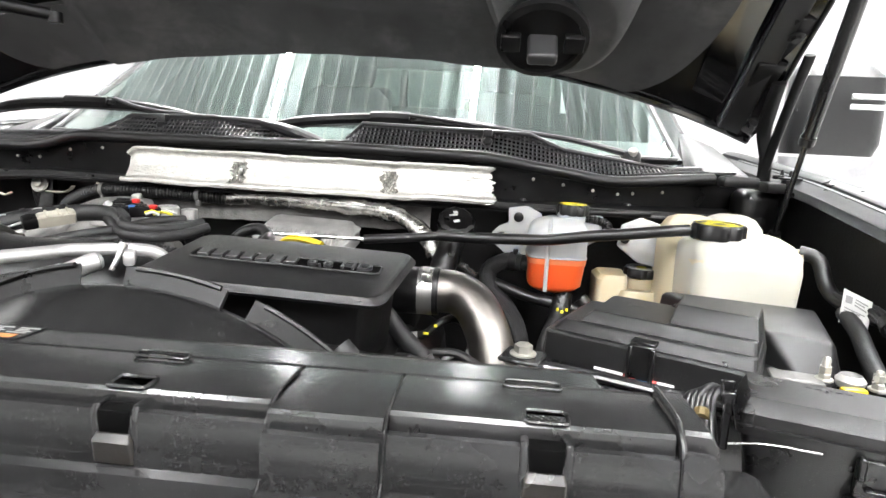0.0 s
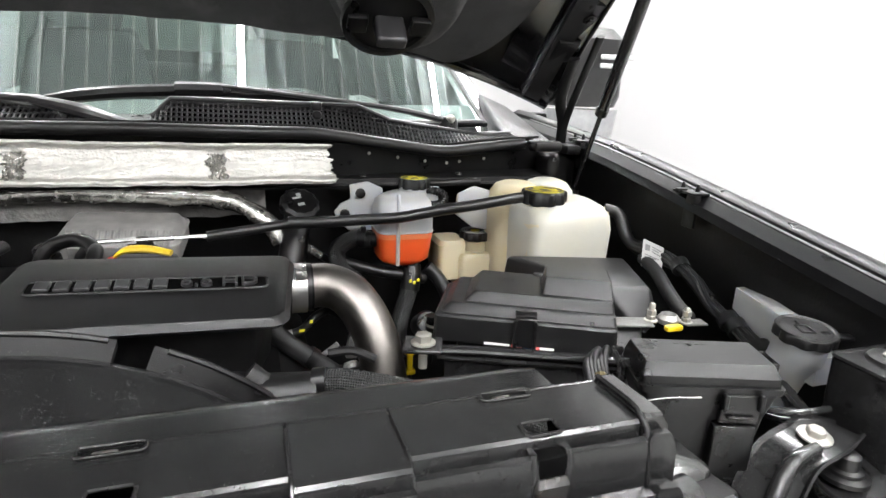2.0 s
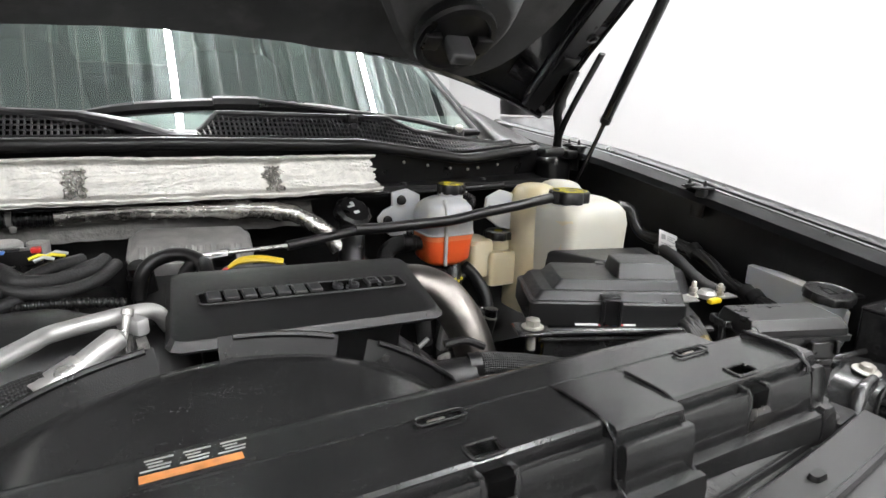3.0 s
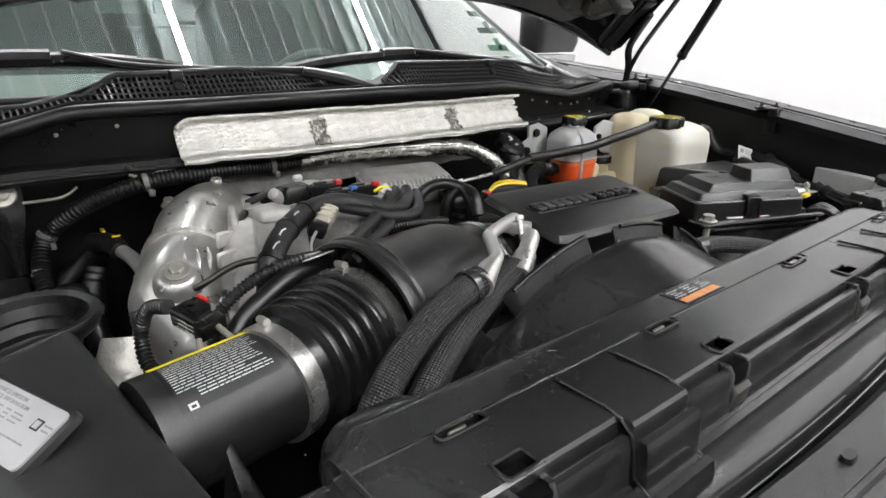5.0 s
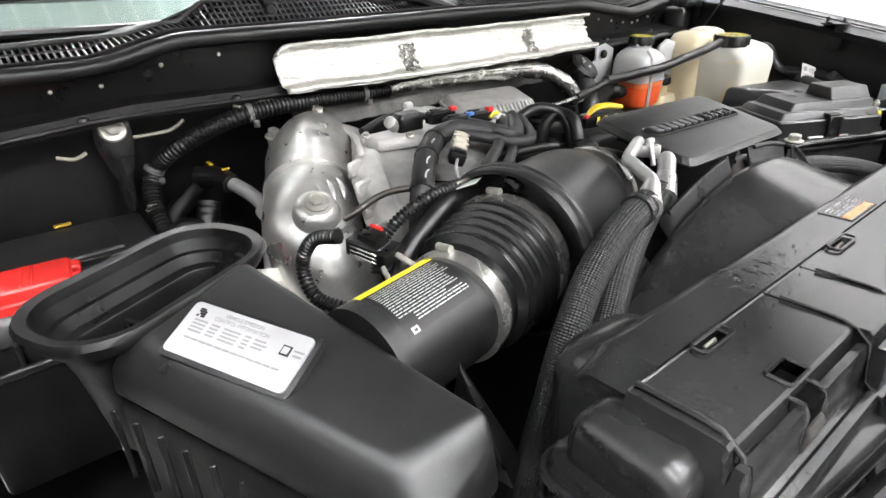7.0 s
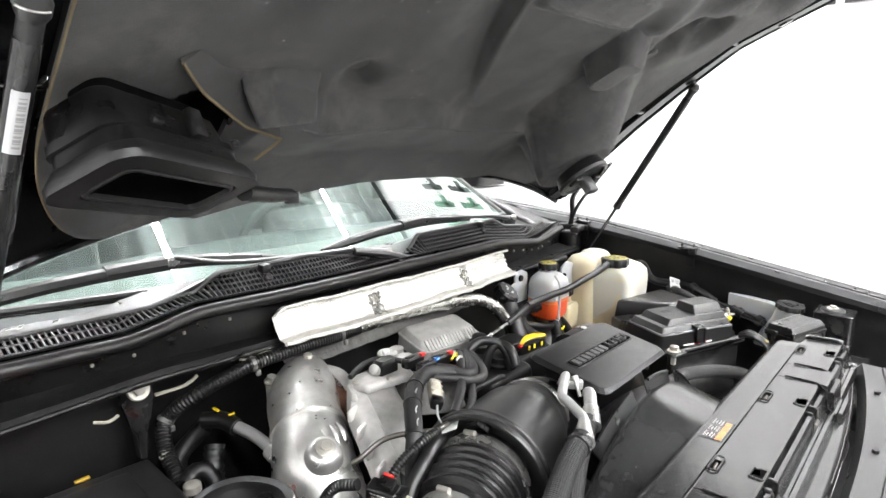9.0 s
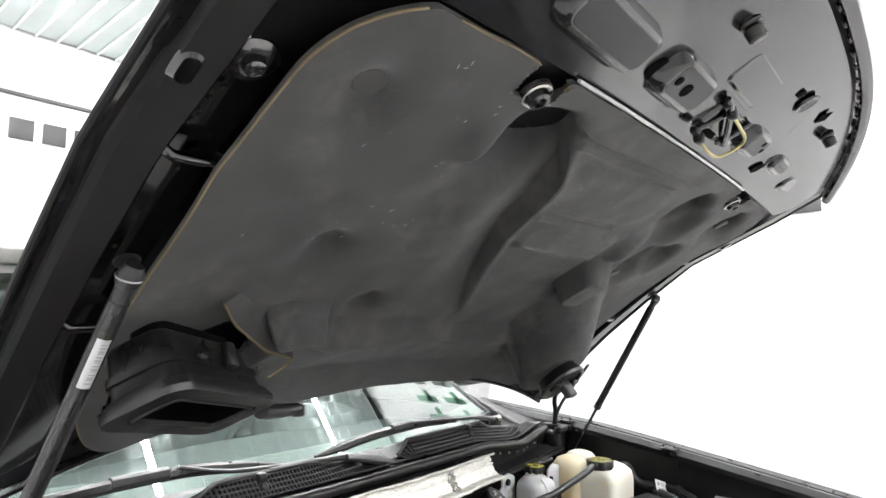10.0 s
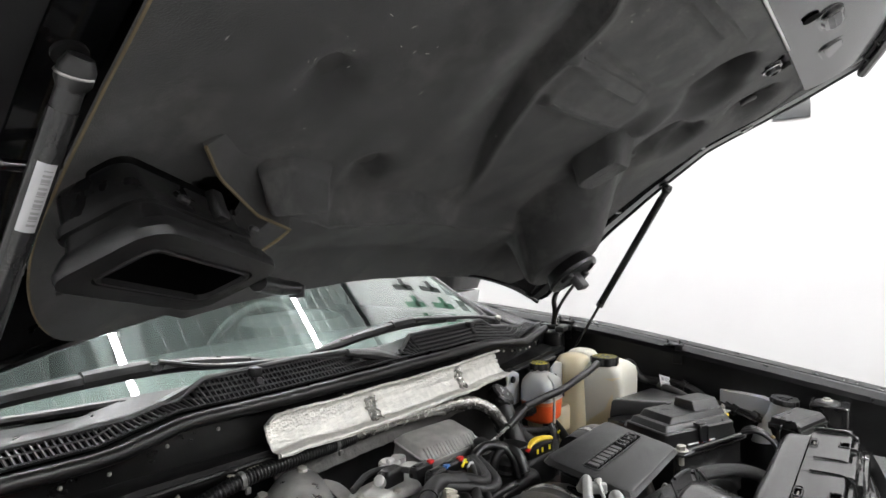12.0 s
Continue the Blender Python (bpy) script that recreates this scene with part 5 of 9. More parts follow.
strut((0.845, 0.815, 1.905), (0.888, 1.053, 1.534), (0.912, 1.17, 1.352), False)
strut((-0.80, 0.796, 1.898), (-0.845, 1.035, 1.525), (-0.868, 1.155, 1.34), True)

# hinges
for sx in (1, -1):
    hg = hood
    part("hinge_arm", tube([(sx * 0.905, 1.235, 1.44), (sx * 0.90, 1.225, 1.50), (sx * 0.885, 1.215, 1.56), (sx * 0.872, 1.15, 1.64)], [0.014, 0.013, 0.016, 0.014], 8, 0.01, flat=0.5), DARK, hg)
    part("hinge_link", tube([(sx * 0.90, 1.235, 1.455), (sx * 0.90, 1.195, 1.54), (sx * 0.885, 1.08, 1.68)], 0.010, 8, 0.01, flat=0.5), DARK, hg)
    part("hinge_base", box((sx * 0.905, 1.225, 1.447), (0.035, 0.11, 0.02), 0.004), DARK, hg)
    part("hood_bracket", merged(box((sx * 0.865, 1.12, 1.70), (0.04, 0.13, 0.012), 0.004, 2, rot(-36, 0, 0)), box((sx * 0.85, 1.16, 1.655), (0.05, 0.06, 0.012), 0.004, 2, rot(-36, 0, 0))), DARK, hg)
    for y, z in ((1.09, 1.71), (1.16, 1.66)):
        bolt("bolt", (sx * 0.862, y, z), DARK, hg, (0, -0.5, -1))

# ---- front of the bay: radiator cover and fan shroud ----
cover = thing("radiator_cover", (0, 0.37, 1.2), "dusty smooth black plastic radiator cover with slots, clips and stepped front", "radiator cover")
PROF = [(0.411, 1.310), (0.411, 1.335), (0.4095, 1.3342), (0.399, 1.3348), (0.360, 1.3368), (0.3455, 1.3365), (0.343, 1.334), (0.342, 1.322), (0.340, 1.320), (0.338, 1.326), (0.332, 1.326), (0.330, 1.318), (0.328, 1.288), (0.324, 1.287), (0.321, 1.291), (0.315, 1.290), (0.313, 1.282), (0.311, 1.225), (0.303, 1.20)]
SEAMS = [-0.486, -0.305, -0.235, 0.229, 0.307, 0.492]
SLOTS = (-0.40, -0.16, 0.117, 0.404)
CLIPS = (-0.398, -0.152, 0.125, 0.41)


SMOKY = milky("smoky_clip_plastic", (0.028, 0.026, 0.024), 0.2, 0.3)


def cover_section(x, dy=0.0, dz=0.0):
    return [Vector((x, y - dy * (y < 0.35), z + dz)) for y, z in PROF]


for xa, xb in zip(SEAMS, SEAMS[1:]):
    raised = (xb - xa) < 0.1
    holes = [(s - 0.020, s + 0.020, 2, 3) for s in SLOTS if xa < s < xb] + [(s - 0.0125, s + 0.0125, 4, 5) for s in CLIPS if xa < s < xb]
    xs = set(round(q, 4) for q in lin(xa + 0.0012, xb - 0.0012, max(3, int((xb - xa) / 0.05))))
    for hx0, hx1, _, _ in holes:
        xs |= {hx0, hx1}
    xs = sorted(xs)
    bm = bmesh.new()
    rows = [[bm.verts.new(p) for p in cover_section(x, 0.012 if raised else 0.0)] for x in xs]
    for (a, x0_), (b, x1_) in zip(zip(rows, xs), zip(rows[1:], xs[1:])):
        for i in range(len(PROF) - 1):
            if any(x0_ >= h0 - 1e-6 and x1_ <= h1 + 1e-6 and i0 <= i < i1 for h0, h1, i0, i1 in holes):
                continue
            bm.faces.new((a[i], b[i], b[i + 1], a[i + 1]))
    for row, flip in ((rows[0], 1), (rows[-1], 0)):
        bm.faces.new(row if flip else row[::-1])
    part("top_panel", bm, GLOSSY, cover, "", 30)
for x in SEAMS[1:-1]:
    part("seam_rib", tube([(x, 0.398, 1.3375), (x, 0.352, 1.3385), (x, 0.342, 1.336), (x, 0.331, 1.327), (x, 0.325, 1.295), (x, 0.311, 1.285), (x, 0.308, 1.23)], 0.0015, 6, 0.01), GLOSSY, cover)
for x in SLOTS:
    # Slot floor painted black for the shade down inside it.
    part("slot", merged(box((x, 0.404, 1.322), (0.056, 0.016, 0.010), 0.002)), HOLLOW_SHADE, cover)
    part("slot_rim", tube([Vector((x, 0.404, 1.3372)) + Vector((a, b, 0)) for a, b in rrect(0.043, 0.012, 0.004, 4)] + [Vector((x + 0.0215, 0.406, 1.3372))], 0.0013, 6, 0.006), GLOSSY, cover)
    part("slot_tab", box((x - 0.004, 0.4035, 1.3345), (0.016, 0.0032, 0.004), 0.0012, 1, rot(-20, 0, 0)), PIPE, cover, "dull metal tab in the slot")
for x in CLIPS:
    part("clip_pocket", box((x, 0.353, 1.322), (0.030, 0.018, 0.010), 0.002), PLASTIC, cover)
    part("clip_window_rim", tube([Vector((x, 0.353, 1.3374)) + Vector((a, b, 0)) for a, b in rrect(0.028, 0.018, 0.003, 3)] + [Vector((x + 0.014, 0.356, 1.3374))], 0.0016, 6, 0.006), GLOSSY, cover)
    # Black block paints the shade inside the notch.
    part("clip_notch", box((x, 0.3365, 1.317), (0.024, 0.014, 0.020), 0.002), HOLLOW_SHADE, cover)
    for dx in (-0.014, 0.014):
        part("clip_jaw", stack([(x + dx, 0.335, 1.288, 0.008, 0.014, 0.003), (x + dx, 0.336, 1.322, 0.007, 0.014, 0.003), (x + dx, 0.338, 1.329, 0.005, 0.010, 0.002)]), GLOSSY, cover)
    part("clip_front", stack([(x, 0.331, 1.290, 0.030, 0.008, 0.003), (x, 0.329, 1.306, 0.028, 0.009, 0.003), (x, 0.331, 1.311, 0.024, 0.006, 0.002)]), SMOKY, cover, "smoky translucent clip tongue")
# sloped ends
for sx, xe in ((-1, -0.486), (1, 0.492)):
    thick = ((0.001, 0.0), (0.003, 0.003), (0.009, 0.002), (0.012, -0.006), (0.012, -0.05)) if sx < 0 else ((0.001, 0.0), (0.004, 0.004), (0.020, 0.003), (0.026, -0.006), (0.028, -0.05))
    part("end_cap", loft([[Vector((xe + sx * o, y, z + dz)) for y, z in PROF] for o, dz in thick]), GLOSSY, cover, "", 25)
    part("end_rib", tube([(xe + sx * 0.002, 0.409, 1.340), (xe + sx * 0.002, 0.352, 1.3415), (xe + sx * 0.002, 0.338, 1.332), (xe + sx * 0.002, 0.328, 1.29)], 0.0022, 8, 0.01), GLOSSY, cover)
    if sx < 0:
        ex, tz = xe - 0.020, 0.0
        part("side_tank", stack([(ex, 0.391, 1.12, 0.064, 0.112, 0.020), (ex, 0.391, 1.274, 0.064, 0.112, 0.020), (ex, 0.391, 1.280, 0.058, 0.106, 0.018), (ex + 0.003, 0.392, 1.283, 0.050, 0.088, 0.014), (ex + 0.003, 0.392, 1.303, 0.049, 0.086, 0.014), (ex + 0.003, 0.392, 1.312, 0.046, 0.082, 0.014), (ex + 0.003, 0.392, 1.3185, 0.039, 0.074, 0.013), (ex + 0.003, 0.392, 1.3225, 0.029, 0.063, 0.011), (ex + 0.003, 0.392, 1.3240, 0.019, 0.052, 0.008)], n=6), GLOSSY, cover, "rounded black radiator end tank", 40)
        for k in range(3):
            part("clamp_strip", tube([Vector((ex, 0.390, 1.268 - 0.026 * k)) + Vector((x, y, 0)) for x, y in rrect(0.070, 0.118, 0.022, 5)], 0.0035, 6, 0.01), GLOSSY, cover)
        part("moulded_mark", box((ex + 0.008, 0.396, 1.3248), (0.009, 0.003, 0.0012), 0.0004, 1, rot(0, 0, 50)), PLASTIC_GREY, cover)
    else:
        ex, tz = xe + 0.055, -0.045
        part("side_tank", stack([(ex, 0.385, 1.15, 0.09, 0.105, 0.03), (ex, 0.385, 1.278 + tz, 0.09, 0.105, 0.028), (ex, 0.385, 1.284 + tz, 0.088, 0.103, 0.027), (ex, 0.386, 1.286 + tz, 0.076, 0.090, 0.016), (ex, 0.387, 1.306 + tz, 0.074, 0.086, 0.014), (ex, 0.388, 1.314 + tz, 0.068, 0.080, 0.012), (ex, 0.388, 1.317 + tz, 0.056, 0.068, 0.010)]), GLOSSY, cover, "rounded black radiator end tank")
        for k in range(3):
            part("clamp_strip", tube([Vector((ex, 0.385, 1.272 + tz - 0.028 * k)) + Vector((x, y, 0)) for x, y in rrect(0.098, 0.113, 0.03, 5)], 0.0045, 6, 0.01), GLOSSY, cover)
# dust and water drops on the cover
drops = []
for _ in range(170):
    x, y = rnd.gauss(-0.30, 0.075), rnd.gauss(0.415, 0.022)
    r = rnd.choice((0.0005, 0.0006, 0.0007, 0.0009, 0.0014))
    if not 0.353 < y < 0.45:
        continue
    drops.append(lathe([(r, 0), (r * 0.8, r * 0.25), (r * 0.2, r * 0.4)], (x, y, 1.3375 if y < 0.411 else 1.3335), n=6))
for _ in range(26):
    x, y = rnd.gauss(-0.285, 0.022), rnd.gauss(0.440, 0.009)
    a = rnd.uniform(0, math.pi)
    l = rnd.uniform(0.002, 0.007)
    if 0.416 < y < 0.455:
        drops.append(tube([(x - l * math.cos(a), y - l * math.sin(a), 1.3333 - 0.045 * (y - l * math.sin(a) - 0.414)), (x + 0.002 * math.sin(a * 5), y, 1.3336 - 0.045 * (y - 0.414)), (x + l * math.cos(a), y + l * math.sin(a), 1.3333 - 0.045 * (y + l * math.sin(a) - 0.414))], [0.0006, 0.0013, 0.0007], 6, 0.002, flat=0.5))
solo("water_drops", merged(*drops), GLOSS_RUBBER, "scattered dried water drops on the shroud", "water drops", kind="stuff")

WORN_ORANGE = mat("worn_orange_print", (0.42, 0.16, 0.045), 0.35, var=0.3, scale=120, bump=0)
shroud = thing("fan_shroud", (0, 0.52, 1.0), "black plastic fan shroud with a raised round ring and flexible flaps", "fan shroud")
FX, FZ = -0.02, 1.0
part("deck", sheet(lambda x, y: Vector((x, y, 1.3335 - 0.045 * (y - 0.414) - 0.010 * max(0, (y - 0.452) / 0.014) ** 2 - 0.07 * max(0, (abs(x + 0.002) - 0.445) / 0.045) ** 3)), lin(-0.476, 0.50, 45), lin(0.414, 0.466, 8), 0.004), GLOSSY, shroud)
part("corner", stack([(-0.424, 0.459, 1.08, 0.102, 0.086, 0.030), (-0.424, 0.459, 1.284, 0.102, 0.086, 0.030), (-0.424, 0.459, 1.299, 0.097, 0.081, 0.029), (-0.424, 0.458, 1.310, 0.088, 0.072, 0.027), (-0.423, 0.456, 1.318, 0.074, 0.058, 0.022), (-0.422, 0.453, 1.3235, 0.056, 0.040, 0.014), (-0.421, 0.451, 1.326, 0.036, 0.022, 0.008)], n=7), GLOSSY, shroud, "", 50)
RP = [(0.430, 0.316), (0.434, 0.325), (0.450, 0.329), (0.480, 0.334), (0.510, 0.340), (0.530, 0.3445), (0.545, 0.3475), (0.555, 0.3465), (0.561, 0.340), (0.562, 0.330)]
part("ring", sheet(lambda a, i: Vector((FX + RP[i][1] * math.sin(a), RP[i][0], FZ + RP[i][1] * math.cos(a))), lin(radians(-100), radians(100), 70), list(range(len(RP))), 0.003, (0, 0, -1)), GLOSSY, shroud, "", 60)
for a0, a1, rr in ((-54, -37, 0.336), (-30, -8, 0.338), (0, 18, 0.334), (23, 43, 0.336)):
    f = part("flap", sheet(lambda a, k: Vector((FX + (rr + 0.029 * k) * math.sin(radians(a)), 0.556 + 0.012 * k, FZ + (rr + 0.029 * k) * math.cos(radians(a)))), lin(a0, a1, 9), lin(0, 1, 5), 0.007), PLASTIC, shroud, "flexible rubber flap")
    part("flap_rib", tube([(FX + (rr + 0.028) * math.sin(radians(a)), 0.566, FZ + (rr + 0.028) * math.cos(radians(a))) for a in lin(a0 + 2, a1 - 1, 7)], 0.003, 6, 0.01), PLASTIC, f)
lab = part("warning_label", box((-0.055, 0.434, 1.3333), (0.072, 0.034, 0.0008), 0, 1, rot(-2.6, 0, 0)), GLOSSY, shroud, "worn clear fan warning label with an orange strip")
part("label_band", box((-0.058, 0.4235, 1.3342), (0.064, 0.009, 0.0006), 0, 1, rot(-2.6, 0, 0)), WORN_ORANGE, lab, "orange print")
for k in range(3):
    part("label_print", merged(*[box((-0.08 + 0.024 * k + 0.003 * (j % 2), 0.4325 + 0.0042 * j, 1.3339 - 0.00019 * j), (0.018 - 0.004 * (j % 3), 0.0016, 0.0006), 0) for j in range(4)]), INK_GREY, lab)

# ---- engine ----
engine = thing("engine_block", (0.0, 0.85, 0.95), "dark engine castings and intake seen between the hoses", "engine")
part("block", stack([(0.0, 0.86, 0.97, 0.62, 0.5, 0.08), (0.0, 0.86, 1.16, 0.58, 0.48, 0.07), (0.0, 0.87, 1.21, 0.48, 0.40, 0.06)]), DARK, engine)
for x, y, z, sx, sy, sz in ((-0.2, 0.98, 1.24, 0.2, 0.16, 0.08), (0.0, 0.95, 1.25, 0.16, 0.2, 0.08), (0.16, 0.97, 1.23, 0.18, 0.14, 0.09)):
    part("casting", box((x, y, z), (sx, sy, sz), 0.02, 3), DARK, engine)

ec = thing("engine_cover", (0.10, 0.73, 1.28), "charcoal plastic engine cover with raised lettering in a sunken bar", "engine cover")
top = [(-0.056, 0.622, 1.340), (0.242, 0.632, 1.3265), (0.260, 0.786, 1.350), (-0.040, 0.786, 1.361)]
low = [(-0.061, 0.616, 1.333), (0.247, 0.626, 1.3195), (0.266, 0.790, 1.343), (-0.045, 0.792, 1.354)]
foot = [(-0.055, 0.622, 1.328), (0.241, 0.632, 1.3145), (0.260, 0.784, 1.338), (-0.040, 0.786, 1.349)]


def chamfered(q, k):
    """The outline with its four corners cut back by k."""
    out = []
    for i in range(4):
        p, a, b = Vector(q[i]), Vector(q[i - 1]), Vector(q[(i + 1) % 4])
        for o in (a, b):
            out.append(p + (o - p).normalized() * k)
        out.insert(-1, p + ((a - p).normalized() + (b - p).normalized()) * k * 0.32)
    return out


shell = loft([chamfered(foot, 0.010), chamfered(low, 0.014), chamfered([Vector(a).lerp(Vector(b), 0.75) for a, b in zip(low, top)], 0.013), chamfered([Vector(p) + Vector((0, 0, 0.0012)) for p in top], 0.015), chamfered([Vector(p).lerp(Vector((0.1, 0.70, 1.346)), 0.02) + Vector((0, 0, 0.0022)) for p in top], 0.016)])
part("cover_shell", shell, PLASTIC_GREY, ec, "", 22)
part("lower_frame", hexa([(-0.02, 0.68, 1.22), (0.205, 0.68, 1.22), (0.23, 0.77, 1.22), (-0.01, 0.77, 1.22)], [(-0.025, 0.675, 1.316), (0.212, 0.675, 1.304), (0.24, 0.77, 1.322), (-0.015, 0.77, 1.332)], 0.006), DARK, ec)
em = plane_m((0.104, 0.710, 1.3472), (0.299, 0.005, -0.0122), (0.017, 0.159, 0.022))
# Bar painted black for the shade on its sunken floor.
part("sunken_bar", stack([(0, 0, -0.004, 0.246, 0.028, 0.006), (0, 0, 0.0006, 0.246, 0.028, 0.006)], em, 5), HOLLOW_SHADE, ec)
part("bar_rim", tube([em @ Vector((x, y, 0.0008)) for x, y in rrect(0.248, 0.030, 0.007, 4)] + [em @ Vector((0.124, 0.005, 0.0008))], 0.0014, 6, 0.01), PLASTIC_GREY, ec)
for k in range(7):
    part("wordmark_block", box((0, 0, 0), (0.0150, 0.020, 0.005), 0.0012, 1, em.to_3x3().to_4x4()), GRILLE, ec)
    bpy.data.objects[ec.children[-1].name].location = em @ Vector((-0.108 + 0.0192 * k, 0, 0.002))
part("lettering", letters("6.6 HD", 0.029, 0.003, em @ Matrix.Translation((0.071, -0.001, 0.002))), GRILLE, ec, "raised figures 6.6 HD")
for x, y in ((0.19, 0.80), (0.206, 0.812), (0.225, 0.815), (0.16, 0.795)):
    part("speck", lathe([(0.0012, 0), (0.0007, 0.001)], (x, y - 0.045, 1.3490), n=6), WHITE_PRINT, ec)

# stainless charge pipe
pipe = thing("charge_pipe", (0.36, 0.75, 1.1), "brushed stainless charge air pipe bending down beside the battery", "pipe")
part("pipe", tube([(0.275, 0.842, 1.285), (0.318, 0.842, 1.285), (0.352, 0.818, 1.268), (0.378, 0.780, 1.215), (0.386, 0.745, 1.13), (0.388, 0.73, 1.04)], 0.0325, 24, 0.008), PIPE, pipe)
part("coupler", tube([(0.205, 0.842, 1.285), (0.290, 0.842, 1.285)], 0.0355, 24, 0.01), RUBBER, pipe)
part("clamp", tube([(0.262, 0.842, 1.285), (0.284, 0.842, 1.285)], 0.0368, 28, 0.01), STEEL, pipe)
part("pipe_bead", tube([(0.288, 0.842, 1.285), (0.293, 0.842, 1.285)], 0.0352, 28, 0.004), DARK, pipe, "dark rubber edge behind the clamp")
part("screw", box((0.276, 0.815, 1.313), (0.016, 0.012, 0.01), 0.002), STEEL, pipe)

# ---- air cleaner, intake tube ----
LID = mat("satin_black_lid_plastic", (0.013, 0.013, 0.0132), 0.30, var=0.15, bump=0.16, bscale=1500, rvar=0.05, dirt=(0.03, 0.03, 0.029), dirt_amount=0.2, specks=0.25)
ab = thing("air_cleaner_box", (-0.64, 0.64, 1.0), "matt black plastic air cleaner box with a sloping lid", "air filter box")
lid = solid([(-0.595, 0.808, 1.308), (-0.716, 0.748, 1.300), (-0.628, 0.492, 1.292), (-0.545, 0.482, 1.299),
             (-0.588, 0.818, 1.29), (-0.744, 0.766, 1.274), (-0.624, 0.450, 1.262), (-0.548, 0.472, 1.272),
             (-0.59, 0.82, 1.235), (-0.748, 0.770, 1.235), (-0.627, 0.447, 1.232), (-0.545, 0.468, 1.232)],
            [(0, 1, 2, 3), (0, 4, 5, 1), (1, 5, 6, 2), (2, 6, 7, 3), (3, 7, 4, 0), (4, 8, 9, 5), (5, 9, 10, 6), (6, 10, 11, 7), (7, 11, 8, 4), (11, 10, 9, 8)], 0.012, 4)
part("lid", lid, LID, ab, "matt black lid", 89)
part("lower_box", hexa([(-0.585, 0.81, 1.0), (-0.745, 0.77, 1.0), (-0.62, 0.455, 1.0), (-0.55, 0.475, 1.0)], [(-0.59, 0.815, 1.235), (-0.746, 0.769, 1.235), (-0.623, 0.450, 1.235), (-0.548, 0.471, 1.235)], 0.008), DARK, ab)
for k in range(11):
    a = (k + 0.5) / 11
    p = Vector((-0.755, 0.775, 1.22)).lerp(Vector((-0.628, 0.44, 1.22)), a)
    part("side_rib", box(p + Vector((-0.002, -0.001, -0.035)), (0.006, 0.0022, 0.085), 0.001, 1, rot(0, 0, -21)), GLOSSY, ab)
part("corner_fin", solid([(-0.522, 0.545, 1.285), (-0.515, 0.555, 1.285), (-0.49, 0.50, 1.20), (-0.52, 0.48, 1.20), (-0.535, 0.55, 1.20), (-0.51, 0.575, 1.20)], [(0, 1, 2, 3), (0, 3, 4), (1, 5, 2), (0, 4, 5, 1), (2, 5, 4, 3)], 0.002), PLASTIC, ab)
lm = plane_m((-0.6585, 0.6640, 1.3085), (0.049, -0.109, -0.002), (0.035, 0.010, 0.016))
tray = part("label_tray", stack([(0, 0, -0.006, 0.140, 0.060, 0.008), (0, 0, -0.0005, 0.137, 0.058, 0.007), (0, 0, 0.0002, 0.132, 0.054, 0.006)], lm, 5), PLASTIC_GREY, ab)
plate = part("emission_label", stack([(0, 0, 0.0, 0.128, 0.050, 0.005), (0, 0, 0.0022, 0.128, 0.050, 0.005)], lm, 4), SILVER_LABEL, ab, "silver label with small print")


def flat(x, y, w, h, m, z=0.0024):
    return box((0, 0, 0), (w, h, 0.0006), 0, 1, m @ Matrix.Translation((x, y, z)))


part("heading", letters("VEHICLE EMISSION", 0.0050, 0.0002, lm @ Matrix.Translation((-0.006, 0.0195, 0.0024))), INK_GREY, plate)
part("heading", letters("CONTROL INFORMATION", 0.0050, 0.0002, lm @ Matrix.Translation((-0.006, 0.0143, 0.0024))), INK_GREY, plate)
part("small_print", merged(*[flat(-0.055 + w_ / 2 + j * 0.001 + x_, 0.0085 - 0.0034 * k, w_ * 0.8, 0.0014, lm) for k in range(4) for j, (x_, w_) in enumerate(((0.0, 0.018), (0.019, 0.011), (0.031, 0.022), (0.054, 0.008), (0.063, 0.014 + 0.003 * (k % 2)))) if not (k == 3 and j > 3)], *[flat(-0.048 + 0.0085 * j, -0.0085, 0.0072, 0.0015, lm) for j in range(12)]), INK_GREY, plate)
part("code_square", merged(*[flat(-0.054 + 0.0022 * (k % 4), 0.019 - 0.0022 * (k // 4), 0.0018, 0.0018, lm) for k in range(16) if (k * 7) % 5 != 1]), INK, plate)
part("maker_mark", merged(flat(0.045, 0.008, 0.009, 0.009, lm), ), INK, plate)
part("maker_mark", flat(0.045, 0.008, 0.006, 0.006, lm, 0.0030), SILVER_LABEL, plate)
part("small_print", merged(flat(0.057, 0.010, 0.010, 0.0016, lm), flat(0.057, 0.006, 0.008, 0.0016, lm)), INK_GREY, plate)

# rain funnel beside the box, below the hood duct
fun = thing("intake_funnel", (-0.67, 0.83, 1.1), "open black plastic intake funnel with a thick rubber rim", "air duct")
fm = plane_m((-0.678, 0.838, 1.30), (0.86, 0.42, 0), (-0.42, 0.86, 0.0))
part("rim", stack([(0, 0, -0.012, 0.236, 0.128, 0.055), (0, 0, 0.002, 0.252, 0.144, 0.062), (0, 0, 0.008, 0.246, 0.138, 0.060), (0, 0, 0.006, 0.226, 0.118, 0.052), (0, 0, -0.004, 0.222, 0.114, 0.05)], fm, 8, False, False), RUBBER, fun, "", 60)
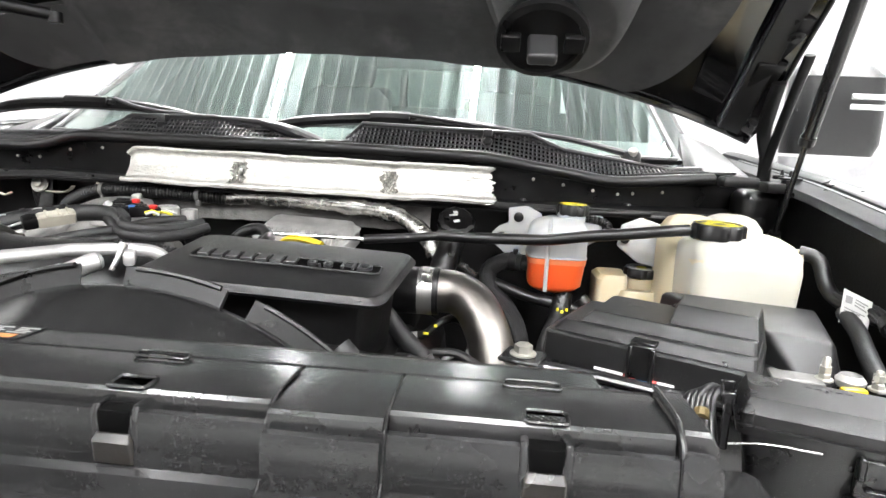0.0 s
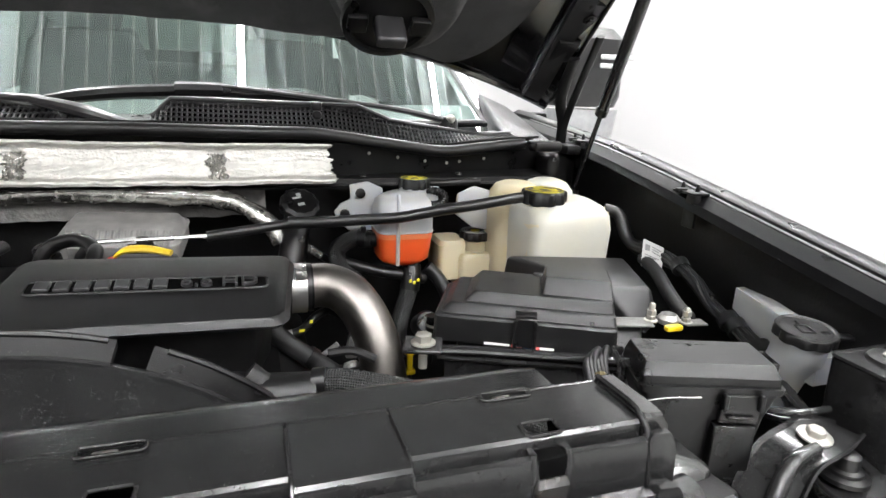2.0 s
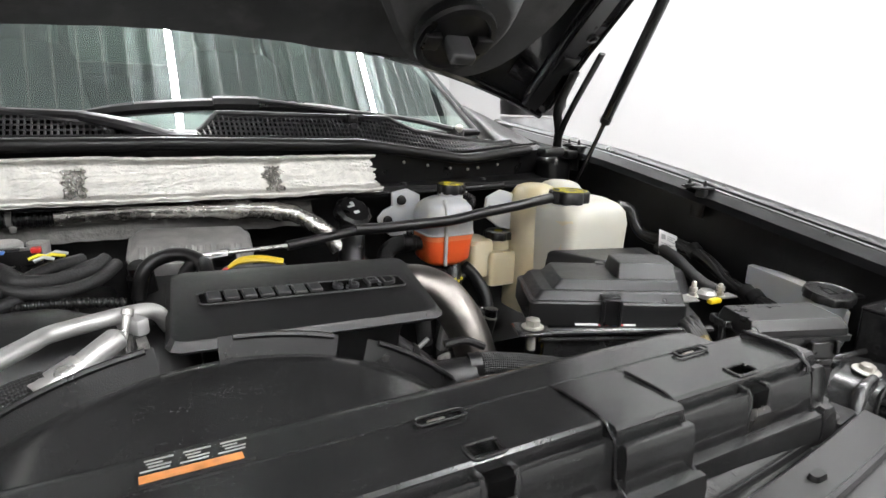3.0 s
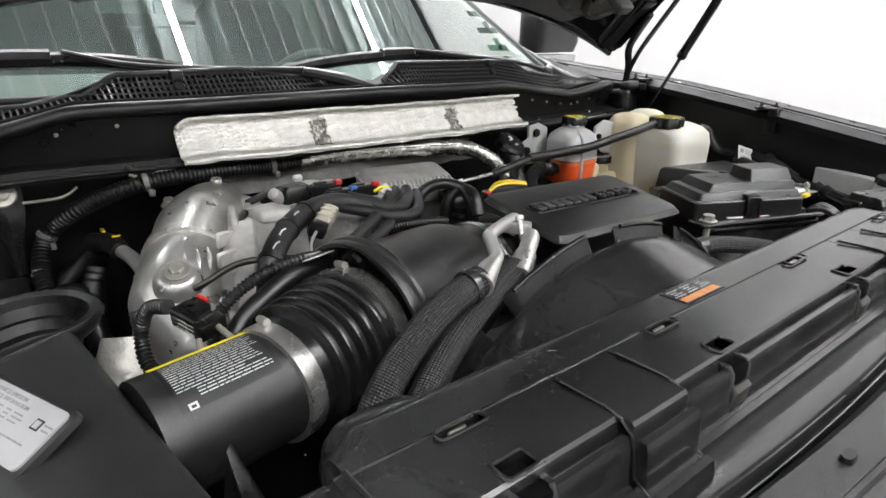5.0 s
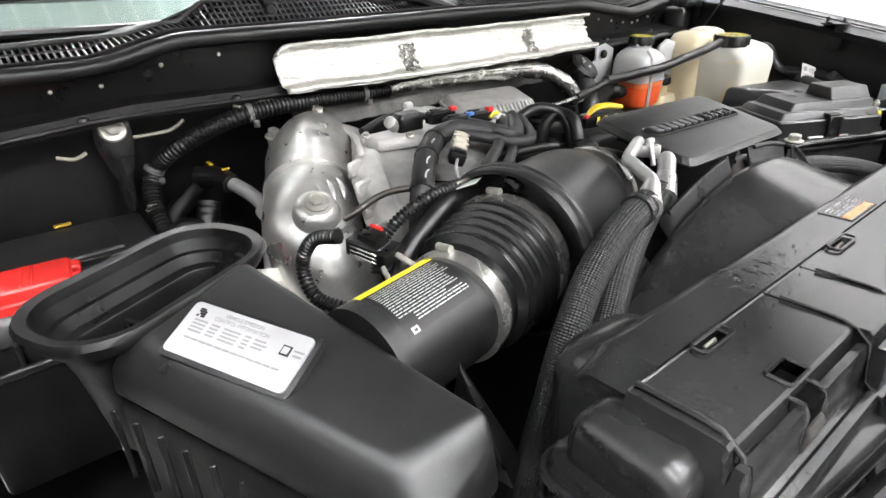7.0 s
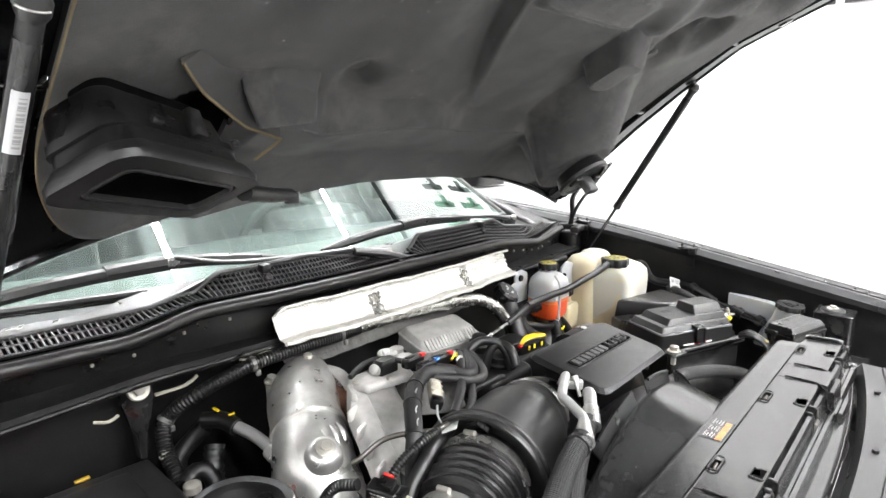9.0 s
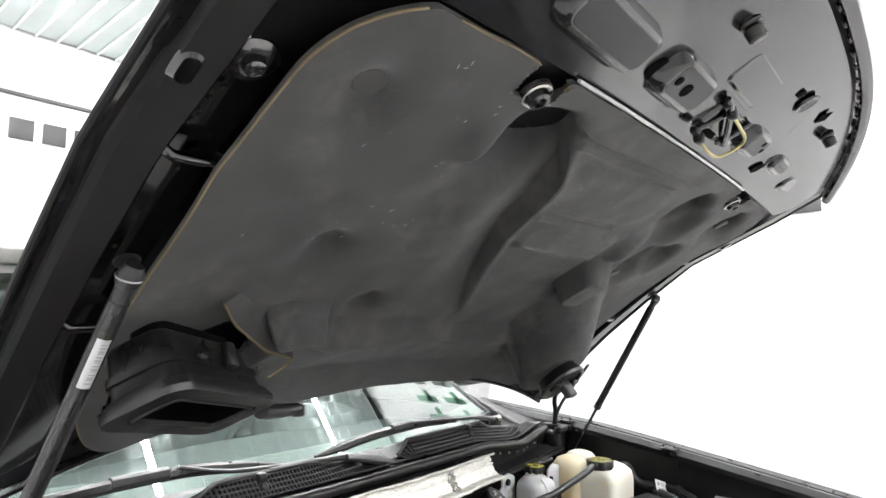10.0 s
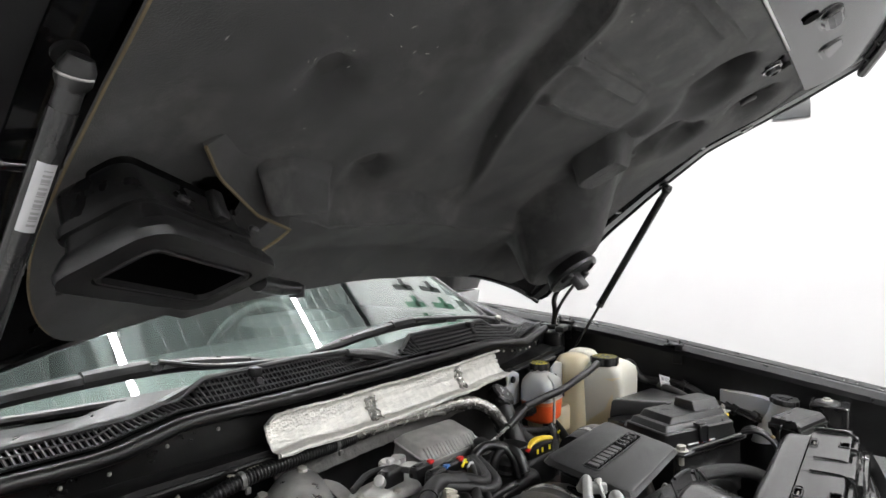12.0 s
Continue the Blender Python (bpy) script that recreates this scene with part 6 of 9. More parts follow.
part("throat", stack([(0, 0, -0.004, 0.223, 0.115, 0.05), (0, 0, -0.017, 0.214, 0.106, 0.047), (0, -0.001, -0.0185, 0.206, 0.098, 0.044), (0, -0.002, -0.030, 0.198, 0.090, 0.040), (0, -0.003, -0.0320, 0.176, 0.068, 0.026), (0, -0.003, -0.0345, 0.173, 0.065, 0.024), (0, -0.003, -0.09, 0.165, 0.058, 0.02), (0, -0.003, -0.12, 0.155, 0.05, 0.018)], fm, 8, False, True), PLASTIC, fun, "", 30)
part("outer_wall", stack([(0, 0, -0.16, 0.15, 0.075, 0.03), (0, 0, -0.06, 0.185, 0.088, 0.04), (0, 0, -0.024, 0.205, 0.104, 0.048), (0, 0, -0.012, 0.234, 0.126, 0.054)], fm, 8, True, False), DARK, fun)
part("splitter", box((0, 0, 0), (0.005, 0.062, 0.05), 0.001, 1, fm @ Matrix.Translation((-0.022, -0.003, -0.064))), PLASTIC, fun)

# intake tube: axis
A0, A1 = Vector((-0.565, 0.63, 1.258)), Vector((-0.435, 0.652, 1.260))
AD = (A1 - A0).normalized()
it = thing("intake_tube", (-0.5, 0.64, 1.18), "black plastic intake tube with a yellow and white warning sticker", "intake tube")
part("tube", tube([A0, A1], 0.0585, 40, 0.02), PLASTIC_GREY, it)
up = Vector((0, -0.30, 1)).normalized()


def on_tube(s, deg, r):
    side = AD.cross(Vector((0, 0, 1))).normalized()
    return A0 + AD * s + r * (math.cos(radians(deg)) * Vector((0, 0, 1)) + math.sin(radians(deg)) * side)


def sticker(s0, s1, d0, d1, r):
    return sheet(lambda s, d: on_tube(s, d, r), [s0, s1], lin(d0, d1, 8))


stk = part("warning_sticker", sticker(0.018, 0.113, -22, 46, 0.0592), INK, it, "black and white warning sticker")
part("yellow_band", sticker(0.016, 0.114, -27, -14, 0.0597), YELLOW_BRIGHT, stk, "yellow band")
for k in range(16):
    d = -10.5 + 3.1 * k
    s_, words = 0.022 + (0.016 if k > 12 else 0), []
    e = 0.110 - rnd.uniform(0, 0.012) - (0.02 if k == 12 else 0)
    while s_ < e - 0.002:
        w_ = min(rnd.uniform(0.004, 0.011), e - s_)
        words.append(sticker(s_, s_ + w_, d, d + 1.05, 0.0596))
        s_ += w_ + 0.0011
    part("print_line", merged(*words), WHITE_PRINT, stk)
part("print_mark", sticker(0.025, 0.033, 40, 46, 0.0598), WHITE_PRINT, stk)
part("print_mark", sticker(0.027, 0.031, 42, 44.5, 0.0601), INK, stk)
bl = thing("intake_bellows", (-0.38, 0.68, 1.17), "black ribbed rubber intake bellows with two steel band clamps", "bellows")
B1 = Vector((-0.325, 0.693, 1.262))
bd = (B1 - A1).normalized()
BL_ = (B1 - A1).length
prof = [(0.060, -0.012), (0.0615, 0.006)]
for k in range(5):
    z0 = 0.018 + 0.0155 * k
    g = 0.0022 * k
    prof += [(0.0625 + g, z0), (0.0725 + g, z0 + 0.004), (0.0735 + g, z0 + 0.0075), (0.0725 + g, z0 + 0.011), (0.0635 + g, z0 + 0.0145)]
prof += [(0.0775, BL_ - 0.010), (0.0775, BL_ + 0.012)]
part("bellows", lathe(prof, A1, along(bd), 64), BELLOWS, bl, "", 45)
part("band_clamp", lathe([(0.0595, -0.016), (0.0628, -0.016), (0.0632, -0.004), (0.0628, 0.004), (0.0595, 0.004)], A1, along(bd), 48), STEEL, bl, "bright steel band clamp")
part("band_clamp", lathe([(0.074, -0.014), (0.0806, -0.014), (0.081, -0.002), (0.0806, 0.006), (0.074, 0.006)], B1, along(bd), 48), STEEL, bl, "bright steel band clamp")
for c, r, dd in ((A1, 0.066, -0.006), (B1, 0.083, -0.004)):
    p = c + bd * dd + Vector((0, 0.2, 1)).normalized() * r
    part("clamp_screw", merged(tube([p + Vector((0, 0.011, -0.002)), p - Vector((0, 0.009, -0.002))], 0.0042, 10, 0.005), box(p + Vector((0, 0, -0.005)), (0.009, 0.013, 0.006), 0.002)), ZINC, bl)
mf = thing("intake_resonator", (-0.2, 0.72, 1.15), "smooth black plastic intake resonator drum with a flanged rim", "resonator")
M1 = Vector((-0.125, 0.742, 1.262))
md = (M1 - B1).normalized()
ML = (M1 - B1).length
part("drum", lathe([(0.074, 0.0), (0.075, 0.026), (0.0995, 0.028), (0.1015, 0.006), (0.1035, 0.001), (0.1075, 0.001), (0.1095, 0.005), (0.1095, 0.010), (0.1065, 0.013), (0.1065, 0.016), (0.1105, 0.018), (0.1115, 0.023), (0.109, 0.027), (0.101, 0.029), (0.098, 0.034), (0.094, 0.06), (0.091, ML * 0.7), (0.088, ML * 0.85), (0.083, ML * 0.93), (0.076, ML), (0.072, ML + 0.012), (0.072, ML + 0.03)], B1, along(md), 56), LID, mf, "", 40)
part("outlet", tube([M1 + md * 0.02, M1 + md * 0.05, M1 + Vector((0.075, -0.002, -0.01)), M1 + Vector((0.10, -0.01, -0.05))], 0.068, 32, 0.01), PLASTIC, mf)
part("outlet_clamp", lathe([(0.070, 0), (0.0735, 0.001), (0.0735, 0.012), (0.070, 0.013)], M1 + md * 0.03, along(md), 40), STEEL, mf, "steel band clamp")
part("clamp_screw", tube([M1 + md * 0.036 + Vector((0, -0.045, 0.062)), M1 + md * 0.036 + Vector((0, -0.066, 0.043))], 0.005, 10, 0.005), STEEL, mf)
part("rim_bracket", tube([B1 + Vector((0.01, 0.03, 0.08)), B1 + Vector((0.012, 0.01, 0.092)), B1 + Vector((0.012, -0.01, 0.088))], 0.006, 6, 0.006), PLASTIC, mf)
for d in (-20, 25):
    part("rim_clip", box(B1 + md * 0.03 + Vector((0, -0.085 * math.sin(radians(d)) - 0.02, 0.085)), (0.02, 0.012, 0.006), 0.002), PLASTIC, mf)

# ---- exhaust and turbo shields ----
tb = thing("exhaust_shield", (-0.45, 0.95, 1.1), "stamped bright metal heat shield round the exhaust down pipe", "heat shield")


def blob(path, radii, flat=1.0, n=40, amp=0.0032):
    """A pressed shell: a tapering tube with dents and hammer marks."""
    bm = tube(path, radii, n, 0.006, flat=flat)
    bm.normal_update()
    moves = [(v, v.normal * (amp * noise.noise(v.co * 22) + amp * 0.5 * (0.5 - abs(noise.noise(v.co * 44 + Vector((3, 1, 7))))))) for v in bm.verts]
    for v, d in moves:
        v.co += d
    return bm


part("upper_shell", blob([(-0.330, 1.118, 1.312), (-0.352, 1.098, 1.312), (-0.385, 1.058, 1.304), (-0.414, 1.008, 1.288), (-0.430, 0.980, 1.278)], [0.050, 0.061, 0.065, 0.064, 0.062], amp=0.0022), STAMPED, tb)
part("seam_band", blob([(-0.420, 0.996, 1.286), (-0.427, 0.983, 1.281)], [0.0655, 0.0665], amp=0.0), STAMPED, tb)
part("lower_shell", blob([(-0.420, 0.998, 1.284), (-0.428, 0.982, 1.278), (-0.441, 0.957, 1.266), (-0.455, 0.928, 1.246), (-0.458, 0.898, 1.212), (-0.446, 0.872, 1.172), (-0.425, 0.85, 1.09)], [0.060, 0.066, 0.068, 0.065, 0.057, 0.048, 0.042], amp=0.0026), STAMPED, tb)
part("bolt_boss", lathe([(0.036, -0.040), (0.030, -0.010), (0.026, -0.001), (0.0215, 0.002), (0.020, 0.003)], (-0.467, 0.886, 1.308), along((-0.15, -0.5, 1)), 28), STAMPED, tb)
bolt("bolt", (-0.4675, 0.884, 1.3125), ZINC, tb, (-0.15, -0.5, 1), 0.0095, 0.008, 0.016)
part("side_flange", solid([(-0.330, 1.115, 1.352), (-0.302, 1.062, 1.342), (-0.318, 1.020, 1.288), (-0.345, 1.07, 1.288), (-0.325, 1.12, 1.342), (-0.295, 1.067, 1.332), (-0.311, 1.025, 1.280), (-0.338, 1.075, 1.280)], [(0, 1, 2, 3), (7, 6, 5, 4), (0, 4, 5, 1), (1, 5, 6, 2), (2, 6, 7, 3), (3, 7, 4, 0)], 0.005), STAMPED, tb)
for c in ((-0.344, 1.098, 1.361), (-0.415, 1.114, 1.336)):
    bolt("bolt", c, ZINC, tb, (0, -0.3, 1), 0.009, 0.014, 0.013)
    part("stud_post", tube([(c[0], c[1], c[2] - 0.05), (c[0], c[1], c[2])], 0.010, 10, 0.02), STAMPED, tb)
pleats = []
for k in range(6):
    a0 = radians(-38 + 15 * k)
    c0 = Vector((-0.448, 0.943, 1.256))
    u0, w0 = Vector((0.86, -0.30, 0.41)).normalized(), Vector((-0.15, -0.55, 0.82)).normalized()
    d0 = math.sin(a0) * u0 + math.cos(a0) * w0
    pleats.append(tube([c0 + d0 * 0.066 + Vector((0.004, 0.016, 0.008)), c0 + d0 * 0.0685, c0 + d0 * 0.066 + Vector((-0.004, -0.016, -0.011))], [0.001, 0.0042, 0.001], 8, 0.005, flat=0.6))
part("pleat", merged(*pleats), STAMPED, tb)
part("flange_strip", blob([(-0.318, 1.098, 1.342), (-0.305, 1.058, 1.335), (-0.308, 1.013, 1.315), (-0.328, 0.983, 1.29)], [0.010, 0.014, 0.014, 0.008], flat=0.45, n=16, amp=0.002), CAST, tb, "pale folded flange")
part("dark_gap", blob([(-0.315, 1.02, 1.30), (-0.32, 0.98, 1.28)], [0.02, 0.024], n=14, amp=0.003), RUST, tb, "rust brown metal behind the shield")
part("lower_wrap", blob([(-0.53, 0.93, 1.22), (-0.545, 0.90, 1.16), (-0.55, 0.88, 1.08)], [0.03, 0.045, 0.05]), FOIL, tb, "crinkled foil wrap")
im = thing("intake_manifold", (-0.33, 0.87, 1.1), "grey cast aluminium intake manifold with webbed ribs", "manifold")
part("runner", loft([[Vector((cx + x, cyy + y * 0.5, z + y * 0.25)) for x, y in rrect(w, hh, 0.018, 5)] for cx, cyy, z, w, hh in ((-0.355, 0.765, 1.20, 0.07, 0.09), (-0.352, 0.79, 1.265, 0.075, 0.09), (-0.342, 0.86, 1.306, 0.080, 0.09), (-0.318, 0.93, 1.328, 0.085, 0.09), (-0.285, 0.985, 1.333, 0.085, 0.08), (-0.255, 1.02, 1.31, 0.085, 0.06))]), CAST, im)
part("flange", hexa([(-0.405, 0.91, 1.315), (-0.44, 0.79, 1.235), (-0.395, 0.785, 1.235), (-0.36, 0.91, 1.315)], [(-0.385, 0.925, 1.352), (-0.425, 0.80, 1.300), (-0.395, 0.795, 1.300), (-0.345, 0.925, 1.354)], 0.008, 3), CAST, im)
part("web", merged(*[box((-0.398 - 0.011 * k, 0.900 - 0.034 * k, 1.337 - 0.015 * k), (0.030, 0.007, 0.022), 0.003, 1, rot(0, 0, 20)) for k in range(4)]), CAST, im)
part("upright_ear", hexa([(-0.385, 0.935, 1.325), (-0.385, 0.910, 1.320), (-0.372, 0.905, 1.320), (-0.365, 0.935, 1.325)], [(-0.380, 0.938, 1.372), (-0.384, 0.916, 1.360), (-0.376, 0.914, 1.360), (-0.368, 0.938, 1.372)], 0.004, 2), CAST, im)
part("top_ledge", hexa([(-0.345, 0.965, 1.34), (-0.335, 0.935, 1.335), (-0.23, 0.915, 1.335), (-0.21, 0.975, 1.34)], [(-0.343, 0.965, 1.358), (-0.333, 0.938, 1.352), (-0.235, 0.92, 1.352), (-0.215, 0.972, 1.358)], 0.005, 2), CAST, im)
part("dome", lathe([(0.07, 0), (0.066, 0.03), (0.05, 0.05), (0.02, 0.058), (0.004, 0.059)], (-0.215, 0.90, 1.280), rot(-12, 10, 0), 28), DULL_CAST, im)
part("boss", merged(lathe([(0.02, 0), (0.02, 0.02), (0.016, 0.024)], (-0.225, 1.0, 1.345), n=16), lathe([(0.014, 0), (0.014, 0.018)], (-0.19, 1.01, 1.345), n=14), lathe([(0.016, 0), (0.016, 0.014)], (-0.21, 0.965, 1.35), n=14)), CAST, im)
part("rusty_pipe", tube([(-0.33, 1.05, 1.30), (-0.32, 1.01, 1.29), (-0.30, 0.98, 1.27)], 0.022, 12, 0.01), RUST, im, "rust brown exhaust flange")
cp = thing("coolant_pipe", (-0.5, 0.98, 1.15), "aluminium coolant pipe with a black rubber quick connector", "pipe")
part("pipe", tube([(-0.50, 1.12, 1.285), (-0.485, 1.06, 1.275), (-0.485, 1.0, 1.262), (-0.505, 0.965, 1.23), (-0.52, 0.94, 1.17)], 0.0105, 14, 0.008), ALU, cp)
part("elbow", tube([(-0.525, 1.165, 1.285), (-0.505, 1.135, 1.288), (-0.497, 1.10, 1.283)], 0.015, 14, 0.008), RUBBER, cp)
part("paint_mark", merged(box((-0.51, 1.145, 1.307), (0.006, 0.018, 0.003), 0.001), box((-0.497, 1.115, 1.303), (0.012, 0.004, 0.003), 0.001)), YELLOW, cp, "yellow paint mark")
part("bead", tube([(-0.486, 1.015, 1.266), (-0.486, 0.998, 1.261)], 0.0135, 14, 0.01), ALU, cp)

# ---- firewall foil and hoses ----
fs = thing("firewall_heat_shield", (0, 1.13, 1.39), "crinkled silver foil heat shield folded along the firewall ledge", "heat shield")


def shield_pt(x, a):
    n1_ = noise.noise((x * 14, a * 2.2, 1.7)) * 0.0030 + noise.noise((x * 38, a * 26, 4.1)) * 0.0016 + abs(noise.noise((x * 75, a * 40, 7.3))) * 0.0012
    pinch = math.exp(-((x + 0.145) / 0.010) ** 2) + math.exp(-((x - 0.16) / 0.010) ** 2)
    y = interp(a, [0, 0.06, 0.14, 0.5, 0.86, 0.93, 1], [1.085, 1.088, 1.103, 1.118, 1.124, 1.118, 1.112])
    z = interp(a, [0, 0.06, 0.14, 0.5, 0.86, 0.93, 1], [1.396, 1.404, 1.406, 1.430, 1.456, 1.464, 1.462])
    end = max(0.0, (-0.365 - x) / 0.02) ** 2 * (1 - a) * 0 + max(0.0, (-0.362 - x) / 0.023) ** 2 * a * 0.016
    fray = max(0.0, (x - 0.335) / 0.027) * 0.007 * noise.noise((a * 14, 3.1, 0.4))
    return Vector((x + fray * 2.4, y + n1_ + 0.009 * pinch * math.sin(math.pi * a) + 0.02 * (x / 0.4) ** 2, z + n1_ * 0.6 - 0.01 * (x + 0.01) * 0.8 - end))


part("foil", sheet(shield_pt, lin(-0.385, 0.362, 240), lin(0, 1, 30), 0.002, (0, 1, 0.2)), FOIL, fs, "", 70)
for a_, r_ in ((0.04, 0.0042), (0.97, 0.0034)):
    part("hem", tube([shield_pt(x, a_) + Vector((0, -0.002 + 0.0016 * noise.noise((x * 70, 0, a_)), 0.0016 * noise.noise((x * 55, 3, a_)))) for x in lin(-0.383, 0.36, 110)], r_, 8, 0.006), FOIL, fs, "folded silver hem")
for x in (-0.145, 0.16):
    part("crease_patch", sheet(lambda a, b: shield_pt(x + 0.026 * a * (0.7 + 0.5 * noise.noise((b * 6, x * 20, 0))), 0.10 + 0.62 * b) + Vector((0, -0.0035 - 0.006 * noise.noise((a * 4, b * 5, x * 9)) + 0.006 * max(0, abs(a) - 0.6) / 0.4, 0.004 * noise.noise((a * 9, b * 8, 2)))), lin(-1, 1, 22), lin(0, 1, 22), 0.001, (0, 1, 0)), SLEEVE, fs, "crumpled darker foil", 12)
part("lower_blanket", sheet(lambda x, a: Vector((x, 1.165 - 0.02 * a, 1.392 - 0.065 * a + 0.004 * noise.noise((x * 30, a * 4, 0)))), lin(-0.36, 0.24, 80), lin(0, 1, 8), 0.004, (0, 1, 0)), mat("dull_grey_foil_blanket", (0.09, 0.088, 0.083), 0.5, metal=0.4, var=0.35, scale=40, bump=0.8, bscale=150), fs, "dull grey foil blanket under the shield")
ft = thing("foil_sleeve_pipe", (0.05, 1.12, 1.33), "hose in a crinkled silver foil sleeve below the firewall", "hose")
part("sleeve", blob([(-0.18, 1.145, 1.372), (-0.06, 1.135, 1.376), (0.06, 1.12, 1.372), (0.16, 1.105, 1.368), (0.20, 1.09, 1.358), (0.245, 1.07, 1.325), (0.262, 1.06, 1.295)], 0.0165, n=20, amp=0.0045), SLEEVE, ft, "", 60)
part("sleeve_seam", tube([(-0.17, 1.130, 1.380), (-0.06, 1.120, 1.384), (0.06, 1.105, 1.380), (0.16, 1.090, 1.376)], 0.0025, 8, 0.01), SLEEVE, ft)
ch = thing("corrugated_hose", (-0.4, 1.15, 1.25), "black corrugated conduit hose clipped along the firewall", "hose")
part("conduit", tube([(-0.60, 1.10, 1.22), (-0.597, 1.16, 1.265), (-0.577, 1.185, 1.305), (-0.528, 1.150, 1.347), (-0.441, 1.130, 1.375), (-0.32, 1.127, 1.378), (-0.24, 1.132, 1.374), (-0.18, 1.138, 1.372)], 0.0135, 14, 0.004, pitch=0.0062, depth=0.0022), RUBBER, ch)
for c, ax in (((-0.58, 1.187, 1.302), (0.6, 0, 1)), ((-0.44, 1.131, 1.375), (1, -0.1, 0.1)), ((-0.235, 1.132, 1.375), (1, 0, 0))):
    part("clip", merged(lathe([(0.0145, -0.004), (0.0152, 0), (0.0145, 0.004)], c, along(ax), 16), box((c[0] + 0.004, c[1] - 0.012, c[2] - 0.015), (0.009, 0.007, 0.011), 0.002)), mat("grey_clip", (0.12, 0.12, 0.115), 0.5), ch, "pale grey hose clip")
part("end_bolt", lathe([(0.014, 0), (0.014, 0.012), (0.010, 0.015)], (-0.605, 1.05, 1.235), n=12), ZINC, ch)

# ---- engine control module and top of engine clutter ----
ecm = thing("control_module", (-0.03, 1.03, 1.29), "finned cast aluminium engine control module", "control module")
mm = plane_m((0.012, 1.072, 1.316), (1, -0.10, -0.02), (0.10, 0.96, 0.24))
part("case", stack([(0, 0, -0.02, 0.185, 0.10, 0.015), (0, 0, 0.006, 0.185, 0.10, 0.015), (0, 0.004, 0.012, 0.175, 0.088, 0.014), (0, 0.008, 0.020, 0.165, 0.074, 0.014), (0, 0.008, 0.022, 0.157, 0.066, 0.012)], mm, 5), CAST, ecm)
for k in range(17):
    part("fin", box((0, 0, 0), (0.0042, 0.030, 0.012), 0.0015, 1, mm @ Matrix.Translation((-0.076 + 0.0095 * k, -0.036, 0.012)) @ rot(32, 0, 0)), CAST, ecm)
part("rim", tube([mm @ Vector((x, y + 0.002, 0.006)) for x, y in rrect(0.184, 0.098, 0.014, 4)] + [mm @ Vector((0.092, 0.037, 0.006))], 0.003, 6, 0.01), CAST, ecm)
part("front_face", box((0, 0, 0), (0.14, 0.006, 0.024), 0.004, 2, mm @ Matrix.Translation((0, -0.051, -0.006))), STAMPED, ecm)


def loom(name, pts, r, label="black taped wiring loom", m=None, pitch=0.0, depth=0.0, cat="wiring loom", group="wiring looms"):
    return solo(name, tube(pts, r if m or r > 0.0135 else r * 0.78, 10, 0.008, pitch, depth), m or WIRE, label, cat, group)


trunk = thing("wiring_loom", (-0.39, 0.765, 1.3), "thick black taped wiring loom with cable ties and white print", "wiring loom")
MAIN_LOOM = [(-0.402, 0.758, 1.27), (-0.397, 0.762, 1.315), (-0.389, 0.767, 1.342), (-0.356, 0.803, 1.360), (-0.308, 0.845, 1.368), (-0.262, 0.866, 1.370), (-0.230, 0.862, 1.366), (-0.205, 0.842, 1.360)]
part("sheath", tube(MAIN_LOOM, [0.0135, 0.0135, 0.0140, 0.0145, 0.0145, 0.0135, 0.0125, 0.0105], 16, 0.006), WIRE, trunk)
loom_line = spline(MAIN_LOOM, 0.004)
for k0 in (0.24, 0.46, 0.62):
    q0 = loom_line[int(k0 * len(loom_line))]
    q1 = loom_line[int(k0 * len(loom_line)) + 1]
    part("cable_tie", tube([q0, q0 + (q1 - q0).normalized() * 0.006], 0.0158, 16, 0.003), RUBBER, trunk, "glossy black cable tie")
for k0 in (0.30, 0.37, 0.52):
    q0 = loom_line[int(k0 * len(loom_line))] + Vector((-0.004, -0.011, 0.0105))
    part("print", tube([q0, q0 + Vector((0.006, 0.006, 0.003)), q0 + Vector((0.012, 0.009, 0.0035))], 0.0011, 6, 0.003), WHITE_PRINT, trunk, "white printed marks")
# branches of the trunk, bundled and taped
for k, pts in enumerate((
        [(-0.230, 0.868, 1.372), (-0.206, 0.846, 1.366), (-0.192, 0.823, 1.360), (-0.160, 0.836, 1.354), (-0.125, 0.872, 1.352), (-0.108, 0.900, 1.358)],
        [(-0.245, 0.862, 1.362), (-0.215, 0.835, 1.356), (-0.188, 0.812, 1.350), (-0.150, 0.820, 1.345), (-0.118, 0.852, 1.345), (-0.096, 0.893, 1.352)],
        [(-0.133, 0.893, 1.362), (-0.165, 0.862, 1.362), (-0.206, 0.826, 1.352), (-0.250, 0.795, 1.345), (-0.286, 0.776, 1.336)],
        [(-0.109, 0.902, 1.357), (-0.150, 0.858, 1.353), (-0.192, 0.814, 1.343), (-0.249, 0.770, 1.338), (-0.278, 0.768, 1.325)],
        [(-0.337, 0.979, 1.358), (-0.288, 0.994, 1.365), (-0.262, 0.972, 1.372), (-0.250, 0.930, 1.374), (-0.236, 0.900, 1.372)])):
    loom("wiring_loom", pts, (0.0118, 0.0105, 0.0105, 0.0092, 0.0070)[k])
loom("conduit", [(-0.470, 0.748, 1.27), (-0.459, 0.754, 1.300), (-0.429, 0.754, 1.325), (-0.387, 0.747, 1.343), (-0.336, 0.75, 1.344), (-0.275, 0.772, 1.330)], 0.0076, "black corrugated wiring conduit", RUBBER, 0.005, 0.0016, "conduit", "wiring conduits")
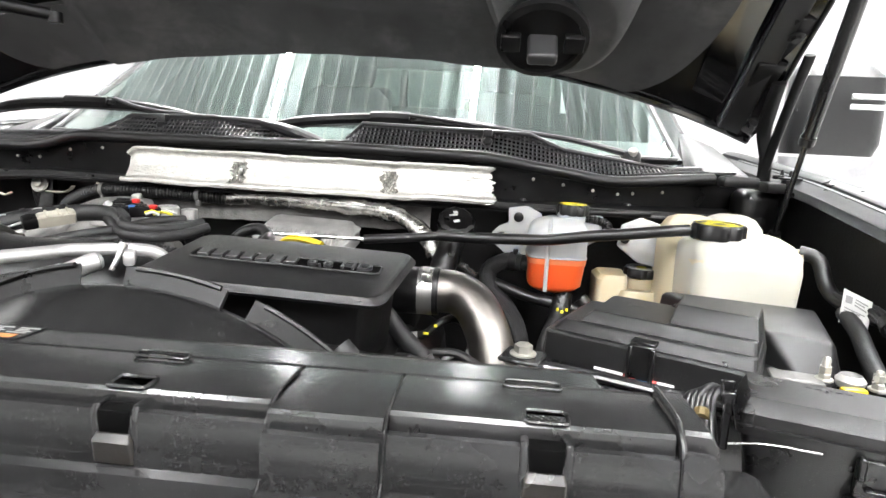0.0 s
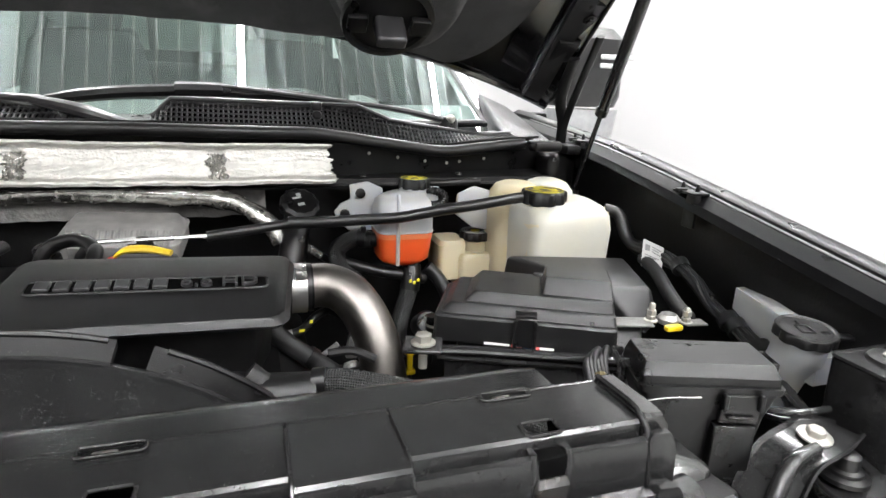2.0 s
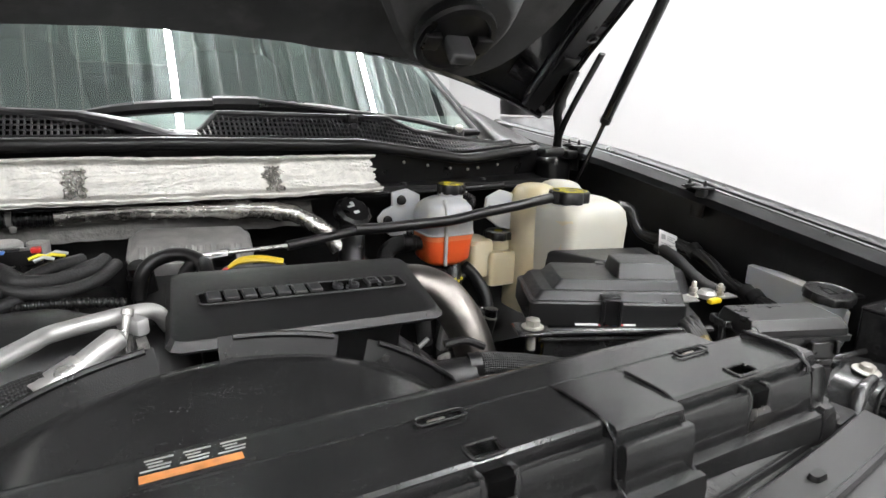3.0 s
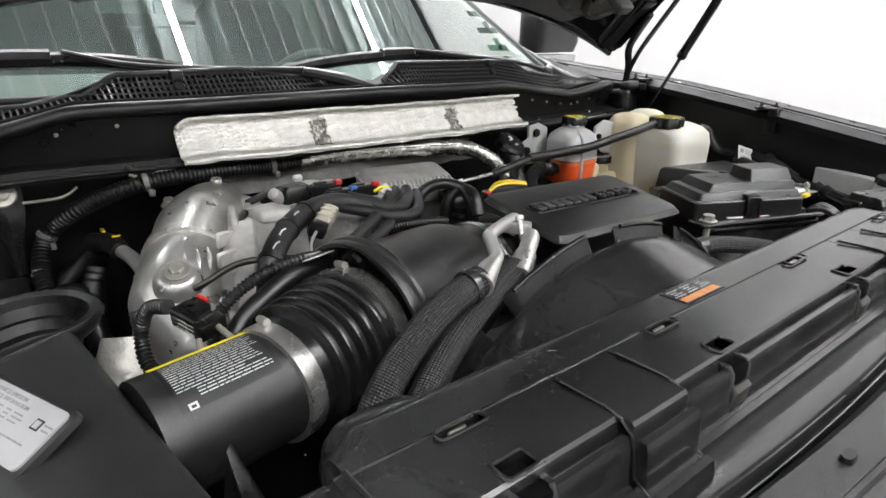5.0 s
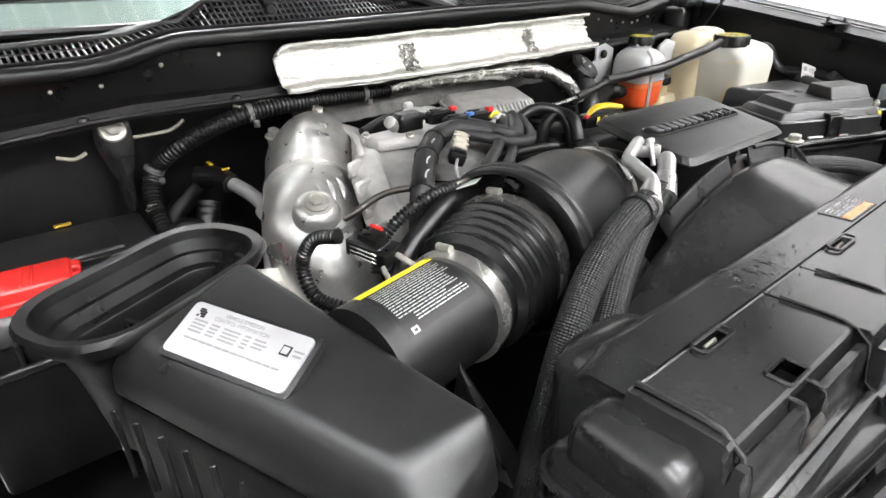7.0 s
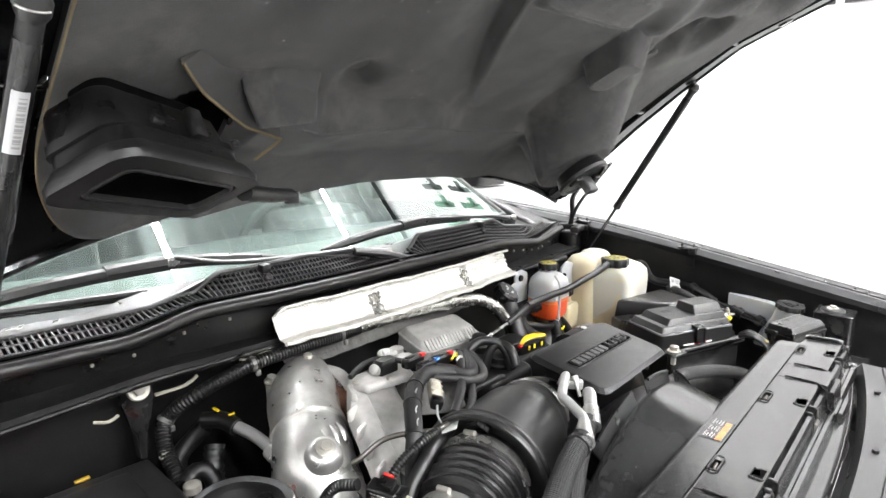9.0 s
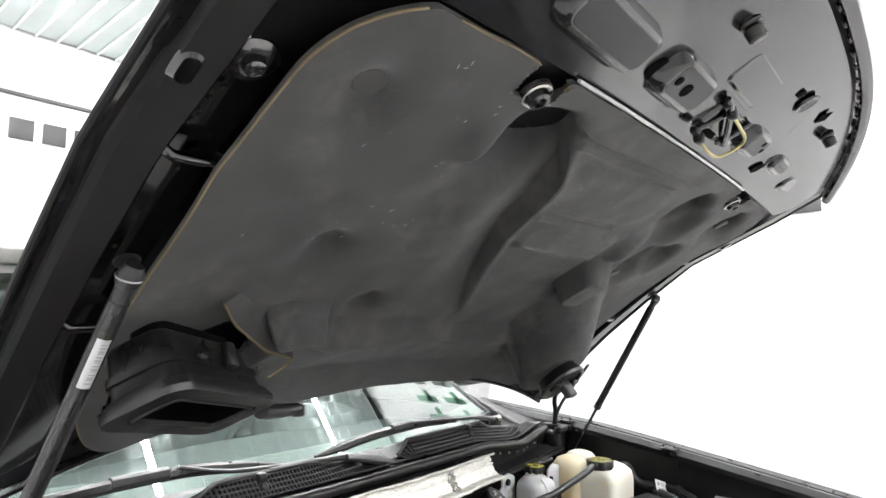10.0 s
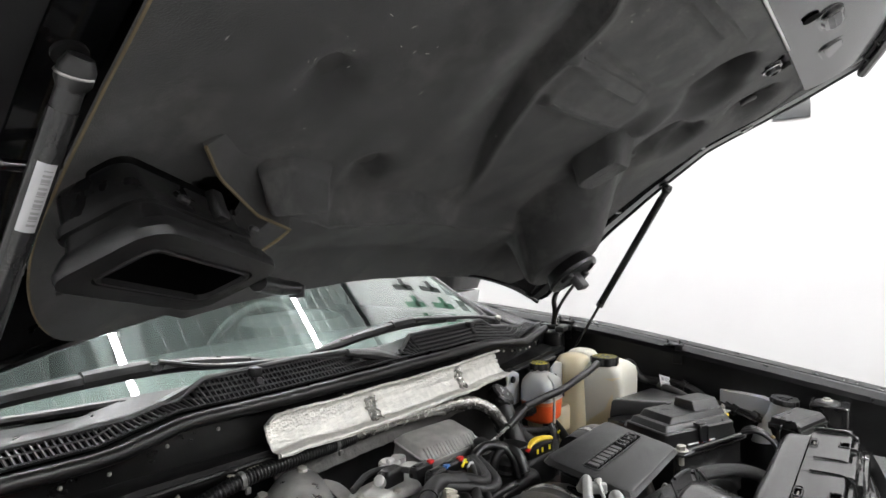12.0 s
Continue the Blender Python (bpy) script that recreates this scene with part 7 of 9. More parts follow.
loom("conduit", [(-0.506, 0.762, 1.322), (-0.520, 0.795, 1.310), (-0.529, 0.812, 1.275), (-0.530, 0.785, 1.245), (-0.505, 0.750, 1.235), (-0.480, 0.730, 1.235)], 0.0085, "black corrugated wiring conduit", RUBBER, 0.005, 0.0016, "conduit", "wiring conduits")
loom("conduit", [(-0.225, 0.806, 1.333), (-0.195, 0.806, 1.336), (-0.168, 0.808, 1.335), (-0.128, 0.813, 1.330), (-0.090, 0.820, 1.322)], 0.0065, "black corrugated wiring conduit", RUBBER, 0.005, 0.0014, "conduit", "wiring conduits")
loom("hose", [(-0.462, 0.715, 1.275), (-0.443, 0.723, 1.30), (-0.407, 0.731, 1.320), (-0.369, 0.741, 1.333), (-0.317, 0.760, 1.327)], 0.0118, "smooth black rubber breather hose", RUBBER, cat="hose", group="")
for pts in ([(-0.075, 0.925, 1.29), (-0.067, 0.927, 1.325), (-0.050, 0.930, 1.342), (-0.021, 0.923, 1.350), (0.003, 0.900, 1.345), (0.008, 0.880, 1.328), (0.010, 0.867, 1.29)],
            [(-0.022, 0.912, 1.29), (-0.017, 0.909, 1.318), (-0.006, 0.906, 1.336), (0.008, 0.893, 1.342), (0.009, 0.868, 1.334), (0.003, 0.850, 1.305)]):
    loom("hose", pts, 0.0100, "curved black rubber hose arching beside the engine cover", RUBBER, cat="hose", group="arched hoses")
loom("probe_line", [(-0.462, 0.826, 1.308), (-0.455, 0.818, 1.314), (-0.424, 0.809, 1.331), (-0.402, 0.792, 1.340), (-0.375, 0.760, 1.346), (-0.358, 0.746, 1.348), (-0.330, 0.748, 1.349), (-0.300, 0.756, 1.347)], 0.0042, "thin grey sensor probe line", PIPE, cat="sensor line", group="")
for a_, b_, c_ in (((-0.186, 0.868, 1.374), (-0.165, 0.872, 1.374), YELLOW_PRINT), ((-0.180, 0.860, 1.373), (-0.160, 0.864, 1.373), WHITE_PRINT), ((-0.176, 0.873, 1.372), (-0.150, 0.885, 1.371), YELLOW_PRINT), ((-0.170, 0.878, 1.374), (-0.148, 0.892, 1.372), WHITE_PRINT)):
    loom("wire", [a_, tuple((p + q) / 2 + (0.004 if i == 2 else 0) for i, (p, q) in enumerate(zip(a_, b_))), b_], 0.0022, "short pale wire at the loom plugs", c_, cat="wire", group="loom wires")
for x_, y_, z_, r_ in ((-0.16, 0.86, 1.30, 0.016), (0.01, 0.90, 1.305, 0.02), (-0.07, 0.955, 1.32, 0.014), (0.05, 0.985, 1.315, 0.018), (-0.20, 1.03, 1.33, 0.014)):
    solo("engine_fitting", lathe([(r_ * 1.3, -0.05), (r_ * 1.3, -0.004), (r_, 0), (r_, 0.012), (r_ * 0.7, 0.016)], (x_, y_, z_), rot(12, -8, 0), 16), DARK, "small black cast fitting on top of the engine", "fitting", "engine fittings")
for x_, y_, z_ in ((-0.285, 0.93, 1.352), (-0.255, 0.89, 1.352), (-0.345, 0.955, 1.358), (-0.19, 0.935, 1.338)):
    hb0, hm0, hp0 = hexbolt((x_, y_, z_), (-0.1, -0.35, 1), 0.0045, 0.006, 0.0065)
    bmesh.ops.transform(hb0, matrix=Matrix.Translation(hp0) @ hm0, verts=hb0.verts[:])
    solo("manifold_bolt", hb0, ZINC, "small zinc plated bolt on the intake manifold", "bolt", "manifold bolts")
cn = thing("sensor_connector", (-0.49, 0.72, 1.28), "black electrical connector with a red lock", "connector")
cm = plane_m((-0.490, 0.728, 1.318), (0.35, -0.90, -0.12), (0.85, 0.38, 0.10))
part("shell", stack([(0, 0, -0.009, 0.044, 0.026, 0.004), (0, 0, 0.007, 0.044, 0.026, 0.004), (0, 0, 0.009, 0.040, 0.022, 0.003)], cm), PLASTIC, cn)
part("latch_housing", box((0, 0, 0), (0.024, 0.020, 0.008), 0.002, 2, cm @ Matrix.Translation((0.002, 0.003, 0.012))), PLASTIC, cn)
part("collar", box((0, 0, 0), (0.016, 0.032, 0.018), 0.003, 2, cm @ Matrix.Translation((0.024, 0, -0.001))), PLASTIC, cn)
part("red_lock", box((0, 0, 0), (0.016, 0.004, 0.004), 0.0015, 2, cm @ Matrix.Translation((0.000, 0.014, 0.016))), RED, cn, "red lock tab")
for k in range(3):
    part("contact_rail", box((0, 0, 0), (0.034, 0.0018, 0.002), 0.0006, 1, cm @ Matrix.Translation((0.004, -0.0155, -0.005 + 0.005 * k))), STEEL, cn)
part("stem", tube([cm @ Vector((0.032, 0.004, 0)), cm @ Vector((0.058, 0.002, -0.004))], 0.0032, 8, 0.01), ZINC, cn)
part("stem", tube([cm @ Vector((0.030, -0.018, -0.004)), cm @ Vector((0.048, -0.03, -0.008))], 0.003, 8, 0.01), ZINC, cn)
c2 = thing("wire_connector", (-0.30, 0.805, 1.34), "grey electrical connector hanging on a wire", "connector")
GREY_CONN = mat("grey_connector", (0.36, 0.34, 0.28), 0.5)
wm = plane_m((-0.293, 0.812, 1.368), (0.68, 0.72, 0.12), (-0.62, 0.60, 0.30))
part("shell", stack([(0, 0, -0.010, 0.050, 0.019, 0.003), (0, 0, 0.006, 0.050, 0.019, 0.003), (0, 0, 0.009, 0.044, 0.013, 0.003)], wm), GREY_CONN, c2)
for x_ in (-0.012, 0.004, 0.016):
    part("rib", box((0, 0, 0), (0.004, 0.021, 0.003), 0.001, 1, wm @ Matrix.Translation((x_, 0, 0.0085))), GREY_CONN, c2)
part("boot", box((0, 0, 0), (0.020, 0.021, 0.019), 0.004, 2, wm @ Matrix.Translation((-0.034, 0, -0.001))), PLASTIC, c2)
part("lead", tube([wm @ Vector((-0.042, 0, 0)), Vector((-0.336, 0.768, 1.356)), Vector((-0.345, 0.752, 1.350)), Vector((-0.350, 0.742, 1.347))], 0.0020, 8, 0.005), INK_GREY, c2, "grey lead")
part("tag", box((-0.343, 0.736, 1.349), (0.034, 0.024, 0.0012), 0, 1, rot(-22, 8, 35)), WHITE_LABEL, c2, "white paper tag")
BLUE = mat("blue_plastic", (0.05, 0.16, 0.45), 0.4)
for (x, y, z, lk, col) in ((-0.243, 0.912, 1.380, "black plug with a red lock", RED), (-0.196, 0.884, 1.376, "black plug with a red lock", RED), (-0.232, 0.886, 1.374, "black plug with a blue lock", BLUE)):
    pl = thing("wiring_plug", (x, y, z - 0.02), lk + " on the engine loom", "connector", "loom plugs")
    part("shell", stack([(x, y, z - 0.010, 0.046, 0.019, 0.004), (x, y, z + 0.004, 0.046, 0.019, 0.004), (x, y, z + 0.007, 0.040, 0.014, 0.003)]), PLASTIC, pl)
    part("latch", box((x - 0.008, y, z + 0.008), (0.020, 0.008, 0.004), 0.0015), PLASTIC, pl)
    part("lock", box((x + 0.018, y - 0.006, z + 0.007), (0.011, 0.010, 0.007), 0.002), col, pl)
sn = thing("map_sensor", (-0.275, 0.955, 1.36), "black sensor with a pale plug on the manifold", "sensor")
part("body", stack([(-0.272, 0.955, 1.352, 0.046, 0.026, 0.006), (-0.272, 0.955, 1.374, 0.046, 0.026, 0.006), (-0.272, 0.955, 1.380, 0.036, 0.018, 0.005)]), PLASTIC, sn)
part("port", lathe([(0.008, -0.010), (0.009, 0), (0.009, 0.010), (0.006, 0.012)], (-0.302, 0.950, 1.368), along((-0.6, -0.3, 0.5)), 14), CAST, sn, "pale round port")
part("plug", box((-0.262, 0.964, 1.387), (0.014, 0.010, 0.009), 0.003, 2, rot(20, 0, 0)), WHITE_LABEL, sn)
dl_ = thing("dipstick_tube", (0.1, 1.0, 1.33), "long steel rod with a white paper tag behind the engine cover", "rod")
part("rod", tube([(-0.06, 0.927, 1.343), (0.06, 0.953, 1.338), (0.15, 0.975, 1.334)], 0.0036, 8, 0.02), STEEL, dl_)
part("grip", tube([(0.145, 0.974, 1.334), (0.23, 0.99, 1.340), (0.30, 1.005, 1.346)], [0.008, 0.008, 0.0075], 10, 0.01), RUBBER, dl_)
part("tag", box((0.02, 0.944, 1.338), (0.06, 0.003, 0.010), 0.001, 1, rot(0, -2, 9)), WHITE_LABEL, dl_, "white paper tag")
yc = thing("yellow_connector", (0.07, 0.86, 1.31), "yellow and black cable connector behind the engine cover", "connector")
part("latch", tube([(0.036, 0.861, 1.340), (0.052, 0.860, 1.349), (0.080, 0.855, 1.350), (0.108, 0.848, 1.345)], [0.004, 0.0085, 0.0085, 0.007], 10, 0.006, flat=0.6), YELLOW, yc)
part("lever", box((0.034, 0.861, 1.337), (0.012, 0.010, 0.006), 0.003), RED, yc, "red lever")
part("body", box((0.072, 0.862, 1.328), (0.085, 0.026, 0.024), 0.006, 2, rot(0, 0, -9)), PLASTIC, yc)
for x_ in (0.05, 0.066, 0.09):
    part("paint_mark", box((x_, 0.8485 - 0.16 * (x_ - 0.05), 1.332), (0.006, 0.002, 0.010), 0.0006, 1, rot(0, 0, -9)), YELLOW_PRINT, yc, "yellow paint mark")
of = thing("oil_filler", (0.30, 1.06, 1.2), "black plastic oil filler neck with a ribbed cap", "oil cap")
part("neck", tube([(0.27, 1.02, 1.24), (0.285, 1.055, 1.30), (0.295, 1.085, 1.345)], 0.024, 16, 0.01), PLASTIC, of)
part("cap", lathe([(0.032, -0.008), (0.036, 0), (0.036, 0.016), (0.030, 0.021)], (0.296, 1.088, 1.35), along((0.15, -0.62, 0.8)), 36, knurl=12, depth=0.004), PLASTIC, of)
cmx = Matrix.Translation((0.2995, 1.0735, 1.3695)) @ along((0.15, -0.62, 0.8)) @ rot(0, 0, 100)
part("cap_print", merged(flat(-0.01, 0.004, 0.006, 0.012, cmx, 0.0), flat(0.006, 0.006, 0.004, 0.016, cmx, 0.0), flat(0.012, 0.0, 0.006, 0.008, cmx, 0.0)), WHITE_PRINT, of, "white cap symbols")

# ---- coolant, washer and brake tanks ----
def cap(name, c, r, h, face, label, parent, tilt=(0, 0, 1)):
    p = part(name, lathe([(r * 0.92, 0), (r, 0.002), (r, h - 0.003), (r * 0.94, h)], c, along(tilt), 40, knurl=9, depth=r * 0.12), PLASTIC, parent, label)
    m = Matrix.Translation(c) @ along(tilt) @ Matrix.Translation((0, 0, h + 0.0003))
    if face == "ring":
        part("cap_print", merged(*[lathe([(r * k, 0), (r * (k + 0.06), 0), (r * (k + 0.06), 0.0005), (r * k, 0.0005)], m=m, n=28, cap=False) for k in (0.5, 0.66, 0.8)]), WHITE_PRINT, p)
        part("cap_print", lathe([(r * 0.3, 0), (r * 0.28, 0.0006)], m=m, n=20), YELLOW_PRINT, p)
    elif face == "yellow":
        part("cap_print", merged(*[box((0, 0, 0), (r * w * 0.8, r * 0.055, 0.0006), 0, 1, m @ Matrix.Translation((r * ox, r * oy, 0))) for w, ox, oy in ((0.9, 0, 0.55), (0.5, -0.4, 0.25), (0.45, 0.42, 0.25), (0.5, -0.4, -0.05), (0.5, 0.4, -0.05), (0.9, 0, -0.32), (0.6, 0, -0.58))]), YELLOW_PRINT, p)
        part("cap_ring", lathe([(r * 0.80, 0), (r * 0.82, 0), (r * 0.82, 0.0006), (r * 0.80, 0.0006)], m=m, n=32, cap=False), YELLOW_PRINT, p)
    return p


ct = thing("coolant_reservoir", (0.49, 1.07, 1.24), "small milky reservoir half full of orange coolant with a black cap", "coolant tank")
part("upper_tank", stack([(0.485, 1.065, 1.3125, 0.105, 0.093, 0.022), (0.485, 1.065, 1.352, 0.104, 0.092, 0.023), (0.486, 1.067, 1.366, 0.098, 0.086, 0.026), (0.488, 1.07, 1.375, 0.084, 0.072, 0.032), (0.495, 1.078, 1.380, 0.058, 0.05, 0.024)], n=8), TANK_CLEAR, ct, "milky empty upper half", 60)
part("coolant", stack([(0.483, 1.065, 1.246, 0.06, 0.06, 0.026), (0.484, 1.065, 1.251, 0.082, 0.076, 0.030), (0.484, 1.065, 1.260, 0.096, 0.088, 0.024), (0.485, 1.065, 1.312, 0.105, 0.093, 0.022)], n=8), COOLANT, ct, "bright orange coolant", 60)
part("coolant_surface", stack([(0.485, 1.065, 1.3005, 0.1042, 0.0924, 0.022), (0.485, 1.065, 1.3122, 0.1056, 0.0936, 0.022)], n=8, cap0=False, cap1=False), COOLANT_PALE, ct, "paler orange band at the level")
part("level_line", tube([Vector((0.485, 1.065, 1.3125)) + Vector((x, y, 0)) for x, y in rrect(0.1052, 0.0932, 0.022, 8)], 0.0018, 6, 0.01), TANK_CLEAR, ct)
part("seam", tube([(0.466, 1.0175, 1.252), (0.466, 1.0165, 1.31), (0.467, 1.018, 1.355), (0.470, 1.036, 1.380)], 0.0038, 8, 0.01), TANK_CLEAR, ct)
part("bracket", prism([(0.53, 1.31), (0.575, 1.335), (0.575, 1.385), (0.53, 1.375)], -1.13, -1.122, 0.003, rot(90, 0, 0)), TANK_CLEAR, ct)
part("bracket", prism([(0.370, 1.315), (0.395, 1.295), (0.46, 1.295), (0.46, 1.378), (0.43, 1.392), (0.395, 1.386), (0.397, 1.358), (0.378, 1.350), (0.365, 1.335)], -1.13, -1.122, 0.003, rot(90, 0, 0)), TANK_CLEAR, ct)
for c in ((0.385, 1.118, 1.33), (0.415, 1.118, 1.37)):
    part("bracket_bolt", lathe([(0.010, 0), (0.009, 0.005), (0.006, 0.006)], c, along((0, -1, 0)), 14), PLASTIC, ct)
part("neck", lathe([(0.026, 0), (0.026, 0.016)], (0.51, 1.085, 1.372), n=24), TANK_CLEAR, ct)
cap("cap", (0.512, 1.085, 1.384), 0.030, 0.020, "yellow", "black cap with yellow print", ct)
part("inlet", merged(tube([(0.445, 1.064, 1.290), (0.420, 1.074, 1.290)], 0.0135, 14, 0.01)), PLASTIC, ct)

st2 = thing("surge_tank", (0.747, 1.03, 1.094), "large yellowed white plastic surge tank with a ribbed black cap", "coolant tank")
part("front_body", stack([(0.769, 0.985, 1.114, 0.150, 0.13, 0.02), (0.769, 0.985, 1.244, 0.160, 0.146, 0.022), (0.77, 0.985, 1.329, 0.166, 0.152, 0.024), (0.771, 0.987, 1.354, 0.164, 0.150, 0.032), (0.773, 0.992, 1.368, 0.152, 0.138, 0.045), (0.777, 1, 1.376, 0.12, 0.11, 0.045)], n=8), TANK_WHITE, st2, "", 60)
part("rear_body", stack([(0.722, 1.075, 1.114, 0.10, 0.11, 0.03), (0.722, 1.075, 1.334, 0.105, 0.115, 0.04), (0.722, 1.075, 1.372, 0.10, 0.11, 0.045), (0.722, 1.075, 1.39, 0.078, 0.085, 0.036), (0.722, 1.075, 1.396, 0.05, 0.055, 0.022)], n=8), TANK, st2, "yellowed rear half", 60)
part("rear_lobe", stack([(0.792, 1.075, 1.114, 0.10, 0.11, 0.03), (0.792, 1.075, 1.344, 0.105, 0.115, 0.045), (0.792, 1.075, 1.379, 0.098, 0.105, 0.045), (0.792, 1.075, 1.395, 0.075, 0.08, 0.036), (0.792, 1.075, 1.401, 0.045, 0.05, 0.02)], n=8), TANK_WHITE, st2, "", 60)
part("seam", tube([(0.689, 1.045, 1.124), (0.687, 1.043, 1.244), (0.689, 1.04, 1.344), (0.702, 1.035, 1.376)], 0.004, 8, 0.01), TANK, st2)
part("edge_strip", hexa([(0.69, 0.93, 1.124), (0.702, 0.915, 1.124), (0.707, 1.03, 1.124), (0.692, 1.03, 1.124)], [(0.687, 0.93, 1.344), (0.699, 0.914, 1.349), (0.707, 1.03, 1.349), (0.689, 1.03, 1.344)], 0.006, 3), TANK, st2, "yellowed corner of the tank")
part("neck", lathe([(0.038, 0), (0.036, 0.022)], (0.735, 0.978, 1.356), n=28), TANK, st2)
cap("cap", (0.735, 0.978, 1.37), 0.043, 0.026, "yellow", "ribbed black cap with yellow print", st2)
part("ear", prism([(0.60, 1.33), (0.64, 1.30), (0.69, 1.29), (0.69, 1.37), (0.64, 1.385), (0.605, 1.37)], -1.10, -1.09, 0.004, rot(90, 0, 0)), TANK_CLEAR, st2)
part("ear_bolt", lathe([(0.009, 0), (0.008, 0.005)], (0.612, 1.088, 1.344), along((0, -1, 0)), 12), PLASTIC, st2)
part("spigot", tube([(0.837, 0.965, 1.349), (0.862, 0.955, 1.354)], 0.012, 12, 0.01), TANK, st2)
br = thing("brake_fluid_reservoir", (0.632, 1.102, 1.154), "cream plastic brake fluid reservoir with a round black cap", "fluid reservoir")
part("tank", stack([(0.657, 1.107, 1.174, 0.09, 0.08, 0.012), (0.657, 1.107, 1.239, 0.095, 0.085, 0.014), (0.657, 1.107, 1.249, 0.085, 0.075, 0.014)]), TANK, br)
part("side_tank", stack([(0.597, 1.122, 1.194, 0.06, 0.08, 0.012), (0.597, 1.122, 1.266, 0.06, 0.08, 0.012), (0.6, 1.122, 1.274, 0.05, 0.07, 0.012)]), TANK, br)
part("neck", lathe([(0.027, 0), (0.025, 0.03)], (0.654, 1.112, 1.244), n=24), TANK, br)
cap("cap", (0.654, 1.112, 1.27), 0.033, 0.018, "ring", "black cap with ringed print", br)

# hoses at the tanks
loom("overflow_hose", [(0.27, 1.0, 1.345), (0.33, 1.005, 1.343), (0.40, 1.0, 1.346), (0.46, 0.99, 1.350), (0.53, 0.982, 1.362), (0.60, 0.978, 1.371), (0.65, 0.978, 1.378), (0.690, 0.982, 1.382)], 0.0100, "black rubber overflow hose between the tanks", RUBBER, cat="hose", group="coolant hoses")
ah = thing("coolant_hose", (0.44, 1.05, 1.1), "black braided coolant hose curving from the small reservoir", "hose", "coolant hoses")
part("sleeve", braided([(0.428, 1.070, 1.290), (0.395, 1.084, 1.289), (0.364, 1.080, 1.270), (0.370, 1.064, 1.238), (0.402, 1.050, 1.206), (0.427, 1.045, 1.160), (0.440, 1.045, 1.08)], 0.0160, n=28, step=0.004), BRAID, ah)
part("end_clip", merged(tube([(0.418, 1.076, 1.291), (0.404, 1.081, 1.291)], 0.0182, 16, 0.006), box((0.412, 1.072, 1.311), (0.010, 0.010, 0.010), 0.002)), PLASTIC, ah, "black quick connector clip")
bh2 = thing("coolant_hose", (0.47, 1.03, 1.05), "black braided coolant hose below the small reservoir", "hose", "coolant hoses")
part("sleeve", braided([(0.497, 1.040, 1.205), (0.488, 1.032, 1.180), (0.477, 1.028, 1.145), (0.469, 1.028, 1.08), (0.465, 1.028, 1.0)], 0.0165, n=28, step=0.004), BRAID, bh2)
part("elbow", tube([(0.503, 1.055, 1.240), (0.499, 1.042, 1.215), (0.495, 1.036, 1.196)], 0.0185, 16, 0.006), PLASTIC, bh2, "black plastic elbow")
for k in range(3):
    part("paint_mark", box((0.492 + 0.008 * k, 1.0205 + 0.001 * k, 1.219 - 0.004 * (k % 2)), (0.005, 0.002, 0.006), 0.0006), YELLOW_PRINT, bh2, "yellow paint mark")
loom("coolant_hose", [(0.36, 1.08, 1.252), (0.397, 1.062, 1.243), (0.443, 1.052, 1.230), (0.480, 1.050, 1.224), (0.53, 1.055, 1.21)], 0.0105, "black rubber hose crossing below the small reservoir", RUBBER, cat="hose", group="coolant hoses")
loom("coolant_hose", [(0.535, 1.06, 1.232), (0.560, 1.05, 1.205), (0.575, 1.03, 1.165), (0.568, 1.01, 1.12)], 0.014, "black rubber hose beside the brake reservoir", RUBBER, cat="hose", group="coolant hoses")
hc_ = thing("hose_clamp", (0.51, 0.95, 1.15), "bright spring clamp on a black hose end", "clamp")
part("hose_end", lathe([(0.022, -0.03), (0.024, 0.0), (0.020, 0.006)], (0.508, 0.958, 1.158), along((0.1, -0.8, 0.5)), 20), RUBBER, hc_)
part("band", tube([(0.489, 0.950, 1.160), (0.494, 0.947, 1.172), (0.505, 0.946, 1.180), (0.518, 0.946, 1.179), (0.529, 0.947, 1.170)], 0.0022, 8, 0.004), STEEL, hc_, "bright wire band")
sc = thing("wiring_plug", (0.497, 0.90, 1.13), "black sensor plug with a pale ring behind the battery", "connector")
part("shell", tube([(0.501, 0.900, 1.197), (0.500, 0.900, 1.178), (0.497, 0.900, 1.154), (0.493, 0.900, 1.110)], [0.012, 0.011, 0.008, 0.008], 14, 0.006), PLASTIC, sc)
part("ring", tube([(0.500, 0.900, 1.182), (0.4995, 0.900, 1.178)], 0.0122, 14, 0.004), ZINC, sc)
ff = thing("fuel_line_fitting", (0.31, 1.11, 1.25), "short bright corrugated fitting on a black line", "fitting")
part("fitting", tube([(0.303, 1.102, 1.275), (0.318, 1.110, 1.264), (0.338, 1.120, 1.248)], 0.0085, 14, 0.004, pitch=0.006, depth=0.0014), STEEL, ff)
part("line", tube([(0.336, 1.119, 1.250), (0.358, 1.126, 1.232), (0.375, 1.13, 1.20), (0.38, 1.13, 1.12)], 0.0075, 12, 0.008), RUBBER, ff)
loom("coolant_hose", [(0.52, 1.13, 1.37), (0.56, 1.125, 1.372), (0.585, 1.12, 1.362), (0.575, 1.115, 1.345), (0.53, 1.11, 1.345)], 0.009, "black corrugated hose behind the tank", RUBBER, 0.005, 0.0015, "hose", "coolant hoses")
loom("coolant_hose", [(0.545, 1.13, 1.385), (0.60, 1.12, 1.388), (0.66, 1.11, 1.392)], 0.007, "thin black hose along the firewall", RUBBER, cat="hose", group="coolant hoses")
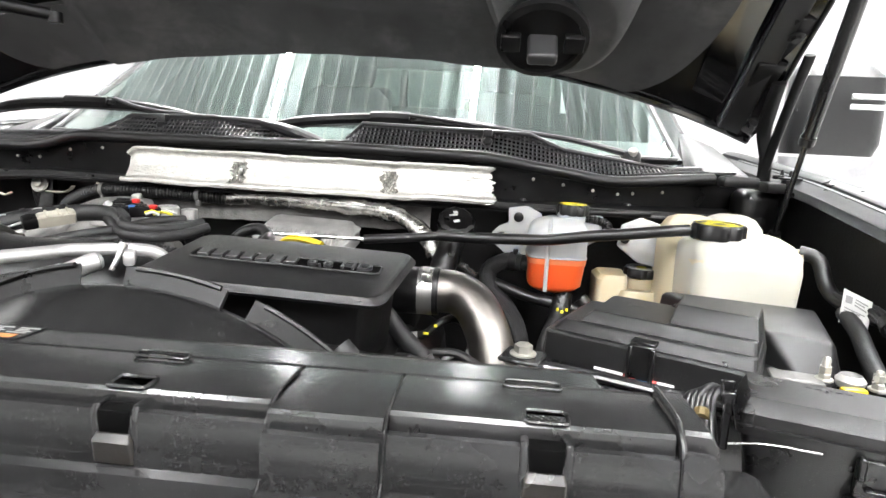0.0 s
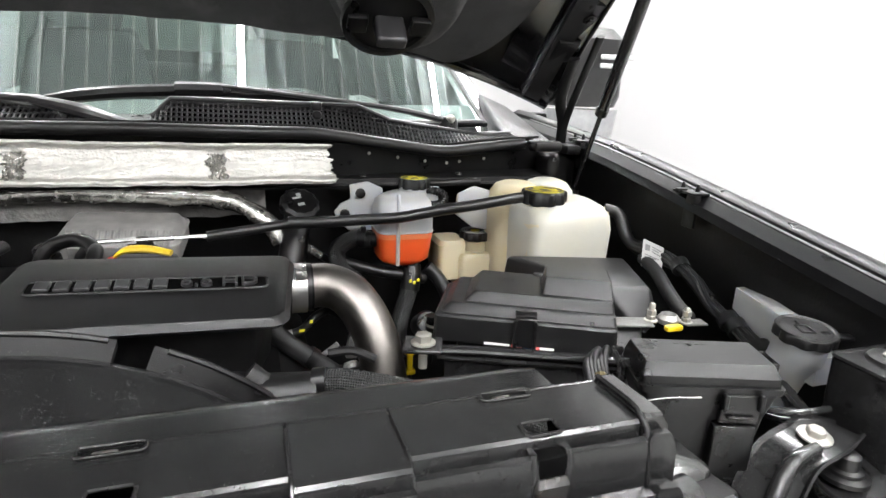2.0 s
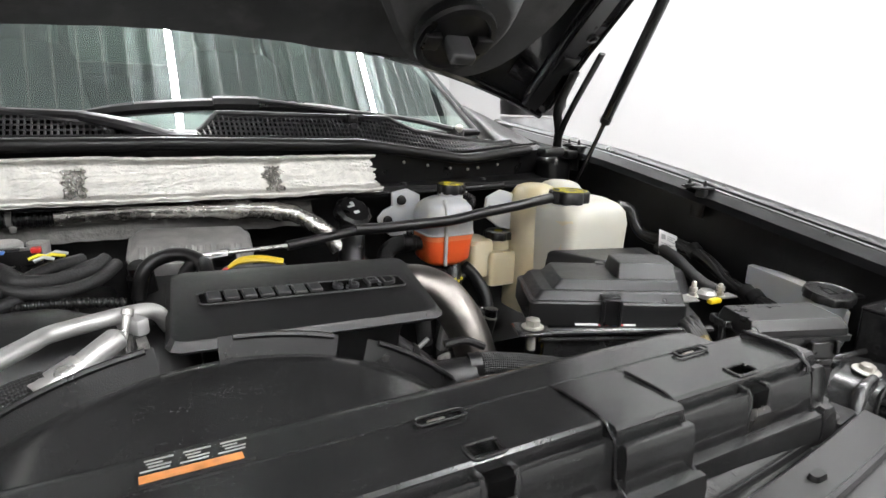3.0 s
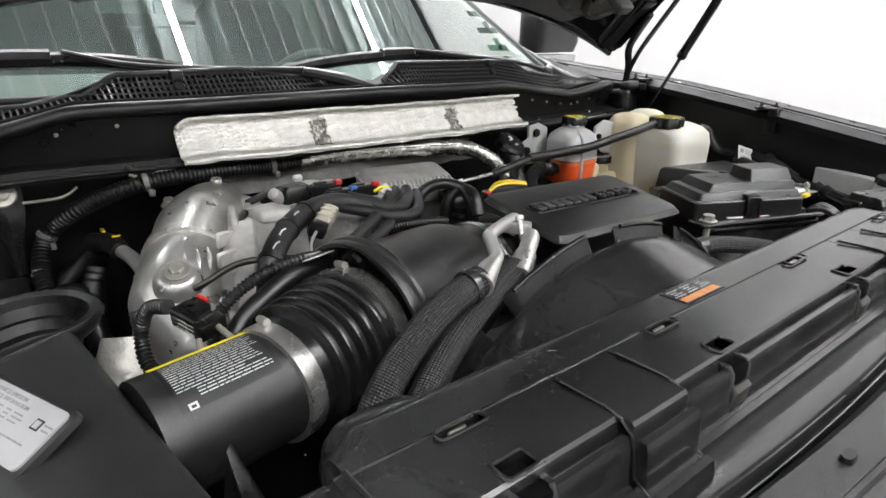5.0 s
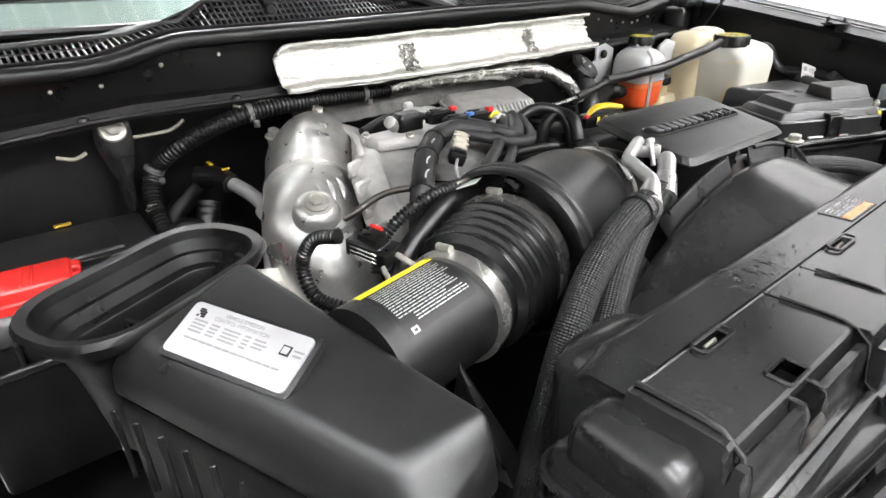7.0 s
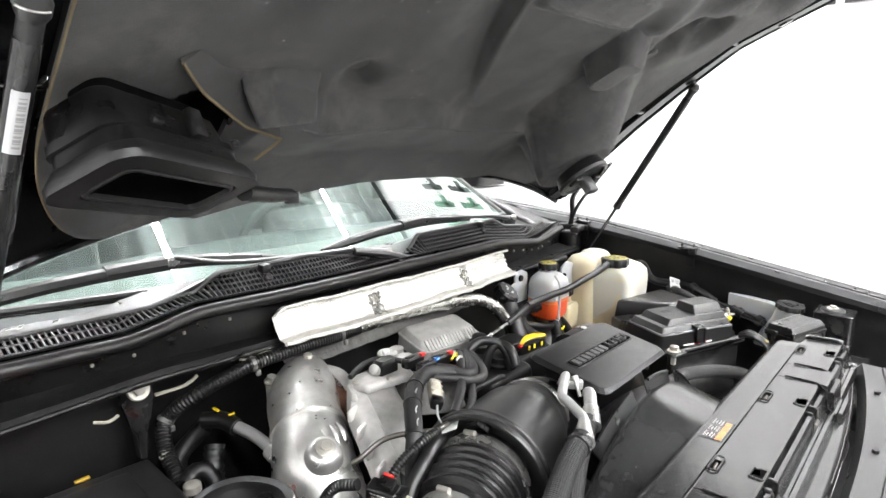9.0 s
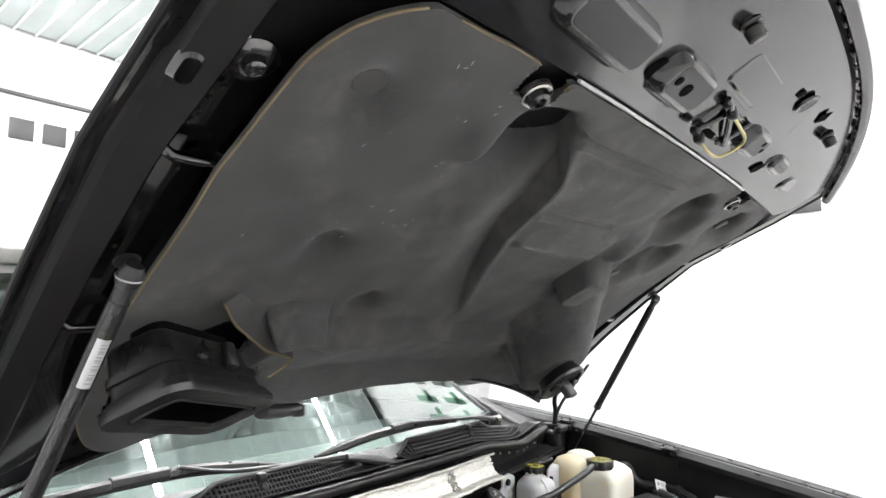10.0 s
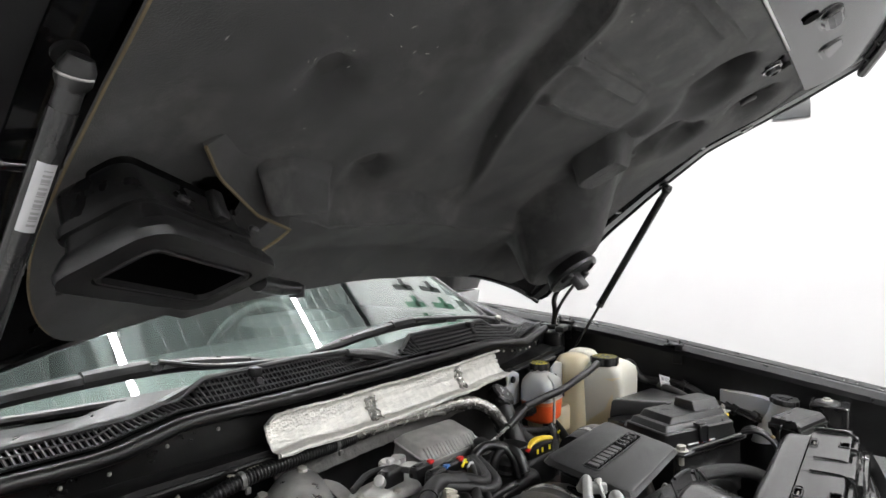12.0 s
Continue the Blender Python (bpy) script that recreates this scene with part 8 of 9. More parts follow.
loom("tank_hose", [(0.856, 0.958, 1.36), (0.88, 0.945, 1.352), (0.888, 0.925, 1.315), (0.893, 0.9, 1.3), (0.903, 0.85, 1.296), (0.913, 0.79, 1.288), (0.908, 0.72, 1.262)], 0.0115, "black rubber hose from the surge tank to the fender", RUBBER, cat="hose", group="coolant hoses")
bc = thing("battery_cable", (0.90, 0.66, 1.2), "bundle of black battery cables taped along the fender", "cable", "battery cables")
BUNDLE = [(0.893, 0.90, 1.302), (0.906, 0.83, 1.300), (0.902, 0.783, 1.294), (0.905, 0.745, 1.280), (0.904, 0.712, 1.258), (0.899, 0.664, 1.247), (0.894, 0.625, 1.241), (0.889, 0.584, 1.232), (0.882, 0.53, 1.20), (0.86, 0.44, 1.12)]
for k in range(6):
    a_ = 2 * math.pi * k / 6
    part("conductor", tube([Vector(p) + Vector((0.0068 * math.cos(a_ + 0.5 * i), 0.002 * math.sin(a_ + 0.5 * i), 0.0068 * math.sin(a_ + 0.5 * i))) for i, p in enumerate(BUNDLE)], 0.0052, 8, 0.012), RUBBER, bc)
part("core", tube(BUNDLE, 0.0075, 10, 0.012), WIRE, bc)
loom("battery_cable", [(0.883, 0.86, 1.290), (0.870, 0.803, 1.281), (0.858, 0.758, 1.266), (0.843, 0.712, 1.257), (0.824, 0.667, 1.258)], 0.0115, "taped black battery cable with a tag", WIRE, cat="cable", group="battery cables")
for k in range(4):
    x, y, z = ((0.905, 0.790, 1.295), (0.899, 0.664, 1.247), (0.897, 0.645, 1.244), (0.890, 0.590, 1.234))[k]
    solo("cable_tape", tube([(x + 0.002, y + 0.008, z + 0.004), (x - 0.002, y - 0.008, z - 0.004)], 0.0158, 12, 0.01), RUBBER, "black tape band round the cable", "tape", "cable tapes")
tg = solo("paper_tag", sheet(lambda a, b: Vector((0.868 + 0.026 * a + 0.006 * b, 0.845 - 0.024 * a + 0.01 * b, 1.280 + 0.048 * b - 0.012 * a + 0.010 * math.sin(3 * a) * (1 - b))), lin(0, 1, 8), lin(0, 1, 5), 0.0008, (1, 0, 0)), WHITE_LABEL, "white printed paper tag on the battery cable", "tag")


def tag_pt(a, b):
    return Vector((0.868 + 0.026 * a + 0.006 * b, 0.845 - 0.024 * a + 0.01 * b, 1.280 + 0.048 * b - 0.012 * a + 0.010 * math.sin(3 * a) * (1 - b))) + Vector((-0.0010, -0.0012, 0.0))


part("tag_print", merged(*[sheet(tag_pt, [a0, a1], [b0, b1]) for a0, a1, b0, b1 in ((0.12, 0.36, 0.62, 0.86), (0.45, 0.9, 0.80, 0.85), (0.45, 0.8, 0.70, 0.75), (0.45, 0.88, 0.60, 0.65), (0.12, 0.85, 0.45, 0.49), (0.12, 0.7, 0.36, 0.40), (0.12, 0.8, 0.27, 0.31))]), INK_GREY, tg)

# ---- driver side battery and fuse boxes ----
bt = thing("battery", (0.6, 0.76, 1.05), "black battery under a charcoal plastic terminal cover", "battery")
part("case", hexa([(0.47, 0.70, 1.06), (0.70, 0.60, 1.06), (0.84, 0.80, 1.06), (0.60, 0.92, 1.06)], [(0.47, 0.70, 1.25), (0.70, 0.605, 1.25), (0.84, 0.80, 1.25), (0.60, 0.92, 1.25)], 0.006), PLASTIC, bt)
bm_ = plane_m((0.5888, 0.7227, 1.262), (0.89, -0.456, 0), (0.456, 0.89, 0))


def bl_(layers, n=4):
    return stack(layers, bm_, n)


part("cover_base", bl_([(-0.006, -0.012, -0.016, 0.244, 0.140, 0.010), (-0.006, -0.012, 0.018, 0.242, 0.138, 0.010), (-0.006, -0.012, 0.021, 0.236, 0.132, 0.008)]), PLASTIC_GREY, bt, "", 25)
part("cover_ledge", bl_([(-0.003, -0.010, 0.020, 0.234, 0.124, 0.008), (0.001, -0.008, 0.032, 0.222, 0.116, 0.008), (0.001, -0.008, 0.034, 0.216, 0.110, 0.007)]), PLASTIC_GREY, bt, "", 25)
part("cover_step", bl_([(0.010, -0.006, 0.033, 0.202, 0.104, 0.006), (0.016, -0.004, 0.047, 0.186, 0.096, 0.006), (0.016, -0.004, 0.0485, 0.182, 0.092, 0.005)]), PLASTIC_GREY, bt, "", 25)
part("cover_hump", bl_([(0.062, -0.008, 0.047, 0.096, 0.072, 0.004), (0.062, -0.003, 0.069, 0.088, 0.058, 0.004), (0.062, -0.003, 0.0705, 0.084, 0.054, 0.003)]), PLASTIC_GREY, bt, "", 25)
part("hinge_gap", box((0, 0, 0), (0.016, 0.012, 0.006), 0.002, 1, bm_ @ Matrix.Translation((0.010, 0.040, 0.0485))), INK, bt)
part("latch", merged(box((0, 0, 0), (0.030, 0.005, 0.044), 0.002, 1, bm_ @ Matrix.Translation((-0.004, -0.084, 0.006))), box((0, 0, 0), (0.028, 0.018, 0.004), 0.001, 1, bm_ @ Matrix.Translation((-0.004, -0.074, 0.029))),
                     *[box((0, 0, 0), (0.005, 0.007, 0.040), 0.001, 1, bm_ @ Matrix.Translation((-0.004 + dx, -0.086, 0.006))) for dx in (-0.013, 0.013)]), PLASTIC, bt)
part("mark", merged(*[flat(-0.045 + 0.006 * (k % 4), 0.012 - 0.009 * (k // 4), 0.004, 0.006, bm_, 0.0487) for k in range(8) if k != 5]), PLASTIC, bt)
part("rear_cover", hexa([(0.633, 0.929, 1.235), (0.753, 0.669, 1.235), (0.81, 0.709, 1.235), (0.86, 0.879, 1.235)], [(0.64, 0.922, 1.292), (0.723, 0.739, 1.29), (0.8, 0.726, 1.286), (0.85, 0.872, 1.29)], 0.008, 3), PLASTIC_GREY, bt, "charcoal plastic rear fuse cover")
part("hold_down", merged(tube([(0.406, 0.677, 1.25), (0.481, 0.655, 1.2495), (0.581, 0.615, 1.2485), (0.681, 0.575, 1.248)], 0.009, 10, 0.02, flat=0.6), tube([(0.436, 0.677, 1.236), (0.561, 0.627, 1.235), (0.681, 0.579, 1.235)], 0.005, 8, 0.02)), GLOSSY, bt, "black steel hold down strap")
part("tray_front", hexa([(0.446, 0.679, 1.1), (0.671, 0.587, 1.1), (0.681, 0.607, 1.1), (0.456, 0.699, 1.1)], [(0.446, 0.679, 1.232), (0.671, 0.587, 1.232), (0.681, 0.607, 1.232), (0.456, 0.699, 1.232)], 0.004), GLOSSY, bt)
for z in (1.12, 1.15, 1.18, 1.208):
    part("tray_rib", tube([(0.468, 0.690, z), (0.688, 0.600, z + 0.002)], 0.003, 6, 0.05), GLOSSY, bt)
for k in range(4):
    part("tray_web", tube([(0.55 + 0.028 * k, 0.656 - 0.0115 * k, 1.183), (0.575 + 0.028 * k, 0.646 - 0.0115 * k, 1.207)], 0.0022, 6, 0.02), GLOSSY, bt)
for pos_, w_, m_ in ((-0.040, 0.034, WHITE_LABEL), (-0.014, 0.014, RED), (0.001, 0.012, mat("blue_print", (0.04, 0.2, 0.5), 0.5, bump=0)), (0.012, 0.008, RED), (0.026, 0.018, WHITE_LABEL)):
    part("info_strip", box((0, 0, 0), (w_, 0.003, 0.0032), 0, 1, bm_ @ Matrix.Translation((pos_, -0.0845, -0.0125)) @ rot(-30, 0, 0)), m_, bt, "strip label with coloured marks")
bolt("clamp_bolt", (0.413, 0.667, 1.262), ZINC, bt, (0, 0, 1), 0.011, 0.013, 0.016, "zinc plated hold down bolt")
part("clamp_bolt_shank", lathe([(0.006, -0.03), (0.006, 0.0)], (0.413, 0.667, 1.258), n=10), ZINC, bt)
part("clamp_plate", box((0.413, 0.669, 1.258), (0.05, 0.045, 0.006), 0.002, 1, rot(0, 0, -20)), GLOSSY, bt)
part("terminal_plate", box((0.733, 0.676, 1.256), (0.056, 0.032, 0.004), 0.0015, 1, rot(0, 0, -14)), DULL_CAST, bt, "grey metal terminal plate")
for c in ((0.764, 0.675, 1.256), (0.814, 0.659, 1.254)):
    bolt("stud", c, ZINC, bt, (0, 0, 1), 0.007, 0.009, 0.010)
for c, hh in (((0.764, 0.675, 1.262), 0.020), ((0.814, 0.659, 1.262), 0.014)):
    part("stud_post", merged(lathe([(0.0045, 0), (0.0045, hh), (0.003, hh + 0.002)], c, n=10), lathe([(0.007, 0), (0.007, 0.007)], (c[0], c[1], c[2] + 0.004), n=6)), ZINC, bt)
part("terminal_ring", lathe([(0.014, 0), (0.016, 0.008), (0.011, 0.014), (0.011, 0.002)], (0.788, 0.666, 1.254), n=24), ALU, bt)
part("terminal_lug", box((0.826, 0.656, 1.255), (0.034, 0.022, 0.003), 0.001, 1, rot(0, 0, -10)), DULL_CAST, bt)
part("yellow_clip", box((0.78, 0.644, 1.256), (0.028, 0.012, 0.009), 0.004), YELLOW, bt, "yellow plastic clip")

fb = thing("fuse_box", (0.69, 0.47, 1.1), "black relay box with a charcoal lid", "fuse box")
fbm = plane_m((0.652, 0.457, 1.306), (0.948, -0.319, 0), (0.319, 0.948, 0)) @ Matrix.Scale(0.92, 4)
part("lid", stack([(0, 0, -0.006, 0.153, 0.073, 0.003), (0, 0, 0.0035, 0.1515, 0.0715, 0.003), (0, 0.004, 0.0150, 0.142, 0.061, 0.003), (0, 0.0043, 0.0158, 0.140, 0.059, 0.002)], fbm, 3), PLASTIC, fb, "", 20)
part("rim", stack([(0, 0, -0.014, 0.158, 0.080, 0.006), (0, 0, -0.006, 0.160, 0.082, 0.006)], fbm), PLASTIC, fb)
part("body", stack([(0, 0, -0.15, 0.105, 0.055, 0.008), (0, 0, -0.045, 0.135, 0.066, 0.008), (0, 0, -0.014, 0.152, 0.076, 0.008)], fbm), PLASTIC, fb)
part("front_latch", merged(*[box((0, 0, 0), s, 0.0015, 1, fbm @ Matrix.Translation(c)) for c, s in (((0.032, -0.040, -0.030), (0.044, 0.006, 0.034)), ((0.032, -0.045, -0.038), (0.030, 0.005, 0.004)), ((0.013, -0.045, -0.020), (0.006, 0.008, 0.020)), ((0.052, -0.045, -0.020), (0.006, 0.008, 0.020)), ((0.030, -0.036, -0.085), (0.046, 0.016, 0.07)))]), PLASTIC, fb)
part("foot_spring", tube([fbm @ Vector((0.035, -0.03, z)) for z in (-0.155, -0.115)], 0.016, 14, 0.01, pitch=0.012, depth=0.004), RUBBER, fb)
for sx in (-1, 1):
    part("side_latch", merged(*[box((0, 0, 0), s, 0.0015, 1, fbm @ Matrix.Translation(c)) for c, s in (((sx * 0.090, 0.016, 0.0), (0.003, 0.034, 0.012)), ((sx * 0.084, 0.032, 0.0), (0.012, 0.003, 0.012)), ((sx * 0.084, 0.0, 0.0), (0.012, 0.003, 0.012)), ((sx * 0.084, 0.010, -0.03), (0.008, 0.012, 0.05)))]), GLOSSY, fb)
part("plate_mark", merged(*[flat(-0.02 + 0.008 * k, 0.024, 0.005, 0.004, fbm, 0.0160) for k in range(5)]), PLASTIC, fb)
for k in range(6):
    loom("wire", [(0.606 + 0.003 * k, 0.572, 1.268 + 0.004 * (k % 2)), (0.582 + 0.004 * k, 0.549, 1.282 + 0.003 * (k % 3)), (0.556 + 0.0045 * k, 0.517, 1.286), (0.550 + 0.0045 * k, 0.492, 1.266), (0.552 + 0.004 * k, 0.475, 1.22), (0.56, 0.465, 1.15)], 0.0042, "single black wire beside the relay box", RUBBER, cat="wire", group="relay box wires")
solo("wire_marker", tube([(0.566, 0.505, 1.2815), (0.564, 0.499, 1.277)], [0.0070, 0.0070], 10, 0.005, flat=1.2), mat("brass_brown_marker", (0.16, 0.12, 0.05), 0.5, metal=0.2), "brown yellow marker band on the relay wires", "band")
solo("wire_bow", tube([(0.564, 0.439, 1.286), (0.589, 0.427, 1.294), (0.624, 0.419, 1.294)], 0.0009, 6, 0.006), STEEL, "thin bright wire in front of the relay box", "wire")

# washer filler, headlamp brackets
wf = thing("washer_filler", (0.864, 0.533, 1.104), "white washer filler neck with a black flip cap", "washer filler")
part("neck", stack([(0.899, 0.573, 1.164, 0.055, 0.055, 0.025), (0.886, 0.551, 1.214, 0.058, 0.058, 0.027), (0.868, 0.521, 1.259, 0.064, 0.064, 0.031), (0.864, 0.513, 1.29, 0.062, 0.062, 0.030)], n=8), TANK_CLEAR, wf, "milky white filler neck", 60)
part("shoulder", loft([[Vector((x_, y_, zt)), Vector((x_ + 0.030, y_, zt)), Vector((x_ + 0.030, y_, zl)), Vector((x_, y_, zl))] for x_, y_, zt, zl in ((0.930, 0.690, 1.290, 1.256), (0.914, 0.630, 1.290, 1.243), (0.899, 0.571, 1.289, 1.231), (0.884, 0.525, 1.280, 1.226), (0.876, 0.495, 1.268, 1.230))]), TANK_CLEAR, wf, "milky white shoulder of the washer tank")
wcap = cap("cap", (0.863, 0.511, 1.29), 0.037, 0.014, "", "black flip cap with a raised washer symbol", wf, (-0.03, -0.10, 1))
wm2 = Matrix.Translation((0.8625, 0.5095, 1.3045)) @ along((-0.03, -0.10, 1))
part("symbol", merged(*[flat(x, y, w, h, wm2, 0.0) for x, y, w, h in ((-0.010, 0.0, 0.003, 0.018), (0.004, 0.0, 0.003, 0.018), (-0.003, -0.010, 0.018, 0.003), (-0.003, 0.009, 0.012, 0.003), (0.018, -0.010, 0.010, 0.006), (-0.003, 0.016, 0.003, 0.008))]), GLOSSY, wcap)
part("cap_rim", lathe([(0.030, 0), (0.032, 0.0015), (0.035, 0.0015), (0.036, 0)], m=Matrix.Translation((0.8625, 0.5095, 1.3042)) @ along((-0.03, -0.10, 1)), n=36, cap=False), PLASTIC, wcap)
part("tab", box((0.904, 0.493, 1.296), (0.026, 0.014, 0.006), 0.003, 2, rot(0, 0, -20)), PLASTIC, wf)


def ribbon(pts, w, th, mat_, parent, name, label=""):
    """A bent steel strip: centre line with a width across it."""
    pts = spline(pts, 0.012)
    rings = []
    for i, p in enumerate(pts):
        d = (pts[min(i + 1, len(pts) - 1)] - pts[max(i - 1, 0)]).normalized()
        s = d.cross(Vector((0, 0, 1))).normalized()
        u = s.cross(d).normalized()
        rings.append([p + s * w / 2 * a + u * th / 2 * b for a, b in ((-1, 2.4), (-0.86, 1), (0.86, 1), (1, 2.4), (1.06, 1.6), (0.9, -1), (-0.9, -1), (-1.06, 1.6))])
    return part(name, loft(rings), mat_, parent, label)


hb_ = thing("headlamp_bracket", (0.743, 0.384, 1.1), "black stamped headlamp support brackets with a zinc bolt", "bracket")
ribbon([(0.798, 0.409, 1.24), (0.758, 0.394, 1.238), (0.718, 0.389, 1.228), (0.688, 0.379, 1.2), (0.668, 0.369, 1.165), (0.643, 0.359, 1.135)], 0.060, 0.006, GLOSSY, hb_, "arm", "shiny black pressed arm")
part("arm_rib", tube([(0.743, 0.379, 1.243), (0.708, 0.376, 1.232), (0.681, 0.366, 1.2), (0.661, 0.358, 1.168)], [0.006, 0.009, 0.009, 0.006], 10, 0.008), GLOSSY, hb_)
bolt("bolt", (0.759, 0.396, 1.242), ZINC, hb_, (0, -0.1, 1), 0.0095, 0.010, 0.017, "zinc plated bolt")
part("upper_plate", solid([(0.748, 0.474, 1.235), (0.795, 0.454, 1.238), (0.815, 0.414, 1.242), (0.768, 0.422, 1.238), (0.748, 0.474, 1.227), (0.795, 0.454, 1.23), (0.815, 0.414, 1.234), (0.768, 0.422, 1.23)], [(0, 1, 2, 3), (7, 6, 5, 4), (0, 4, 5, 1), (1, 5, 6, 2), (2, 6, 7, 3), (3, 7, 4, 0)], 0.003, 2), GLOSSY, hb_)
part("plate_fold", tube([(0.746, 0.464, 1.24), (0.768, 0.436, 1.244), (0.815, 0.426, 1.248)], 0.004, 8, 0.01), GLOSSY, hb_)
part("side_plate", solid([(0.753, 0.389, 1.205), (0.813, 0.394, 1.212), (0.853, 0.314, 1.2), (0.753, 0.314, 1.19), (0.753, 0.389, 1.195), (0.813, 0.394, 1.202), (0.853, 0.314, 1.19), (0.753, 0.314, 1.18)], [(0, 1, 2, 3), (7, 6, 5, 4), (0, 4, 5, 1), (1, 5, 6, 2), (2, 6, 7, 3), (3, 7, 4, 0)], 0.004, 2), GLOSSY, hb_)
part("rubber_mount", lathe([(0.024, 0), (0.024, 0.005), (0.017, 0.007), (0.017, 0.011), (0.0125, 0.013), (0.012, 0.026), (0.008, 0.029)], (0.779, 0.372, 1.207), n=24), RUBBER, hb_)
part("grommet", lathe([(0.030, 0), (0.030, 0.004), (0.020, 0.009), (0.013, 0.015), (0.009, 0.015), (0.008, 0.004)], (0.645, 0.399, 1.175), n=28), RUBBER, hb_)
part("lower_plate", solid([(0.593, 0.344, 1.13), (0.653, 0.434, 1.17), (0.703, 0.424, 1.165), (0.813, 0.284, 1.13), (0.593, 0.344, 1.11), (0.653, 0.434, 1.15), (0.703, 0.424, 1.145), (0.813, 0.284, 1.11)], [(0, 1, 2, 3), (7, 6, 5, 4), (0, 4, 5, 1), (1, 5, 6, 2), (2, 6, 7, 3), (3, 7, 4, 0)], 0.006, 2), GLOSSY, hb_)
part("small_bolt", merged(lathe([(0.008, 0), (0.008, 0.010), (0.005, 0.012)], (0.741, 0.481, 1.245), n=10), lathe([(0.006, 0), (0.006, 0.008)], (0.755, 0.476, 1.242), n=10)), STEEL, hb_)
solo("fender_rail", tube([(0.908, 0.724, 1.268), (0.883, 0.604, 1.232), (0.853, 0.514, 1.222), (0.823, 0.434, 1.215), (0.813, 0.364, 1.208)], 0.008, 8, 0.02, flat=0.6), GLOSSY, "narrow black steel rail inside the fender", "rail")
mod = thing("side_module", (0.873, 0.4, 1.212), "glossy black plastic module on the fender", "module")
part("case", stack([(0.873, 0.405, 1.182, 0.085, 0.085, 0.006), (0.873, 0.405, 1.3, 0.090, 0.088, 0.006), (0.873, 0.405, 1.304, 0.084, 0.082, 0.006)]), GLOSSY, mod)
part("case_rim", tube([Vector((0.873, 0.405, 1.303)) + Vector((x, y, 0)) for x, y in rrect(0.088, 0.086, 0.006, 4)] + [Vector((0.917, 0.43, 1.303))], 0.003, 6, 0.01), GLOSSY, mod)
part("disc", lathe([(0.030, 0), (0.028, 0.004), (0.018, 0.005)], (0.881, 0.412, 1.304), n=24), PLASTIC_GREY, mod)
bolt("bolt", (0.881, 0.412, 1.309), ZINC, mod)
yd = thing("dipstick", (0.462, 0.90, 1.05), "yellow plastic dipstick handle on a thin tube", "dipstick")
part("handle", merged(lathe([(0.013, -0.003), (0.015, 0), (0.013, 0.003)], (0.462, 0.897, 1.142), along((0.2, -1, 0)), 20), box((0.461, 0.90, 1.112), (0.010, 0.006, 0.045), 0.003), box((0.460, 0.90, 1.096), (0.022, 0.012, 0.010), 0.003)), YELLOW, yd)
part("tube", tube([(0.46, 0.90, 1.095), (0.455, 0.91, 1.02), (0.44, 0.92, 0.95)], 0.006, 8, 0.02), DARK, yd)

# cables left of the pipe, by the shroud
loom("wiring_loom", [(0.20, 0.62, 1.27), (0.235, 0.61, 1.24), (0.28, 0.595, 1.21), (0.34, 0.585, 1.17), (0.38, 0.575, 1.14)], 0.015)
bh = thing("braided_hose", (0.45, 0.62, 1.2), "thick braided black hose behind the radiator", "hose")
part("sleeve", braided([(0.270, 0.606, 1.258), (0.300, 0.597, 1.260), (0.350, 0.581, 1.253), (0.420, 0.560, 1.238), (0.500, 0.535, 1.212), (0.580, 0.510, 1.175)], 0.0140), BRAID, bh)
part("end_band", tube([(0.270, 0.606, 1.258), (0.284, 0.602, 1.260)], 0.0160, 16, 0.006), RUBBER, bh, "black heat shrink band")
solo("air_duct_elbow", tube([(-0.03, 0.635, 1.20), (0.05, 0.635, 1.222), (0.14, 0.626, 1.232), (0.22, 0.615, 1.238), (0.276, 0.604, 1.248)], [0.050, 0.048, 0.043, 0.034, 0.022], 28, 0.01), PLASTIC_GREY, "smooth dark plastic duct behind the fan shroud", "duct")
loom("wiring_loom", [(0.20, 0.81, 1.275), (0.224, 0.80, 1.252), (0.252, 0.80, 1.219), (0.284, 0.80, 1.192), (0.333, 0.80, 1.150), (0.371, 0.80, 1.110), (0.40, 0.80, 1.06)], 0.0142)
solo("cable_tape", tube([(0.280, 0.80, 1.196), (0.290, 0.80, 1.188)], 0.0158, 12, 0.006), RUBBER, "black tape band round the cable", "tape", "cable tapes")
loom("wiring_loom", [(0.20, 0.83, 1.20), (0.24, 0.83, 1.175), (0.29, 0.82, 1.15), (0.34, 0.81, 1.10)], 0.0125)
loom("conduit", [(0.213, 0.78, 1.262), (0.2135, 0.78, 1.225), (0.214, 0.78, 1.180)], 0.0058, "small black corrugated conduit beside the engine cover", RUBBER, 0.006, 0.0018, "conduit", "wiring conduits")
gs = thing("glow_plug_lead", (0.27, 0.84, 1.2), "short black lead with a bright crimped end and yellow marks", "wire")
part("lead", tube([(0.262, 0.840, 1.214), (0.277, 0.840, 1.219), (0.290, 0.842, 1.231), (0.303, 0.850, 1.238), (0.318, 0.858, 1.240), (0.333, 0.860, 1.232)], 0.0065, 12, 0.006), RUBBER, gs)
part("crimp", tube([(0.243, 0.840, 1.211), (0.263, 0.840, 1.214)], 0.0068, 12, 0.006), ALU, gs, "bright crimped end")
part("paint_mark", merged(box((0.276, 0.8335, 1.2205), (0.008, 0.002, 0.004), 0.0006), box((0.290, 0.8355, 1.233), (0.005, 0.002, 0.005), 0.0006)), YELLOW_PRINT, gs, "yellow paint marks")
